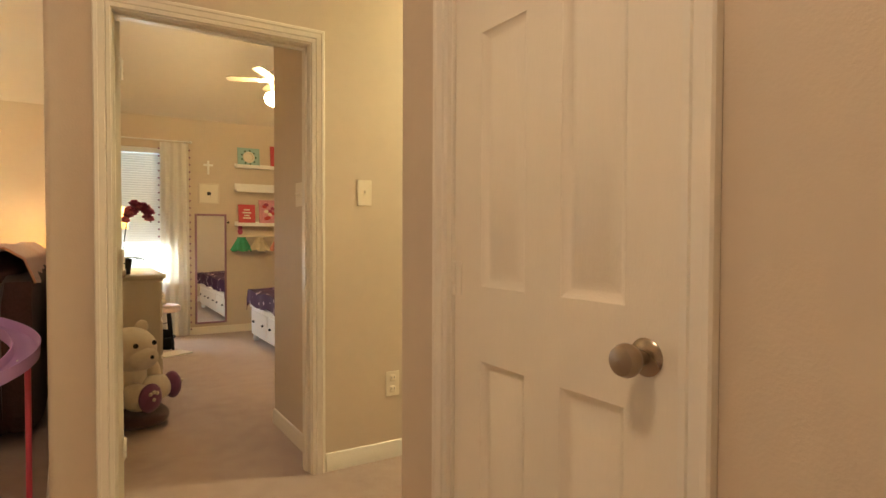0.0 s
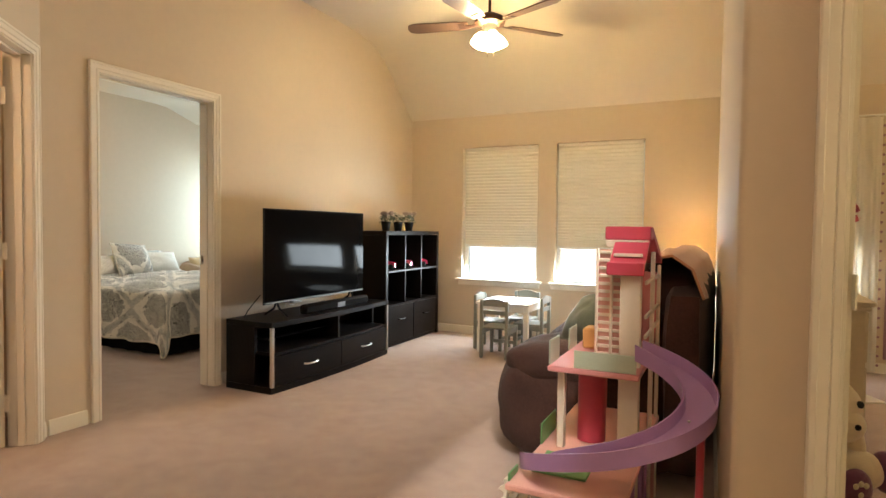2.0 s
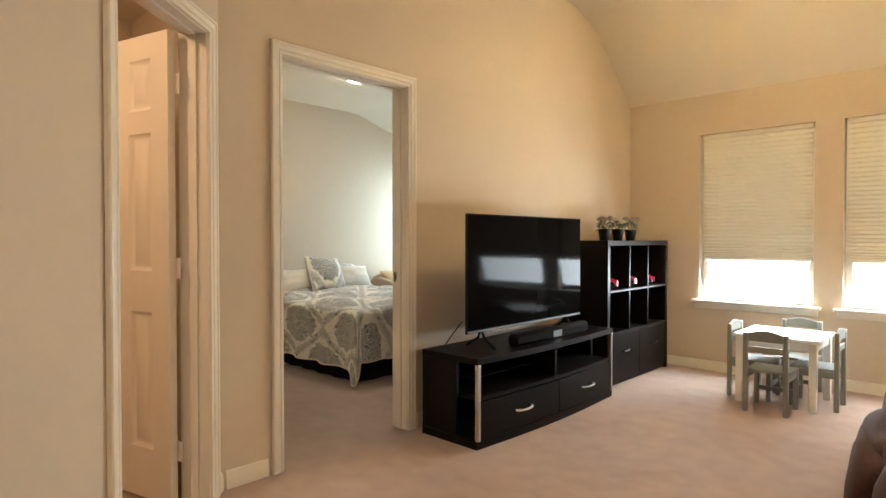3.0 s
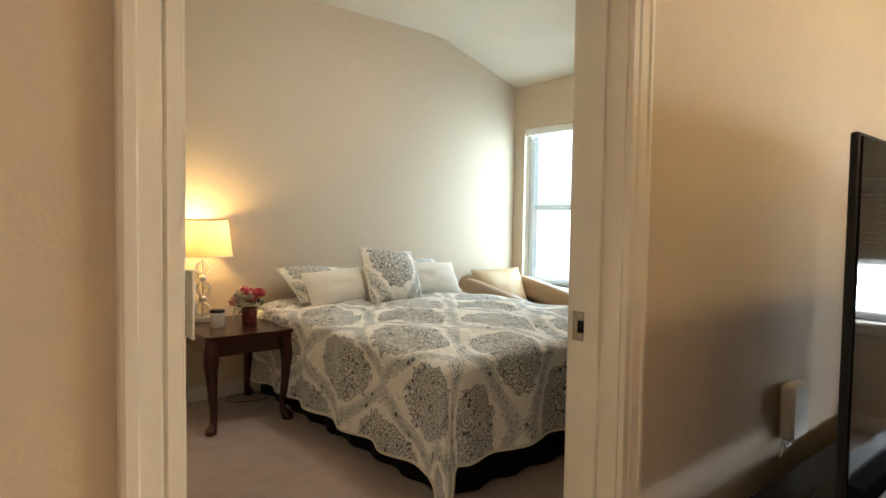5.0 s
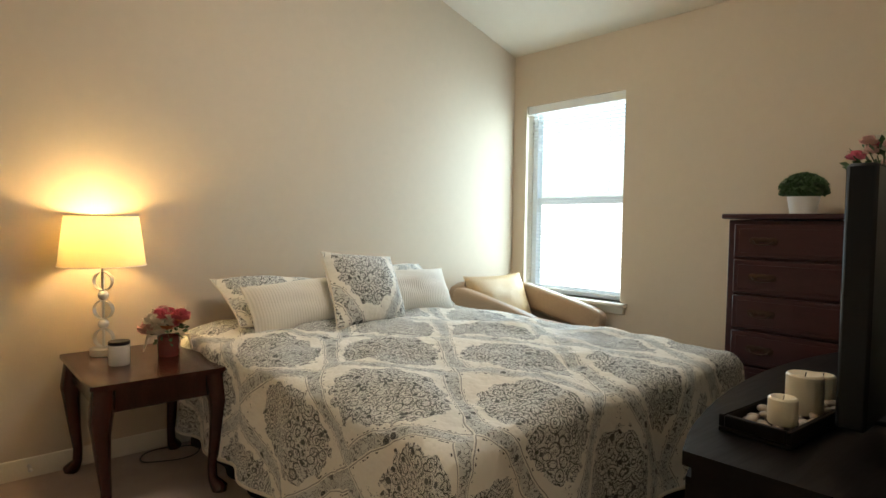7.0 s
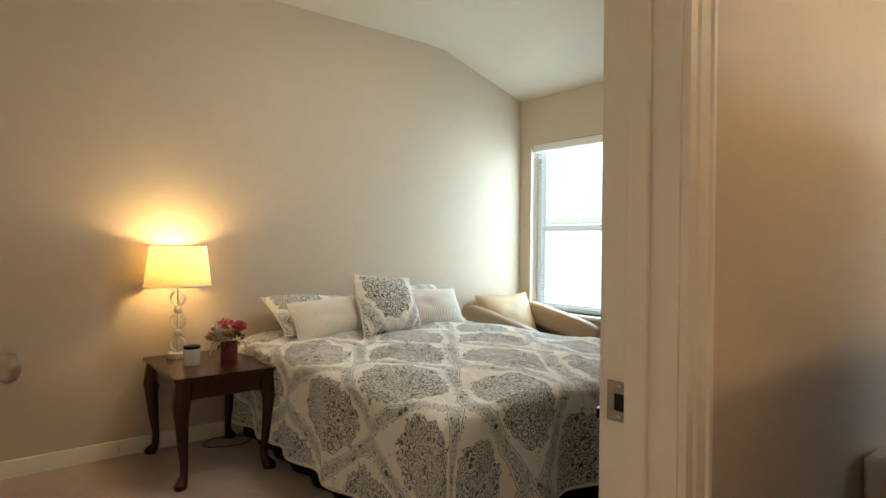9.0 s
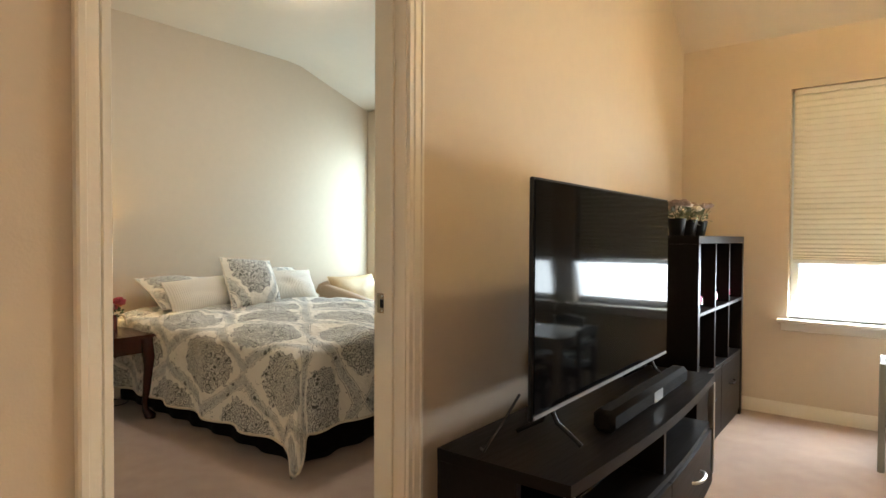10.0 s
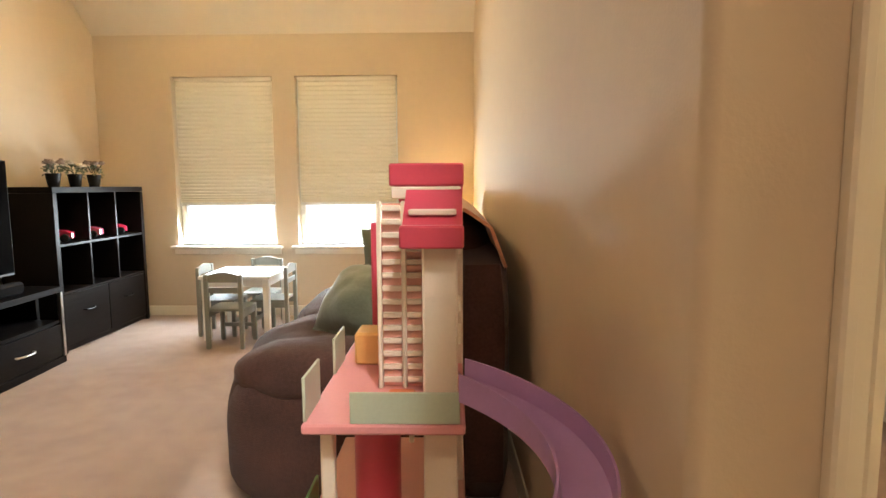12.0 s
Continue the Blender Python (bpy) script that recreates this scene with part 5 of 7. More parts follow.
wall_plate("light_switch", Matrix.Translation((1.525, 2.465, 1.34)) @ Matrix.Rotation(radians(180), 4, "Z"), "ivory toggle light switch on the hallway wall", "light switch")
wall_plate("wall_outlet", Matrix.Translation((1.68, 2.465, 0.378)) @ Matrix.Rotation(radians(180), 4, "Z"), "ivory double wall outlet near the baseboard", "outlet")
wall_plate("light_switch", Matrix.Translation((1.32, 2.83, 1.345)) @ Matrix.Rotation(radians(90), 4, "Z"), "ivory double light switch inside the child's room", "light switch", 2)


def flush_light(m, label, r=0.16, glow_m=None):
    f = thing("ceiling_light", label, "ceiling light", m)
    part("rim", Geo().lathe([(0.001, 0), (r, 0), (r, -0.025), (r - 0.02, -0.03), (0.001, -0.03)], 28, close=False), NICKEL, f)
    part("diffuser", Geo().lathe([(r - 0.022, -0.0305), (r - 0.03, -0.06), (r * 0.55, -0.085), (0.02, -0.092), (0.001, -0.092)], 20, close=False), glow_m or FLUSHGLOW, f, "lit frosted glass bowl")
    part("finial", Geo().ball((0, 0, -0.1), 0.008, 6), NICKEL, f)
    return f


flush_light(Matrix.Translation((-4.80, 4.86, 2.68)), "flush ceiling light with a frosted glass bowl", 0.17)
# out of view, at a guessed spot: added to brighten hall and closet door
flush_light(Matrix.Translation((-0.15, 0.20, 3.11)), "unseen flush ceiling light added to brighten the hallway", 0.17, HALLFILL)
flush_light(Matrix.Translation((-3.2, 1.5, 2.5)), "lit flush ceiling light in the small room", 0.14, SMALLGLOW)
# unseen stand-in for whatever lights the switch wall from the right
flush_light(Matrix.Translation((2.80, 1.90, 2.75)), "unseen flush ceiling light added to brighten the side hallway wall", 0.15, NOOKFILL)


# ---- bedroom ----
def maths(nt, op, a, b=None, c=None):
    n = nt.nodes.new("ShaderNodeMath")
    n.operation = op
    for i, v in enumerate((a, b, c)):
        if v is None:
            continue
        if isinstance(v, (int, float)):
            n.inputs[i].default_value = v
        else:
            nt.links.new(v, n.inputs[i])
    return n.outputs[0]


def blend(nt, f, a, b):
    n = nt.nodes.new("ShaderNodeMix")
    n.data_type = "RGBA"
    nt.links.new(f, n.inputs["Factor"])
    for k, v in (("A", a), ("B", b)):
        if isinstance(v, tuple):
            n.inputs[k].default_value = (*v, 1)
        else:
            nt.links.new(v, n.inputs[k])
    return n.outputs["Result"]


def damask_material():
    """Cotton printed with rows of large oval medallions filled with fine scrolls."""
    m, nt, b = nodes_of("damask_cotton")
    L = nt.links.new
    tc = nt.nodes.new("ShaderNodeTexCoord")
    warp = nt.nodes.new("ShaderNodeTexNoise")
    warp.inputs["Scale"].default_value, warp.inputs["Detail"].default_value = 7.0, 2
    L(tc.outputs["UV"], warp.inputs["Vector"])
    sub = nt.nodes.new("ShaderNodeVectorMath")
    sub.operation = "SUBTRACT"
    sub.inputs[1].default_value = (0.5, 0.5, 0.5)
    L(warp.outputs["Color"], sub.inputs[0])
    scl = nt.nodes.new("ShaderNodeVectorMath")
    scl.operation = "SCALE"
    scl.inputs["Scale"].default_value = 0.04
    L(sub.outputs[0], scl.inputs[0])
    add = nt.nodes.new("ShaderNodeVectorMath")
    L(tc.outputs["UV"], add.inputs[0]), L(scl.outputs[0], add.inputs[1])
    xyz = nt.nodes.new("ShaderNodeSeparateXYZ")
    L(add.outputs[0], xyz.inputs[0])
    u, v = xyz.outputs[0], xyz.outputs[1]
    W_, H_ = 0.58, 0.74

    def cell(off):
        cu = maths(nt, "SUBTRACT", maths(nt, "FRACT", maths(nt, "ADD", maths(nt, "DIVIDE", u, W_), off)), 0.5)
        cv = maths(nt, "SUBTRACT", maths(nt, "FRACT", maths(nt, "ADD", maths(nt, "DIVIDE", v, H_), off)), 0.5)
        return cu, cv

    def egg(cu, cv):
        """1 at the centre, 0 on an egg-shaped outline pointed at one end."""
        wide = maths(nt, "ADD", maths(nt, "MULTIPLY", cv, -0.14), 0.40)
        a = maths(nt, "DIVIDE", cu, wide)
        c = maths(nt, "DIVIDE", cv, 0.46)
        return maths(nt, "SQRT", maths(nt, "ADD", maths(nt, "MULTIPLY", a, a), maths(nt, "MULTIPLY", c, c)))

    ra, rb = egg(*cell(0.0)), egg(*cell(0.5))
    r = maths(nt, "MINIMUM", ra, rb)
    gap = maths(nt, "ABSOLUTE", maths(nt, "SUBTRACT", ra, rb))
    rag = nt.nodes.new("ShaderNodeTexNoise")
    rag.inputs["Scale"].default_value, rag.inputs["Detail"].default_value = 24.0, 1.5
    L(add.outputs[0], rag.inputs["Vector"])
    inside = maths(nt, "LESS_THAN", maths(nt, "ADD", r, maths(nt, "MULTIPLY", rag.outputs["Fac"], 0.26)), 0.79)
    band = maths(nt, "LESS_THAN", maths(nt, "ADD", gap, maths(nt, "MULTIPLY", rag.outputs["Fac"], 0.05)), 0.17)
    rim1 = maths(nt, "LESS_THAN", maths(nt, "ABSOLUTE", maths(nt, "SUBTRACT", gap, 0.185)), 0.012)
    rim2 = maths(nt, "LESS_THAN", maths(nt, "ABSOLUTE", maths(nt, "SUBTRACT", gap, 0.235)), 0.014)

    def scroll(scale, width, dist, seed, turns=5.5):
        n = nt.nodes.new("ShaderNodeTexNoise")
        n.inputs["Scale"].default_value, n.inputs["Detail"].default_value, n.inputs["Distortion"].default_value = scale, 0.4, dist
        mp = nt.nodes.new("ShaderNodeMapping")
        mp.inputs["Location"].default_value = (seed, seed * 0.7, 0)
        L(add.outputs[0], mp.inputs[0]), L(mp.outputs[0], n.inputs["Vector"])
        f = maths(nt, "FRACT", maths(nt, "MULTIPLY", n.outputs["Fac"], turns))
        return maths(nt, "LESS_THAN", maths(nt, "ABSOLUTE", maths(nt, "SUBTRACT", f, 0.5)), width)

    def cells(scale):
        n = nt.nodes.new("ShaderNodeTexVoronoi")
        n.inputs["Scale"].default_value = scale
        L(add.outputs[0], n.inputs["Vector"])
        return n.outputs["Distance"]

    coil = maths(nt, "FRACT", maths(nt, "MULTIPLY", cells(25.0), 3.6))
    coils = maths(nt, "LESS_THAN", maths(nt, "ABSOLUTE", maths(nt, "SUBTRACT", coil, 0.5)), 0.13)
    fine = maths(nt, "MAXIMUM", scroll(62.0, 0.12, 1.0, 2.3), coils)
    leafy = scroll(44.0, 0.15, 1.0, 7.1, 4.5)
    dot = maths(nt, "LESS_THAN", cells(110.0), 0.26)
    dash = maths(nt, "LESS_THAN", cells(75.0), 0.36)
    big = nt.nodes.new("ShaderNodeTexNoise")
    big.inputs["Scale"].default_value = 13.0
    L(add.outputs[0], big.inputs["Vector"])
    dens = maths(nt, "GREATER_THAN", big.outputs["Fac"], 0.50)
    heavy = maths(nt, "MULTIPLY", inside, maths(nt, "LESS_THAN", maths(nt, "ADD", cells(19.0), maths(nt, "MULTIPLY", fine, 0.2)), 0.17))
    mark_in = maths(nt, "MULTIPLY", inside, maths(nt, "MAXIMUM", fine, maths(nt, "MULTIPLY", dot, dens)))
    buds = maths(nt, "LESS_THAN", maths(nt, "ADD", cells(15.0), maths(nt, "MULTIPLY", leafy, 0.16)), 0.19)
    mark_band = maths(nt, "MULTIPLY", band, maths(nt, "MAXIMUM", maths(nt, "MULTIPLY", leafy, 0.75), buds))
    sprig = maths(nt, "MULTIPLY", maths(nt, "GREATER_THAN", gap, 0.27), maths(nt, "MULTIPLY", dot, maths(nt, "GREATER_THAN", big.outputs["Fac"], 0.62)))
    rims = maths(nt, "MAXIMUM", maths(nt, "MULTIPLY", rim1, 0.6), maths(nt, "MULTIPLY", rim2, dash))
    marks = maths(nt, "MAXIMUM", maths(nt, "MAXIMUM", maths(nt, "MULTIPLY", mark_in, 0.88), maths(nt, "MULTIPLY", heavy, 0.95)), maths(nt, "MAXIMUM", maths(nt, "MULTIPLY", mark_band, 0.95), maths(nt, "MAXIMUM", rims, maths(nt, "MULTIPLY", sprig, 0.8))))
    cream, tint, ink = (0.86, 0.83, 0.75), (0.62, 0.63, 0.59), (0.040, 0.042, 0.038)
    shade = maths(nt, "MAXIMUM", maths(nt, "MULTIPLY", inside, 0.5), maths(nt, "MULTIPLY", band, 0.85))
    ground = blend(nt, shade, cream, tint)
    L(blend(nt, marks, ground, ink), b.inputs["Base Color"])
    b.inputs["Roughness"].default_value, b.inputs["Sheen Weight"].default_value, b.inputs["Specular IOR Level"].default_value = 0.85, 0.2, 0.2
    weave, bp = nt.nodes.new("ShaderNodeTexNoise"), nt.nodes.new("ShaderNodeBump")
    weave.inputs["Scale"].default_value = 24
    bp.inputs["Strength"].default_value, bp.inputs["Distance"].default_value = 0.5, 0.02
    L(tc.outputs["UV"], weave.inputs["Vector"]), L(weave.outputs["Fac"], bp.inputs["Height"]), L(bp.outputs[0], b.inputs["Normal"])
    return m


DAMASK = damask_material()


def ribbed_material():
    m, nt, b = nodes_of("ivory_ribbed_cotton_cover")
    tc, wv, bp = nt.nodes.new("ShaderNodeTexCoord"), nt.nodes.new("ShaderNodeTexWave"), nt.nodes.new("ShaderNodeBump")
    wv.inputs["Scale"].default_value, wv.inputs["Distortion"].default_value = 24.0, 0.8
    b.inputs["Base Color"].default_value, b.inputs["Roughness"].default_value = (0.84, 0.79, 0.70, 1), 0.9
    bp.inputs["Strength"].default_value, bp.inputs["Distance"].default_value = 0.3, 0.008
    nt.links.new(tc.outputs["UV"], wv.inputs["Vector"]), nt.links.new(wv.outputs["Fac"], bp.inputs["Height"]), nt.links.new(bp.outputs[0], b.inputs["Normal"])
    return m


RIBBED = ribbed_material()

BX0, BX1, BY0, BY1, BZ = -6.16, -4.22, 4.37, 5.94, 0.60
bed = thing("bed", "queen bed with a dark skirt and mattress", "bed", Matrix.Translation((-5.19, 5.155, 0)))
oc = Vector((-5.19, 5.155, 0))
part("box_spring", Geo().box((BX0 - oc.x + 0.02, BY0 - oc.y + 0.03, 0.10), (BX1 - oc.x - 0.03, BY1 - oc.y - 0.03, 0.33), 0.02), BLACKCLOTH, bed)
part("mattress", Geo().box((BX0 - oc.x, BY0 - oc.y + 0.01, 0.33), (BX1 - oc.x - 0.01, BY1 - oc.y - 0.01, BZ - 0.03), 0.04), IVORYCLOTH, bed)


def skirt_fn(u, v):
    per = [(BX0, BY0), (BX1, BY0), (BX1, BY1), (BX0, BY1)]
    lens = [BX1 - BX0, BY1 - BY0, BX1 - BX0]
    d = u * sum(lens)
    i = 0
    while i < 2 and d > lens[i]:
        d -= lens[i]
        i += 1
    f = d / lens[i]
    x = per[i][0] * (1 - f) + per[i + 1][0] * f
    y = per[i][1] * (1 - f) + per[i + 1][1] * f
    w = 0.014 * math.sin(u * 150) * (1 - v) + 0.01 * noise.noise(Vector((u * 30, v, 0)))
    nx, ny = ((0, -1), (1, 0), (0, 1))[i]
    return (x + nx * (w - 0.012) - oc.x, y + ny * (w - 0.012) - oc.y, 0.012 + 0.33 * v)


part("bed_skirt", Geo().sheet(skirt_fn, 160, 4, 0.004), BLACKCLOTH, bed, "gathered black bed skirt")


def comforter_fn(u, v):
    lo, hi, wl, wr = BX0 + 0.10, BX1, 0.51, 0.44
    foot = 0.46
    s = u * (hi - lo + foot)
    t = -wl + v * (BY1 - BY0 + wl + wr)
    x, y = lo + min(s, hi - lo), BY0 + max(0.0, min(t, BY1 - BY0))
    a = max(0.0, s - (hi - lo))
    bside = -t if t < 0 else max(0.0, t - (BY1 - BY0))
    sg = -1 if t < 0 else 1
    r = math.hypot(a, bside)
    puff = 0.030 * noise.noise(Vector((s * 4.2, t * 4.2, 0.3))) + 0.012 * noise.noise(Vector((s * 11, t * 11, 2.3)))
    tuck = 0.0
    for k in range(3):
        for j in range(3):
            tx, ty = 0.42 + 0.6 * k, 0.26 + 0.53 * j
            tuck += 0.028 * math.exp(-((s - tx) ** 2 + (t - ty) ** 2) / 0.004)
    crown = 0.045 * math.sin(math.pi * max(0, min(1, t / (BY1 - BY0)))) ** 0.5
    z = BZ + crown * min(1, max(0, (hi - lo - s) / 0.35)) + puff - tuck
    if r > 0:
        dx, dy = a / r, sg * bside / r
        e = min(r / 0.11, 1.0)
        out = 0.055 * math.sin(e * math.pi / 2) + 0.03 * r
        drop = (r - 0.045) if r > 0.11 else 0.065 * e * e
        corner = min(a, bside) / r if r else 0
        along = s if bside > a else t
        fold = (0.022 * math.sin(along * 17 + 1.0) + 0.018 * noise.noise(Vector((along * 6, r * 2, 5.0)))) * min(1, r / 0.25)
        fl = 0.20 * corner * min(1, r / 0.45) * 0.5
        x += dx * (out + fold + fl)
        y += dy * (out + fold + fl)
        z = BZ - drop + puff * 0.5
        z = max(z, 0.03 + 0.004 * math.sin(along * 40))
    return (x - oc.x, y - oc.y, z)


cf = thing("comforter", "cream comforter printed with grey paisley medallions, spread over the bed", "comforter", Matrix.Translation(oc))
part("cloth", Geo().sheet(comforter_fn, 130, 130, 0.022, uv=lambda u, v: (v * 2.52, u * 2.30)), DAMASK, cf)
part("hem", Geo().tube([comforter_fn(i / 60, 0.0) for i in range(60)] + [comforter_fn(1.0, i / 80) for i in range(80)] + [comforter_fn(1 - i / 60, 1.0) for i in range(61)], 0.007, 6), IVORYCLOTH, cf, "cream stitched hem")


def bed_pillow(name, x, y, z, w, h, t, lean, yaw, material, label, twist=0):
    return cushion(name, Matrix.Translation((x, y, z)) @ Matrix.Rotation(radians(-lean), 4, "Y") @ Matrix.Rotation(radians(90 + yaw), 4, "Z") @ Matrix.Rotation(radians(twist), 4, "Y"), w, h, t, material, label, "pillow", "pillows on the bed", IVORYCLOTH)


bed_pillow("sham_pillow", -5.96, 4.80, 0.705, 0.66, 0.42, 0.16, 64, 5, DAMASK, "paisley pillow sham leaning against the wall")
bed_pillow("sham_pillow", -5.97, 5.49, 0.720, 0.66, 0.42, 0.17, 58, -4, DAMASK, "paisley pillow sham leaning against the wall")
bed_pillow("lumbar_pillow", -5.74, 4.80, 0.715, 0.60, 0.27, 0.17, 32, -2, RIBBED, "ivory ribbed oblong pillow", -3)
bed_pillow("lumbar_pillow", -5.80, 5.48, 0.73, 0.56, 0.27, 0.17, 32, -4, RIBBED, "ivory ribbed oblong pillow", 3)
bed_pillow("square_pillow", -5.60, 5.045, 0.785, 0.42, 0.40, 0.17, 30, 3, DAMASK, "square paisley pillow in front of the others", 4)

# nightstand with cabriole legs
NX0, NX1, NY0, NY1, NZ = -6.19, -5.53, 3.835, 4.335, 0.525
ns = thing("nightstand", "cherry wood side table with cabriole legs", "side table", Matrix.Translation(((NX0 + NX1) / 2, (NY0 + NY1) / 2, 0)))
hx, hy = (NX1 - NX0) / 2, (NY1 - NY0) / 2


def clipped(a, b2, c):
    return [(-a + c, -b2), (a - c, -b2), (a, -b2 + c), (a, b2 - c), (a - c, b2), (-a + c, b2), (-a, b2 - c), (-a, -b2 + c)]


part("tabletop", Geo().prism(clipped(hx, hy, 0.010), NZ - 0.016, NZ).prism(clipped(hx - 0.012, hy - 0.012, 0.010), NZ - 0.026, NZ - 0.0163), CHERRY, ns)
for a in ((-hx + 0.06, -hy + 0.035, hx - 0.06, -hy + 0.055), (-hx + 0.06, hy - 0.055, hx - 0.06, hy - 0.035), (-hx + 0.035, -hy + 0.06, -hx + 0.055, hy - 0.06), (hx - 0.055, -hy + 0.06, hx - 0.035, hy - 0.06)):
    part("apron", Geo().box((a[0], a[1], NZ - 0.115), (a[2], a[3], NZ - 0.0265), 0.003), CHERRY, ns)
for sx in (-1, 1):
    for sy in (-1, 1):
        lx, ly = sx * (hx - 0.05), sy * (hy - 0.05)
        path = [(0.0, NZ - 0.027, 0.034), (0.006, NZ - 0.09, 0.036), (0.014, NZ - 0.14, 0.034), (0.012, NZ - 0.20, 0.027), (0.003, 0.20, 0.020), (-0.006, 0.11, 0.0155), (-0.004, 0.055, 0.016), (0.010, 0.024, 0.024), (0.018, 0.012, 0.027), (0.018, 0.002, 0.022)]
        part("leg", Geo().tube([(lx + sx * d, ly + sy * d, z) for d, z, r in path], [r * 1.2 for d, z, r in path], 12), CHERRY, ns)

tl = thing("table_lamp", "table lamp of stacked metal rings with a lit drum shade", "table lamp", Matrix.Translation((-6.07, 3.985, NZ)))
part("base", Geo().cyl((0, 0, 0), 0.055, 0.032, 28, 0.003), STEEL, tl)
zc = 0.032
for i in range(3):
    ringg = Geo()
    vs, fs = [], []
    n = 32
    for k in range(n):
        a = 2 * math.pi * k / n
        for rr, dy in ((0.042, -0.013), (0.042, 0.013), (0.0385, 0.013), (0.0385, -0.013)):
            vs.append((rr * math.cos(a), dy, zc + 0.042 + rr * math.sin(a)))
    for k in range(n):
        for j in range(4):
            fs.append((k * 4 + j, k * 4 + (j + 1) % 4, ((k + 1) % n) * 4 + (j + 1) % 4, ((k + 1) % n) * 4 + j))
    part("ring", ringg.add(vs, fs).moved(Matrix.Rotation(radians(50), 4, "Z")), STEEL, tl, "flat brushed metal ring")
    zc += 0.084
    if i < 2:
        part("ball", Geo().ball((0, 0, zc + 0.021), 0.022, 10), STEEL, tl, "brushed metal ball")
        zc += 0.042
part("stem", Geo().cyl((0, 0, 0.03), 0.006, 0.50, 10), STEEL, tl)
part("shade", Geo().lathe([(0.168, 0.395), (0.170, 0.395), (0.143, 0.612), (0.141, 0.612)], 40, close=False), LAMPSHADE, tl, "lit cream fabric drum shade")
for rr, zz in ((0.143, 0.612), (0.170, 0.395)):
    part("shade_ring", Geo().tube([(rr * math.cos(a), rr * math.sin(a), zz) for a in arc(31, 0, 349)], 0.003, 6, True), IVORYCLOTH, tl)
part("bulb", Geo().ball((0, 0, 0.535), 0.028, 8), BULB, tl, "warm bulb")
lamp("table_lamp_light", "POINT", TABLELAMP_W, (1.0, 0.70, 0.30), Matrix.Translation((-6.07, 3.985, NZ + 0.56)), 0.035)

cj = thing("candle_jar", "white jar candle with a dark lid on the nightstand", "candle", Matrix.Translation((-5.84, 3.995, NZ)))
part("jar", Geo().lathe([(0.001, 0), (0.038, 0), (0.041, 0.004), (0.041, 0.078), (0.037, 0.082), (0.001, 0.082)], 24, close=False), JARWAX, cj)
part("lid", Geo().cyl((0, 0, 0.083), 0.041, 0.015, 24), BLACKPL, cj, "dark lid")

fv = thing("flower_vase", "red square vase with pink and orange silk flowers", "flowers", Matrix.Translation((-5.885, 4.20, NZ)))
part("vase", Geo().lathe([(0.001, 0), (0.042, 0), (0.044, 0.006), (0.046, 0.088), (0.042, 0.09), (0.04, 0.075), (0.001, 0.075)], 20, close=False), REDGLASS, fv)
rng = random.Random(11)
for pm, n in ((PETALPINK, 5), (PETALCORAL, 5), (PETALBLUSH, 6), (PETALCREAM, 6)):
    for i in range(n):
        a, rr = rng.uniform(0, 6.28), rng.uniform(0.02, 0.095)
        c = (rr * math.cos(a), rr * math.sin(a), 0.115 + rng.uniform(0, 0.07) - rr * 0.35)
        part("blossom", petals(Geo(), c, rng.uniform(0.040, 0.052), 7, rng, 0.55, 3), pm, fv)
part("foliage", leaves(Geo(), (0, 0, 0.11), 0.07, 60, 0.03, rng, 0.3), LEAF, fv, "green leaves")
for dx, dy in ((-0.03, -0.05), (0.0, -0.06), (0.03, 0.05)):
    part("grass_plume", Geo().tube([(dx * 0.5, dy * 0.5, 0.10), (dx * 1.4, dy * 1.4, 0.09), (dx * 1.7, dy * 1.7, 0.03)], [0.004, 0.008, 0.003], 6), PETALCREAM, fv, "pale dried plume")
part("grass_plume", Geo().tube([(0.02, 0.03, 0.12), (0.03, 0.06, 0.20), (0.03, 0.065, 0.225)], [0.005, 0.006, 0.001], 6), PETALCREAM, fv, "pale dried plume")

ds = thing("door_stop", "white spring door stop screwed to the baseboard", "door stop", Matrix.Translation((-6.207, 3.72, 0.055)))
part("spring", Geo().tube([(0.002 + 0.06 * i / 60, 0.006 * math.cos(i * 0.9), 0.006 * math.sin(i * 0.9)) for i in range(61)], 0.0014, 5), STEEL, ds)
part("tip", Geo().ball((0.066, 0, 0), 0.009, 6), WHITEPL, ds)
cc = thing("lamp_cord", "thin brown cord looped on the carpet", "cable", Matrix.Translation((-6.08, 4.26, 0.0)))
part("cord", Geo().tube([(0.09 * math.cos(a) * (1 + 0.2 * math.sin(2 * a)), 0.13 * math.sin(a), 0.006) for a in arc(30, 0, 420)], 0.003, 6), CABLE, cc)

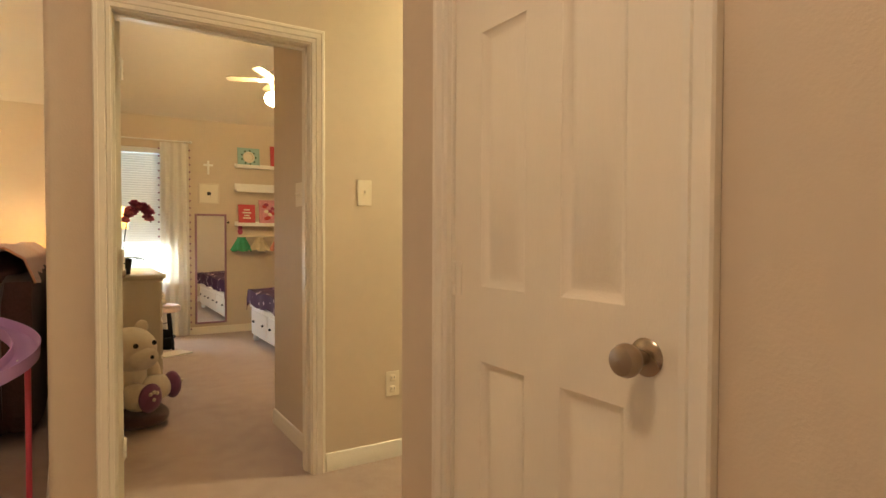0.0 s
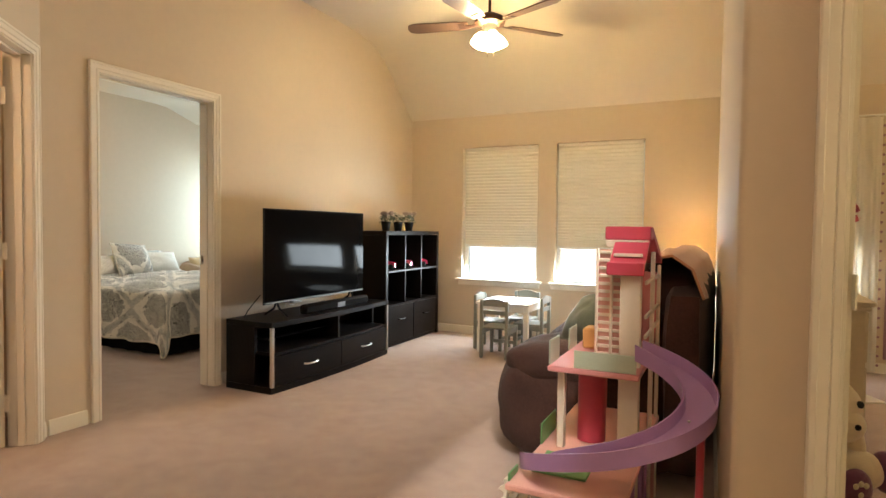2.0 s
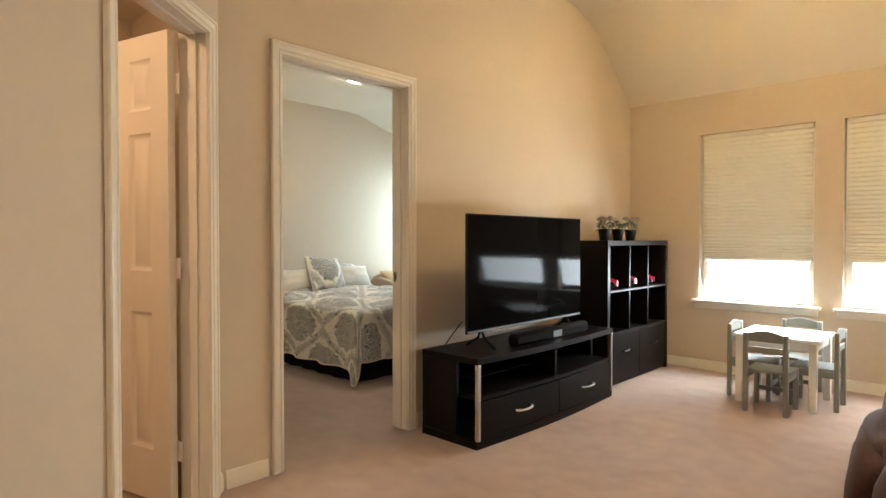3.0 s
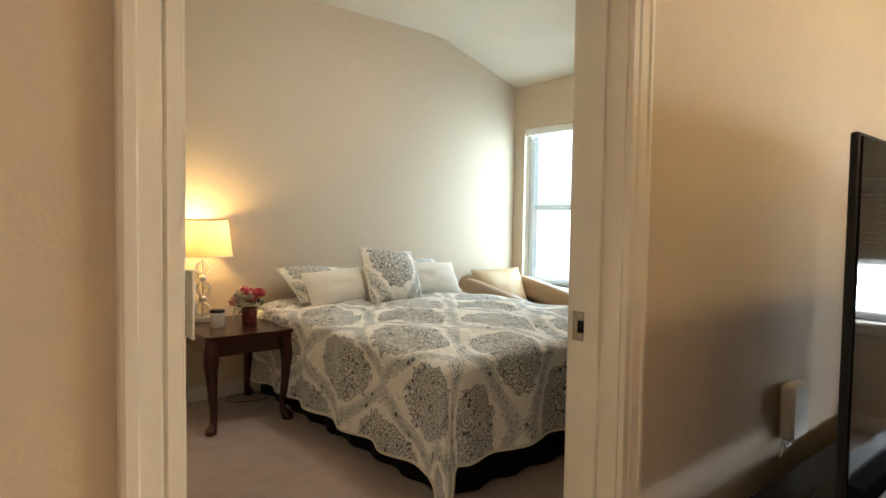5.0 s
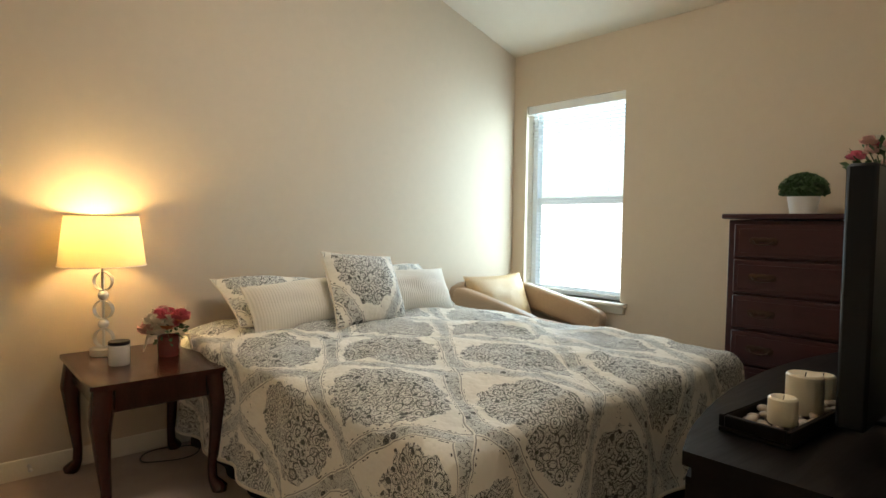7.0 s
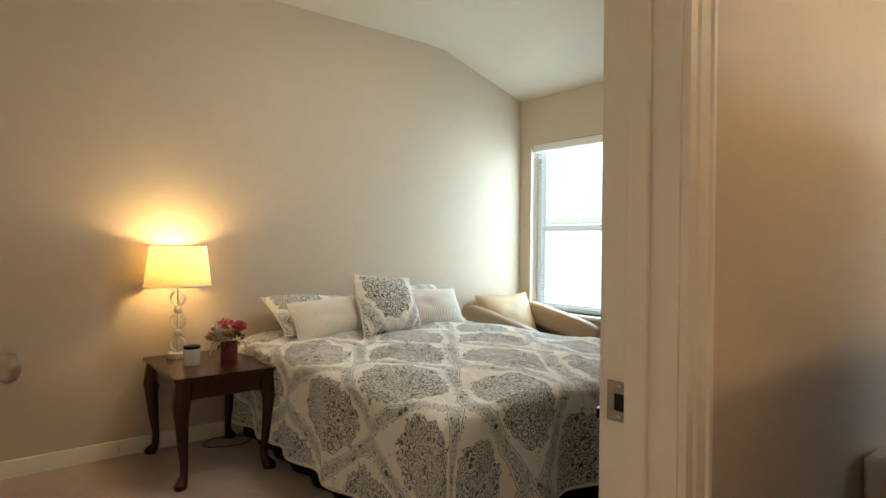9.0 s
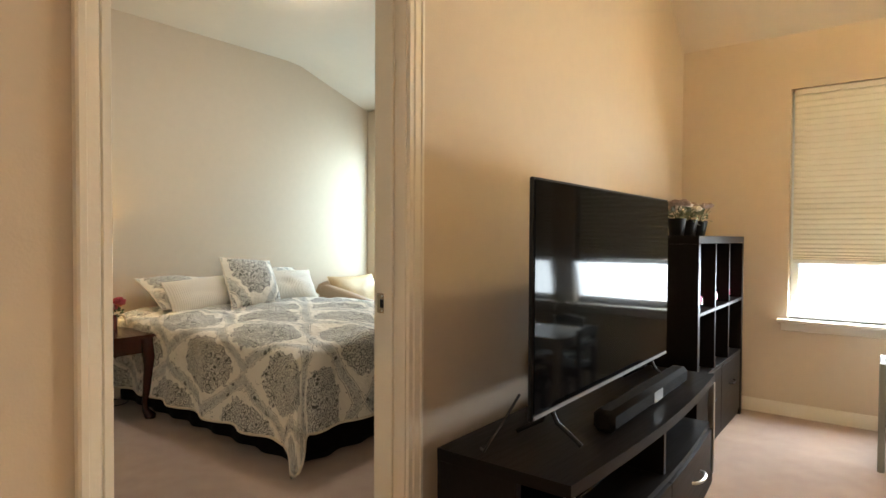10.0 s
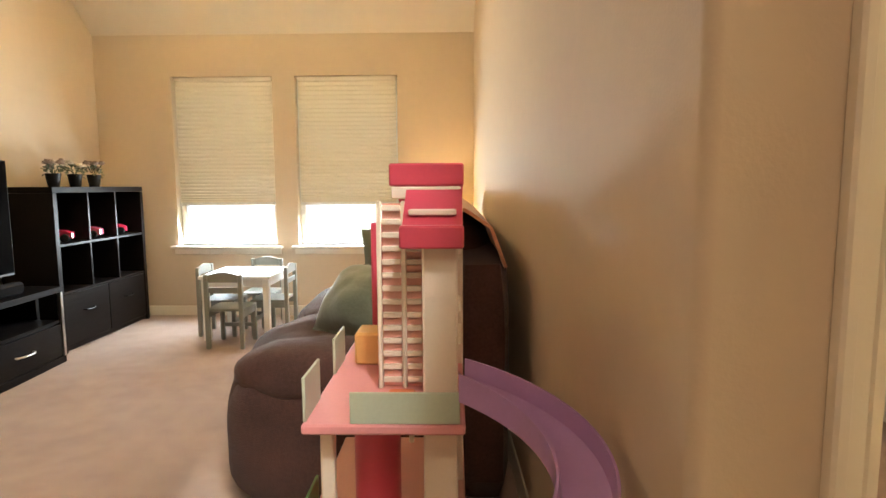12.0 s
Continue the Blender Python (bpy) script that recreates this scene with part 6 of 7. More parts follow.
# armchair in the corner
ac = thing("armchair", "tan leather armchair in the corner with a pale cushion", "armchair", Matrix.Translation((-5.76, 6.42, 0)))
part("base", Geo().soft((0.0, 0, 0.20), (0.38, 0.33, 0.14), 7, 8, lump=0.006), TANLEATHER, ac)
part("seat", Geo().soft((0.03, 0, 0.39), (0.34, 0.235, 0.075), 4, 8, puff=0.02), TANLEATHER, ac)
part("back", Geo().soft((0, 0, 0), (0.07, 0.33, 0.24), 4.5, 8, Matrix.Translation((-0.34, 0, 0.48)) @ Matrix.Rotation(radians(-9), 4, "Y")), TANLEATHER, ac)
for sy in (-1, 1):
    part("arm", Geo().soft((0, 0, 0), (0.39, 0.045, 0.085), 5, 10, Matrix.Translation((0.06, sy * 0.315, 0.550)) @ Matrix.Rotation(radians(11), 4, "Y")), TANLEATHER, ac)
    part("arm_front", Geo().soft((0.40, sy * 0.315, 0.30), (0.04, 0.043, 0.24), 5, 6), TANLEATHER, ac)
    for sx in (-0.33, 0.38):
        part("foot", Geo().cyl((sx, sy * 0.28, 0), 0.022, 0.07, 10), DARKCHERRY, ac)
part("back_cushion", cushion_geo(0.58, 0.46, 0.18).moved(Matrix.Translation((-0.21, 0.02, 0.545)) @ Matrix.Rotation(radians(-22), 4, "Y") @ Matrix.Rotation(radians(90), 4, "Z")), PALETAN, ac, "pale tan cushion")

# tall chest of drawers
CX0, CX1, CY0 = -4.395, -3.50, 6.36
ch = thing("chest_of_drawers", "tall dark cherry chest of drawers with bronze pulls", "chest of drawers", Matrix.Translation((CX0, CY0, 0)))
cw, chh = CX1 - CX0, 1.19
part("carcass", Geo().box((0.0, 0.012, 0.09), (cw, 0.45, chh - 0.03), 0.004), DARKCHERRY, ch)
part("top_board", Geo().box((-0.025, -0.02, chh - 0.026), (cw + 0.025, 0.455, chh), 0.008), DARKCHERRY, ch)
part("plinth", Geo().box((-0.01, -0.005, 0.0), (cw + 0.01, 0.45, 0.089), 0.006), DARKCHERRY, ch)
rows = [(1.14 - 0.172 * (i + 1) + 0.013, 1.14 - 0.172 * i) for i in range(6)]
for z0, z1 in rows:
    dr = part("drawer", Geo().box((0.035, -0.008, z0), (cw - 0.035, 0.0115, z1), 0.006).box((0.06, -0.013, z0 + 0.022), (cw - 0.06, -0.0082, z1 - 0.022), 0.004), DARKCHERRY, ch)
    for x in (0.17, cw - 0.17):
        zc = (z0 + z1) / 2
        part("pull", Geo().soft((x - 0.04, -0.0145, zc), (0.022, 0.003, 0.018), 2.5, 4).soft((x + 0.04, -0.0145, zc), (0.022, 0.003, 0.018), 2.5, 4).soft((x, -0.0145, zc + 0.006), (0.03, 0.0025, 0.012), 2.5, 4)
             .tube([(x - 0.045, -0.02, zc), (x - 0.03, -0.033, zc - 0.014), (x, -0.035, zc - 0.018), (x + 0.03, -0.033, zc - 0.014), (x + 0.045, -0.02, zc)], 0.004, 6), BRONZE, dr, "bronze bail pull")


def topiary(m, label):
    rg = random.Random(21)
    p = thing("potted_plant", label, "potted plant", m)
    part("pot", Geo().lathe([(0.001, 0), (0.055, 0), (0.068, 0.075), (0.07, 0.085), (0.062, 0.085), (0.06, 0.07), (0.001, 0.07)], 20, close=False), WHITEPL, p, "white pot")
    g = Geo()
    for i in range(900):
        a, t = rg.uniform(0, 6.283), rg.uniform(-0.35, 1.0)
        rr = math.sqrt(max(0, 1 - t * t)) * rg.uniform(0.8, 1.03)
        c = Vector((0.102 * rr * math.cos(a), 0.102 * rr * math.sin(a), 0.118 + 0.078 * t * rg.uniform(0.9, 1.05)))
        d = Vector((rg.gauss(0, 1), rg.gauss(0, 1), rg.gauss(0, 1))).normalized()
        w = d.orthogonal().normalized()
        s = 0.011
        g.add([c - d * s, c + w * s * 0.7, c + d * s, c - w * s * 0.7], [(0, 1, 2, 3)])
    part("foliage", g, LEAF, p, "dense small green leaves")
    part("core", Geo().ball((0, 0, 0.118), 0.075, 8, (1.1, 1.1, 0.82)), LEAF, p)
    return p


topiary(Matrix.Translation((-4.13, 6.56, 1.19)), "round clipped green plant in a white pot on the chest")

fp = thing("flower_arrangement", "pink and blush silk flowers on the chest", "flowers", Matrix.Translation((-3.83, 6.60, 1.19)))
rg = random.Random(31)
part("pot", Geo().lathe([(0.001, 0), (0.05, 0), (0.065, 0.16), (0.06, 0.165), (0.05, 0.15), (0.001, 0.15)], 18, close=False), WHITEPL, fp, "pale vase")
for pm, n in ((PETALPINK, 6), (PETALBLUSH, 6), (PETALCREAM, 3)):
    for i in range(n):
        a, rr = rg.uniform(0, 6.28), rg.uniform(0.03, 0.13)
        part("blossom", petals(Geo(), (rr * math.cos(a), rr * math.sin(a), 0.30 - rr * 0.9 + rg.uniform(0, 0.08)), rg.uniform(0.04, 0.055), 7, rg, 0.55, 3), pm, fp)
part("foliage", leaves(Geo(), (0, 0, 0.20), 0.13, 110, 0.045, rg, 0.3), LEAF, fp, "green leaves")
st = Geo()
for i in range(9):
    a = i * 0.7
    st.tube([(0, 0, 0.12), (0.03 * math.cos(a), 0.03 * math.sin(a), 0.2), (0.08 * math.cos(a), 0.08 * math.sin(a), 0.27)], 0.003, 5)
part("stems", st, STEM, fp)

# low black dresser with a bowed front, tray and television
DZ = 0.70
dl, dd = 1.50, 0.43
dresser = thing("low_dresser", "black-brown low dresser with a bowed front", "dresser", Matrix.Translation((XTVB - 0.018, 4.49, 0)))


def bow2(y0, y1, z0, z1, inset=0.0):
    n = 16
    return Geo().prism([(0, y0)] + [(-(dd + 0.13 * math.sin(math.pi * (y0 + (y1 - y0) * i / n) / dl) ** 0.8) + inset, y0 + (y1 - y0) * i / n) for i in range(n + 1)] + [(0, y1)], z0, z1)


part("top_board", bow2(0, dl, DZ - 0.028, DZ), BLACKWOOD, dresser)
part("body", bow2(0.015, dl - 0.015, 0.03, DZ - 0.029, 0.02), BLACKWOOD, dresser)
for k in range(2):
    for z0 in (0.06, 0.36):
        y0 = 0.03 + k * (dl / 2 - 0.015)
        n = 8
        ring = [(-(dd + 0.13 * math.sin(math.pi * (y0 + (dl / 2 - 0.045) * i / n) / dl) ** 0.8) + 0.008, y0 + (dl / 2 - 0.045) * i / n) for i in range(n + 1)]
        ring = ring + [(x + 0.0115, y) for x, y in ring[::-1]]
        part("drawer_front", Geo().prism(ring, z0, z0 + 0.28), BLACKWOOD, dresser)
btv = thing("television", "black flat television standing on the low dresser", "television", Matrix.Translation((-3.485, 4.70, DZ)))
part("casing", Geo().box((-0.02, 0, 0.05), (0.03, 0.96, 0.55), 0.006), BLACKPL, btv)
part("screen", Geo().box((-0.0225, 0.012, 0.065), (-0.0205, 0.948, 0.54), 0.0005), SCREEN, btv, "glossy dark screen")
part("stand_neck", Geo().box((-0.012, 0.42, 0.0125), (0.02, 0.54, 0.052), 0.003), BLACKPL, btv)
part("stand_foot", Geo().box((-0.09, 0.26, 0.0), (0.13, 0.70, 0.012), 0.004), BLACKPL, btv)
tray = thing("candle_tray", "black wooden tray filled with pebbles", "tray", Matrix.Translation((-3.615, 4.865, DZ)) @ Matrix.Rotation(radians(-4), 4, "Z"))
part("bottom", Geo().box((-0.072, -0.215, 0), (0.072, 0.215, 0.010), 0.002), BLACKWOOD, tray)
for a in ((-0.072, -0.215, -0.060, 0.215), (0.060, -0.215, 0.072, 0.215), (-0.0595, -0.215, 0.0595, -0.203), (-0.0595, 0.203, 0.0595, 0.215)):
    part("rim", Geo().box((a[0], a[1], 0.0102), (a[2], a[3], 0.036), 0.002), BLACKWOOD, tray)
rg = random.Random(41)
stone = Geo().soft((0, 0, 0), (0.013, 0.010, 0.007), 2.3, 4).mesh("pebble", PEBBLE)
for i in range(120):
    x, y = rg.uniform(-0.05, 0.05), rg.uniform(-0.19, 0.19)
    part("pebble", stone, None, tray, "", Matrix.Translation((x, y, 0.017 + 0.009 * (i % 3 == 0))) @ Euler((rg.uniform(-0.3, 0.3), rg.uniform(-0.3, 0.3), rg.uniform(0, 3))).to_matrix().to_4x4())
for x, y, r, h in ((0.008, -0.125, 0.028, 0.056), (0.012, -0.005, 0.037, 0.086), (0.014, 0.115, 0.028, 0.064)):
    p = Vector((-3.615, 4.865, DZ + 0.022)) + Vector((x, y, 0))
    cn = thing("pillar_candle", "ivory pillar candle standing in the tray", "candle", Matrix.Translation(p), "candles in the tray")
    part("wax", Geo().lathe([(0.001, 0), (r - 0.002, 0), (r, 0.003), (r, h - 0.004), (r - 0.004, h), (r - 0.012, h - 0.004), (0.001, h - 0.008)], 24, close=False), WAX, cn)
    part("wick", Geo().tube([(0, 0, h - 0.008), (0.002, 0, h + 0.003)], 0.001, 5), INK, cn, "dark wick")


# ---- child's room ----
def curtain_panel(x0, x1, label, seed):
    c = thing("curtain", label, "curtain", Matrix.Translation(((x0 + x1) / 2, Y1 - 0.085, 0.02)), "white curtains")
    w = x1 - x0

    def fn(u, v):
        x = (u - 0.5) * w
        fold = 0.026 * math.sin(u * w * 75 + seed) * (0.55 + 0.45 * (1 - v)) + 0.010 * noise.noise(Vector((u * 7, v * 3, seed)))
        return (x * (1 + 0.06 * (1 - v)), fold, 2.11 * v)

    part("cloth", Geo().sheet(fn, 46, 14, 0.002), CURTAIN, c)
    for side in (0, 1):
        for i in range(26):
            z = 0.06 + i * 0.079
            p = Vector(fn(side, z / 2.11)) + Vector(((side - 0.5) * 0.022, -0.004, 0))
            part("pompom", POMPOM, None, c, "", Matrix.Translation((p.x, p.y, z)))
    return c


POMPOM = Geo().ball((0, 0, 0), 0.011, 4).mesh("pompom", MAUVE)
curtain_panel(1.045, 1.325, "white curtain panel edged with small dark pompoms", 1.0)
curtain_panel(0.36, 0.63, "white curtain panel edged with small dark pompoms", 2.4)
rod = thing("curtain_rod", "slim white curtain rod above the window", "curtain rod", Matrix.Translation((0.84, Y1 - 0.085, 2.145)))
part("bar", Geo().tube([(-0.49, 0, 0), (0.50, 0, 0)], 0.009, 10), WHITEWOOD, rod)
part("finial", Geo().ball((0.51, 0, 0), 0.016, 6), WHITEWOOD, rod)
for x in (-0.45, 0.46):
    part("bracket", Geo().box((x - 0.008, 0.0, -0.012), (x + 0.008, 0.084, 0.004), 0.002), WHITEWOOD, rod)

# wall ledges and what they carry
for z, d in ((1.905, 0.09), (1.635, 0.09), (1.235, 0.09)):
    s = thing("picture_ledge", "white floating picture ledge on the wall", "wall shelf", Matrix.Translation((2.38, Y1, z)), "white picture ledges")
    part("board", Geo().box((-0.55, -d, 0), (0.55, -0.001, 0.016), 0.002), WHITEWOOD, s)
    part("front_lip", Geo().box((-0.55, -d - 0.010, -0.004 if z != 1.635 else -0.01), (0.55, -d - 0.0005, 0.034 if z != 1.635 else 0.06), 0.002), WHITEWOOD, s)
    part("back_rail", Geo().box((-0.55, -0.012, 0.0165), (0.55, -0.001, 0.09 if z == 1.635 else 0.05), 0.002), WHITEWOOD, s)


def framed(name, m, w, h, label, face, rim, t=0.018, category="picture"):
    p = thing(name, label, category, m)
    part("panel", Geo().box((-w / 2 + 0.008, -t + 0.004, 0.008), (w / 2 - 0.008, -0.002, h - 0.008), 0.001), face, p)
    for a in ((-w / 2, 0, -w / 2 + 0.014, h), (w / 2 - 0.014, 0, w / 2, h), (-w / 2 + 0.0142, 0, w / 2 - 0.0142, 0.014), (-w / 2 + 0.0142, h - 0.014, w / 2 - 0.0142, h)):
        part("frame_rail", Geo().box((a[0], -t, a[1]), (a[2], -0.001, a[3]), 0.002), rim, p)
    return p


art = framed("wreath_picture", Matrix.Translation((1.985, Y1 - 0.035, 1.9215)) @ Matrix.Rotation(radians(-8), 4, "X"), 0.25, 0.22, "teal picture with a white wreath on the ledge", TEAL, TEAL)
part("wreath", Geo().tube([(0.055 * math.cos(a), -0.016, 0.11 + 0.055 * math.sin(a)) for a in arc(23, 0, 345)], 0.012, 6, True).soft((0, -0.0155, 0.11), (0.055, 0.003, 0.055), 2, 4), CREAMCARD, art, "white printed wreath")
for i in range(9):
    a = i * 0.7
    part("dark_leaf", Geo().soft((0.08 * math.cos(a), -0.0165, 0.11 + 0.08 * math.sin(a)), (0.011, 0.002, 0.011), 2, 3), LEAF, art)
for x, z, w, h, face, label in ((2.33, 1.9215, 0.19, 0.26, REDCARD, "red and pink picture board on the ledge"), (1.96, 1.2515, 0.19, 0.23, REDCARD, "red picture board with white lettering on the ledge"), (2.24, 1.2515, 0.28, 0.29, PINKCARD, "pink patterned picture board on the ledge")):
    p = framed("picture_board", Matrix.Translation((x, Y1 - 0.04, z)) @ Matrix.Rotation(radians(-7), 4, "X"), w, h, label, face, face)
    if x < 2.0 or z > 1.5:
        for k, (ww, zz) in enumerate(((0.07, 0.70), (0.10, 0.55), (0.06, 0.41), (0.09, 0.28))):
            part("lettering_bar", Geo().box((-ww / 2, -0.0158, h * zz), (ww / 2, -0.0142, h * zz + 0.016), 0.0004), CREAMCARD, p, "white lettering")
    else:
        for k in range(12):
            rr = random.Random(k)
            part("printed_shape", Geo().soft((rr.uniform(-0.1, 0.1), -0.0145, rr.uniform(0.05, h - 0.05)), (0.03, 0.0015, 0.022), 2, 3), (CREAMCARD, REDCARD, PETALMAROON)[k % 3], p)
pic = framed("small_picture", Matrix.Translation((1.55, Y1, 1.48)), 0.22, 0.23, "cream framed picture of a small dark figure", CREAMCARD, CREAMWOOD)
part("drawing", Geo().soft((0.0, -0.0145, 0.115), (0.022, 0.0012, 0.02), 2.4, 4).box((-0.014, -0.0155, 0.085), (-0.009, -0.0138, 0.105), 0.0002).box((0.009, -0.0155, 0.085), (0.014, -0.0138, 0.105), 0.0002), INK, pic, "small dark drawing")
cr = thing("wall_cross", "small white wooden cross on the wall", "wall ornament", Matrix.Translation((1.545, Y1, 1.90)))
part("upright", Geo().box((-0.012, -0.012, -0.09), (0.012, -0.001, 0.065), 0.003), WHITEWOOD, cr)
part("crossbar", Geo().box((-0.05, -0.0135, 0.005), (0.05, -0.0125, 0.028), 0.0004).box((-0.05, -0.0125, 0.005), (-0.0125, -0.001, 0.028), 0.002).box((0.0125, -0.0125, 0.005), (0.05, -0.001, 0.028), 0.002), WHITEWOOD, cr)

mr = thing("wall_mirror", "tall narrow mirror in a mauve frame on the wall", "mirror", Matrix.Translation((1.567, Y1, 0.12)))
part("glass", Geo().box((-0.150, -0.012, 0.02), (0.150, -0.010, 1.225), 0), MIRROR, mr, "mirror glass")
part("backing", Geo().box((-0.155, -0.0095, 0.01), (0.155, -0.001, 1.235), 0.001), CREAMWOOD, mr)
for a in ((-0.17, 0, -0.148, 1.245), (0.148, 0, 0.17, 1.245), (-0.1478, 0, 0.1478, 0.022), (-0.1478, 1.223, 0.1478, 1.245)):
    part("frame_rail", Geo().box((a[0], -0.022, a[1]), (a[2], -0.001, a[3]), 0.004), MAUVE, mr)
hk = thing("wall_hook", "small dark hook beside the mirror", "hook", Matrix.Translation((1.757, Y1, 1.27)))
part("hook_body", Geo().ball((0, -0.012, 0), 0.013, 6).tube([(0, -0.001, 0), (0, -0.012, 0)], 0.006, 6), BLACKPL, hk)

# hooks with tulle skirts under the ledges
rail = thing("hook_rail", "slim cream hook rail under the ledge", "hook rail", Matrix.Translation((2.3, Y1, 1.10)))
part("bar", Geo().box((-0.45, -0.014, 0), (0.45, -0.001, 0.02), 0.003), CREAMWOOD, rail)
for x, tm, col in ((1.89, TULLEGREEN, "green"), (2.10, TULLECREAM, "cream"), (2.33, TULLECORAL, "coral"), (2.56, TULLECORAL, "coral")):
    tu = thing("tulle_skirt", "small gathered %s tulle skirt hanging from the rail" % col, "skirt", Matrix.Translation((x, Y1 - 0.075, 0.945)), "tulle skirts on the rail")

    def skirt(u, v, x=x):
        a = 2 * math.pi * u
        r = 0.035 + 0.055 * (1 - v) + 0.014 * math.sin(9 * a + x * 20) * (1 - v)
        return (1.25 * r * math.cos(a), 0.65 * r * math.sin(a), 0.15 * v + 0.012 * math.sin(5 * a) * (1 - v))

    part("tulle", Geo().sheet(skirt, 48, 6), tm, tu)
    part("waistband", Geo().tube([(0.044 * math.cos(a), 0.023 * math.sin(a), 0.152) for a in arc(15, 0, 337)], 0.006, 6, True), tm, tu)
    part("hanger_loop", Geo().tube([(0, 0.01, 0.15), (0, 0.045, 0.175), (0, 0.058, 0.158)], 0.002, 5), CREAMCARD, tu)

dc = thing("small_rag_doll", "small dark rag doll hanging above the green skirt", "doll", Matrix.Translation((1.885, Y1 - 0.02, 1.135)))
part("figure", Geo().ball((0, -0.012, 0.075), 0.026, 6).soft((0, -0.010, 0.03), (0.028, 0.010, 0.035), 2.5, 4), PETALMAROON, dc)

# child's bed with drawers below
kb = thing("childs_bed", "white child's bed with drawers below the mattress", "bed", Matrix.Translation((2.36, 5.19, 0)))
part("drawer_case", Geo().box((-0.50, -0.98, 0.075), (0.50, 0.98, 0.36), 0.006), WHITEWOOD, kb)
part("top_edge", Geo().box((-0.515, -0.995, 0.361), (0.515, 0.995, 0.385), 0.005), WHITEWOOD, kb)
part("mattress", Geo().box((-0.48, -0.96, 0.386), (0.48, 0.96, 0.50), 0.03), IVORYCLOTH, kb)
for x in (-0.46, 0.46):
    for y in (-0.94, 0.94):
        part("foot", Geo().lathe([(0.001, 0), (0.022, 0.002), (0.034, 0.03), (0.028, 0.055), (0.03, 0.074), (0.001, 0.074)], 14, c=(x, y, 0), close=False), WHITEWOOD, kb)
for i in range(3):
    y0 = -0.93 + i * 0.63
    dr = part("drawer", Geo().box((-0.512, y0, 0.105), (-0.5005, y0 + 0.60, 0.33), 0.004), WHITEWOOD, kb)
    for y in (y0 + 0.12, y0 + 0.48):
        part("knob", Geo().ball((-0.522, y, 0.225), 0.013, 6), INK, dr, "dark knob")


def duvet_fn(u, v):
    s, t = -0.16 + 1.28 * u, -1.02 + 2.10 * v
    x, y = max(-0.52, min(0.52, -0.52 + s)), max(-1.0, min(1.0, t))
    a = max(0, -s) + max(0, s - 1.04)
    b2 = max(0, abs(t) - 1.0)
    z = 0.55 + 0.018 * noise.noise(Vector((s * 5, t * 5, 9))) - a * 0.95 - b2 * 0.9 + 0.012 * math.sin(t * 9) * (a > 0)
    sag = 0.10 * (a > 0) * max(0, (t - 0.3))
    return (x - (0.02 if s < 0 else 0) + 0.01 * math.sin(t * 14) * (a > 0), y + (0.03 if t > 1 else 0), z - 0.0 * sag)


def floral_material():
    m, nt, b = nodes_of("purple_floral_cotton")
    tc, vo = nt.nodes.new("ShaderNodeTexCoord"), nt.nodes.new("ShaderNodeTexVoronoi")
    nz = nt.nodes.new("ShaderNodeTexNoise")
    vo.inputs["Scale"].default_value, nz.inputs["Scale"].default_value = 13.0, 6.0
    nt.links.new(tc.outputs["Object"], vo.inputs["Vector"]), nt.links.new(tc.outputs["Object"], nz.inputs["Vector"])
    f = maths(nt, "MULTIPLY", maths(nt, "LESS_THAN", vo.outputs["Distance"], 0.30), maths(nt, "GREATER_THAN", nz.outputs["Fac"], 0.49))
    nt.links.new(blend(nt, f, (0.05, 0.009, 0.04), (0.50, 0.36, 0.38)), b.inputs["Base Color"])
    b.inputs["Roughness"].default_value, b.inputs["Sheen Weight"].default_value = 0.9, 0.0
    return m


dv = thing("duvet", "purple duvet with pale printed flowers on the child's bed", "duvet", Matrix.Translation((2.36, 5.19, 0)))
part("cloth", Geo().sheet(duvet_fn, 50, 70, 0.02), floral_material(), dv)

# cream dresser, lamp and orchid
kd = thing("childs_dresser", "cream painted dresser against the partition", "dresser", Matrix.Translation((0.37, 4.0, 0)))
part("carcass", Geo().box((0, 0.0, 0.06), (0.40, 0.95, 0.845), 0.004), CREAMWOOD, kd)
part("top_board", Geo().box((-0.005, -0.025, 0.8455), (0.43, 0.975, 0.87), 0.006).box((0, -0.012, 0.825), (0.415, 0.962, 0.845), 0.004), CREAMWOOD, kd)
part("plinth", Geo().box((0.0, 0.01, 0.0), (0.38, 0.94, 0.0595), 0.003), CREAMWOOD, kd)
for z in (0.09, 0.34, 0.59):
    dr = part("drawer", Geo().box((0.4005, 0.03, z), (0.412, 0.92, z + 0.225), 0.004), CREAMWOOD, kd)
    for y in (0.25, 0.70):
        part("knob", Geo().ball((0.424, y, z + 0.115), 0.013, 6), BRONZE, dr, "dark knob")
kl = thing("table_lamp", "small table lamp with a lit yellow shade", "table lamp", Matrix.Translation((0.535, 4.55, 0.87)))
part("base", Geo().lathe([(0.001, 0), (0.055, 0), (0.058, 0.01), (0.02, 0.03), (0.035, 0.09), (0.045, 0.14), (0.03, 0.2), (0.012, 0.23), (0.012, 0.30), (0.001, 0.30)], 18, close=False), WHITEPL, kl)
part("shade", Geo().lathe([(0.082, 0.30), (0.084, 0.30), (0.064, 0.455), (0.062, 0.455)], 28, close=False), LAMPSHADE, kl, "lit yellow fabric shade")
part("bulb", Geo().ball((0, 0, 0.36), 0.024, 8), BULB, kl, "warm bulb")
lamp("child_lamp_light", "POINT", CHILDLAMP_W, WARM, Matrix.Translation((0.535, 4.55, 0.87 + 0.42)), 0.025)
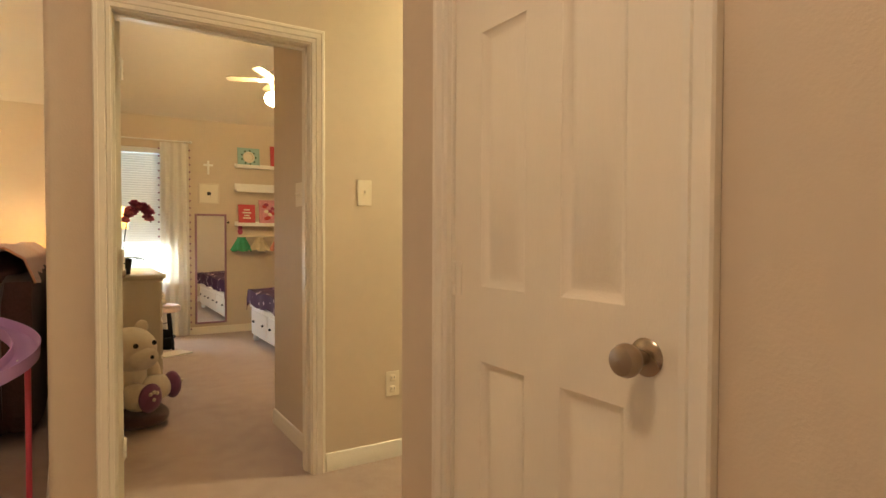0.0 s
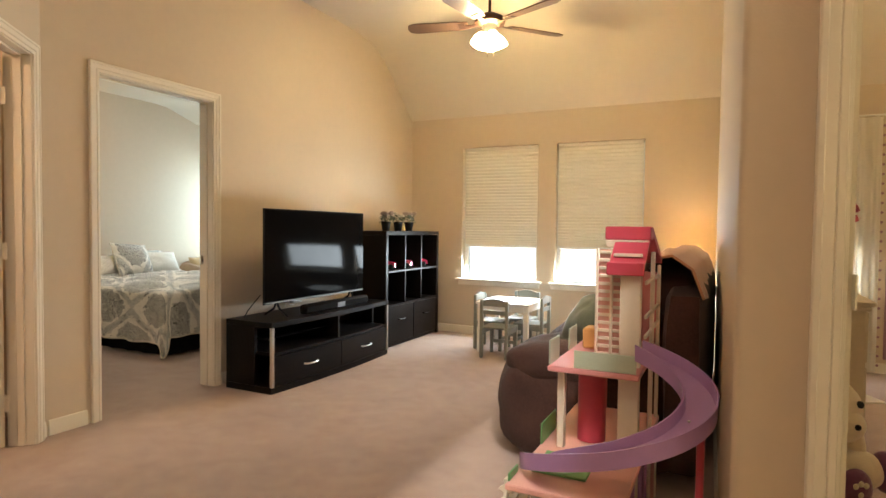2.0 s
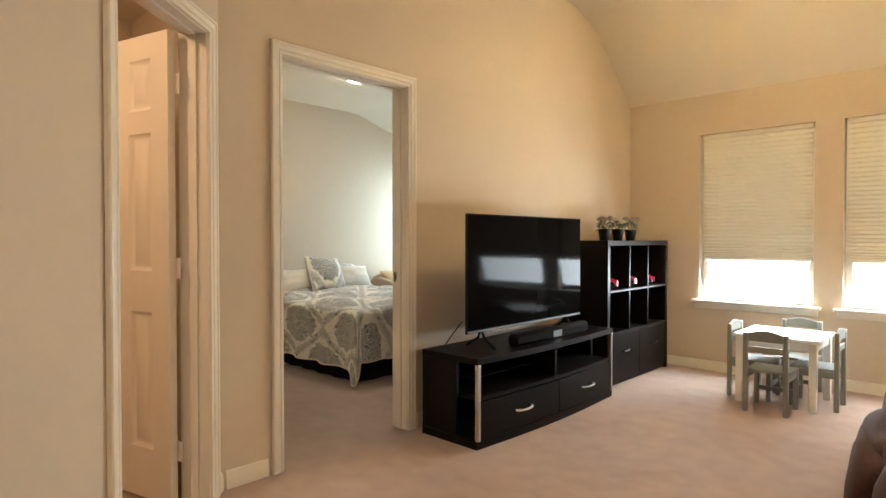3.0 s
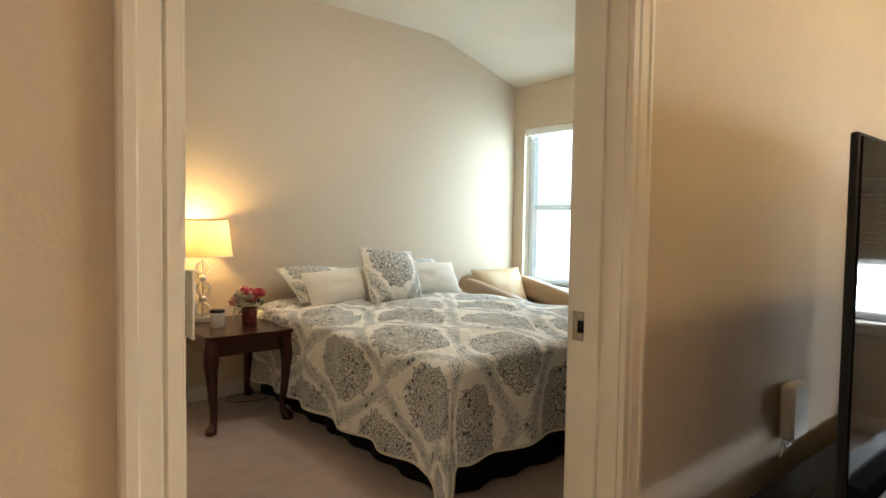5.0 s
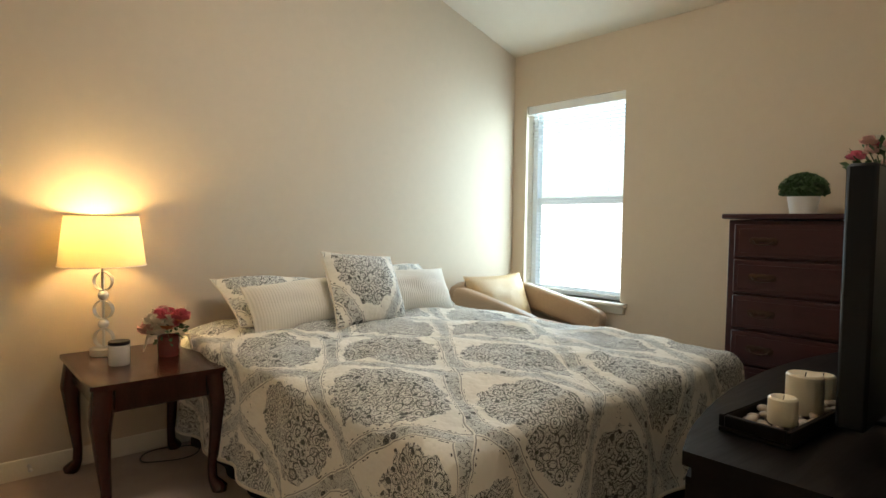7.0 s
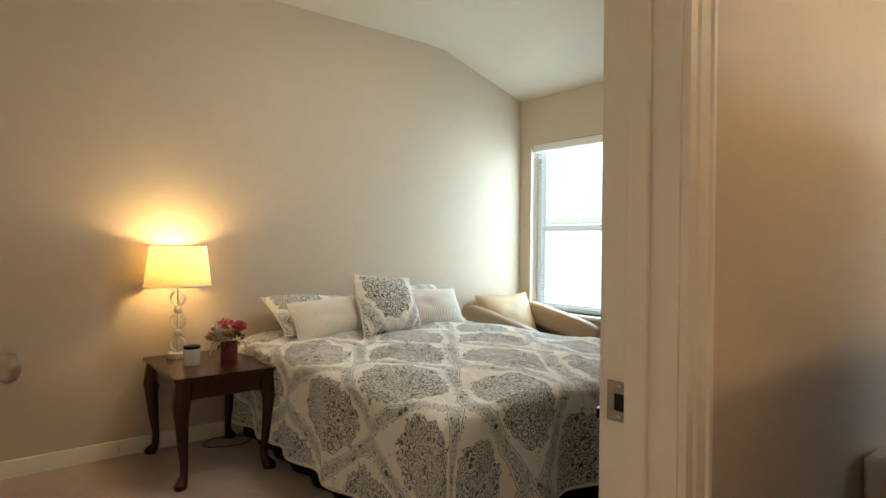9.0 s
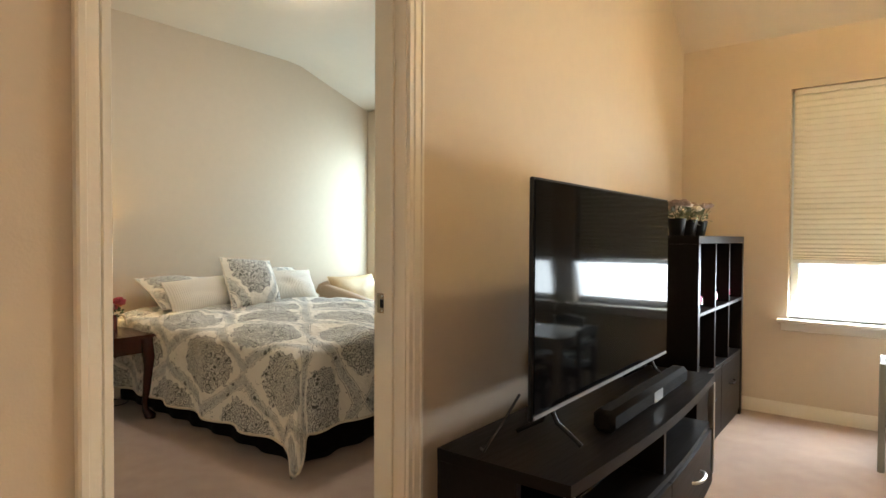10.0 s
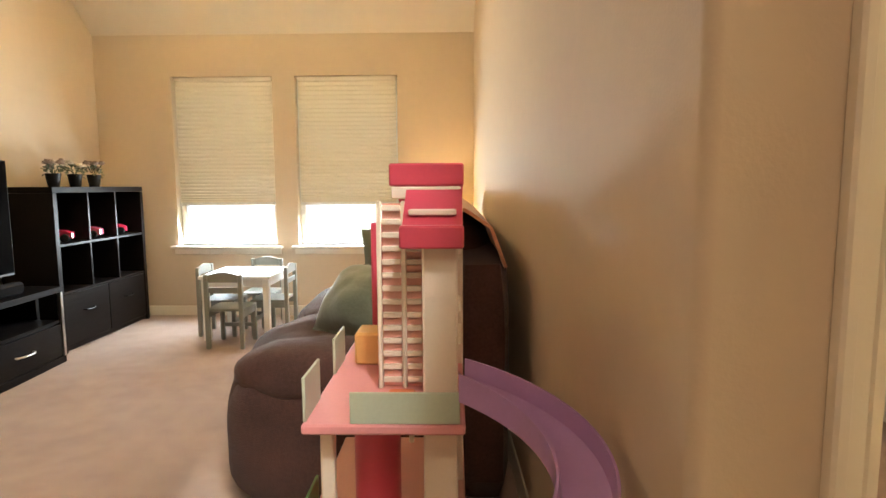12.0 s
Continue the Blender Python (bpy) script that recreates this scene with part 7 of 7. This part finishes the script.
orc = thing("potted_orchid", "maroon orchid in a dark pot on the dresser", "potted plant", Matrix.Translation((0.56, 4.16, 0.87)))
part("pot", Geo().lathe([(0.001, 0), (0.045, 0), (0.058, 0.10), (0.052, 0.10), (0.05, 0.08), (0.001, 0.08)], 16, close=False), BLACKPL, orc)
rg = random.Random(51)
for i in range(7):
    a = i * 0.93
    def lf(u, v, a=a):
        l = 0.19 * u
        w = (v - 0.5) * 0.045 * math.sin(math.pi * min(1, u * 0.9 + 0.08))
        r = 0.02 + l * 0.8
        return (r * math.cos(a) - w * math.sin(a), r * math.sin(a) + w * math.cos(a), 0.10 + 0.35 * l - 2.2 * l * l)
    part("leaf", Geo().sheet(lf, 8, 2, 0.002), LEAF, orc)
stem = [(0, 0, 0.09), (0.01, -0.01, 0.22), (0.03, -0.02, 0.36), (0.075, -0.03, 0.44), (0.13, -0.04, 0.42), (0.165, -0.05, 0.34)]
part("stem", Geo().tube(stem, 0.003, 6), STEM, orc)
for i in range(22):
    t = 1.9 + 3.05 * i / 22
    k = min(int(t), 4)
    p = Vector(stem[k]).lerp(Vector(stem[k + 1]), t - k) + Vector((rg.uniform(-0.02, 0.02), rg.uniform(-0.02, 0.02), rg.uniform(-0.012, 0.012)))
    part("blossom", petals(Geo(), p, 0.040, 5, rg, 0.55, 2), PETALMAROON if i % 3 else PETALPINK, orc)

# plush animal sitting on a floor cushion: one mesh
fc = thing("floor_cushion", "round brown floor cushion", "cushion", Matrix.Translation((0.585, 3.72, 0)))
part("cover", Geo().soft((0, 0, 0.05), (0.20, 0.20, 0.052), 2.6, 10, lump=0.01), BASKET, fc)
pl = Geo()
pl.ball((-0.02, 0.06, 0.28), 0.15, 14, (1.0, 0.9, 1.08))
pl.ball((-0.005, 0.0, 0.445), 0.146, 16, (1.06, 0.95, 0.93))
pl.ball((0.0, -0.105, 0.405), 0.088, 12, (1.1, 0.72, 0.78))
for sx in (-1, 1):
    pl.ball((sx * 0.10, 0.03, 0.565), 0.045, 8, (1, 0.55, 1))
    pl.ball((sx * 0.135, -0.02, 0.27), 0.055, 10, (0.8, 0.9, 1.9))
pl.ball((-0.06, -0.13, 0.19), 0.083, 12, (0.95, 1.35, 0.95))
pl.ball((0.12, -0.06, 0.20), 0.083, 12, (1.3, 1.05, 0.95))
pl.slot = 1
pl.ball((-0.045, -0.222, 0.195), 0.076, 12, (0.98, 0.42, 1.1))
pl.ball((0.205, -0.105, 0.205), 0.076, 12, (0.55, 0.85, 1.1))
pl.ball((-0.155, -0.01, 0.26), 0.05, 8, (0.8, 0.9, 1.5))
pl.slot = 0
for c in ((-0.045, -0.256), (0.244, -0.118)):
    for dx, dz in ((0, 0.0), (-0.022, 0.034), (0.0, 0.042), (0.022, 0.034)):
        pl.ball((c[0] + dx * (1 if c[0] < 0 else 0.3), c[1] + 0.003 - (dx if c[0] > 0 else 0), 0.19 + dz), 0.012, 5, (1, 0.5, 1))
pl.slot = 2
pl.ball((0.066, -0.120, 0.488), 0.015, 6)
pl.ball((-0.06, -0.125, 0.488), 0.015, 6)
pl.ball((0.012, -0.170, 0.415), 0.012, 6)
bear = part("plush_animal", pl, [PLUSH, PLUSHPURPLE, PLUSHBLACK])
bear.matrix_basis = Matrix.Translation((0.575, 3.72, 0.0)) @ Matrix.Rotation(radians(34), 4, "Z")
tagged(bear, "cream plush animal with purple paws sitting on a floor cushion", "plush toy")

# pink stool with a toy on it
sl = thing("round_stool", "pale pink upholstered stool on dark legs", "stool", Matrix.Translation((0.97, 6.12, 0)))
part("seat", Geo().lathe([(0.001, 0.37), (0.17, 0.37), (0.19, 0.385), (0.19, 0.415), (0.17, 0.435), (0.001, 0.445)], 24, close=False), PINKSTOOL, sl)
for i in range(4):
    a = radians(45 + 90 * i)
    part("leg", Geo().tube([(0.11 * math.cos(a), 0.11 * math.sin(a), 0.37), (0.15 * math.cos(a), 0.15 * math.sin(a), 0.0)], 0.012, 8), BLACKPL, sl)
part("foot_ring", Geo().tube([(0.135 * math.cos(a), 0.135 * math.sin(a), 0.12) for a in arc(23, 0, 345)], 0.008, 6, True), BLACKPL, sl)
ty = part("plush_toy", Geo().ball((0, 0, 0.07), 0.075, 8, (1, 0.9, 0.95)).ball((-0.02, -0.01, 0.165), 0.055, 8).ball((0.05, -0.06, 0.03), 0.03, 6).ball((-0.06, -0.06, 0.03), 0.03, 6), PLUSH)
ty.matrix_basis = Matrix.Translation((0.95, 6.14, 0.441))
tagged(ty, "small cream plush toy sitting on the stool", "plush toy")
bag = thing("black_bag", "black cloth bag on the floor under the stool", "bag", Matrix.Translation((1.00, 6.08, 0)))
part("body", Geo().soft((0, 0, 0.10), (0.085, 0.07, 0.10), 3.5, 8, lump=0.02), BLACKCLOTH, bag)
part("handle", Geo().tube([(-0.05, 0, 0.18), (-0.04, 0, 0.26), (0.04, 0, 0.26), (0.05, 0, 0.18)], 0.006, 6), BLACKCLOTH, bag)
bk = thing("picture_book", "thin open book lying on the carpet", "book", Matrix.Translation((1.05, 5.80, 0.0)) @ Matrix.Rotation(radians(25), 4, "Z"))
part("pages", Geo().box((-0.14, -0.10, 0.0), (0.14, 0.10, 0.012), 0.003), CREAMCARD, bk)

ceiling_fan("ceiling_fan", Matrix.Translation((1.78, 4.90, 3.0)), "white ceiling fan with a lit glass globe", WHITEPL, MAPLE, KIDGLOW, turn=15, drop=0.37, single=True, reach=0.62)
vent = thing("ceiling_vent", "small metal air vent in the ceiling", "air vent", Matrix.Translation((1.80, 5.55, 3.0)))
part("frame", Geo().box((-0.16, -0.09, -0.010), (0.16, 0.09, -0.0005), 0.003), CREAMWOOD, vent)
for i in range(7):
    part("slat", Geo().box((-0.14, -0.075 + i * 0.023, -0.014), (0.14, -0.065 + i * 0.023, -0.0102), 0.001), VENTGREY, vent)

# ---- outside ----
structure("ground", Geo().box((-60, 7.2, -0.6), (60, 120, -0.35), 0), GRASS, "mown back lawn", "lawn")
fence = thing("board_fence", "weathered grey wooden board fence across the lawn", "fence", Matrix.Translation((-2.5, 11.0, -0.35)))
board = Geo().box((-0.0715, -0.01, 0), (0.0715, 0.01, 1.85), 0.002).mesh("board", FENCEWOOD)
for i in range(150):
    part("board", board, None, fence, "", Matrix.Translation((-15.2 + 0.145 * i, 0, random.uniform(-0.01, 0.01))))
for z in (0.4, 1.45):
    part("rail", Geo().box((-15.3, 0.01, z), (6.6, 0.05, z + 0.09), 0.004), FENCEWOOD, fence)
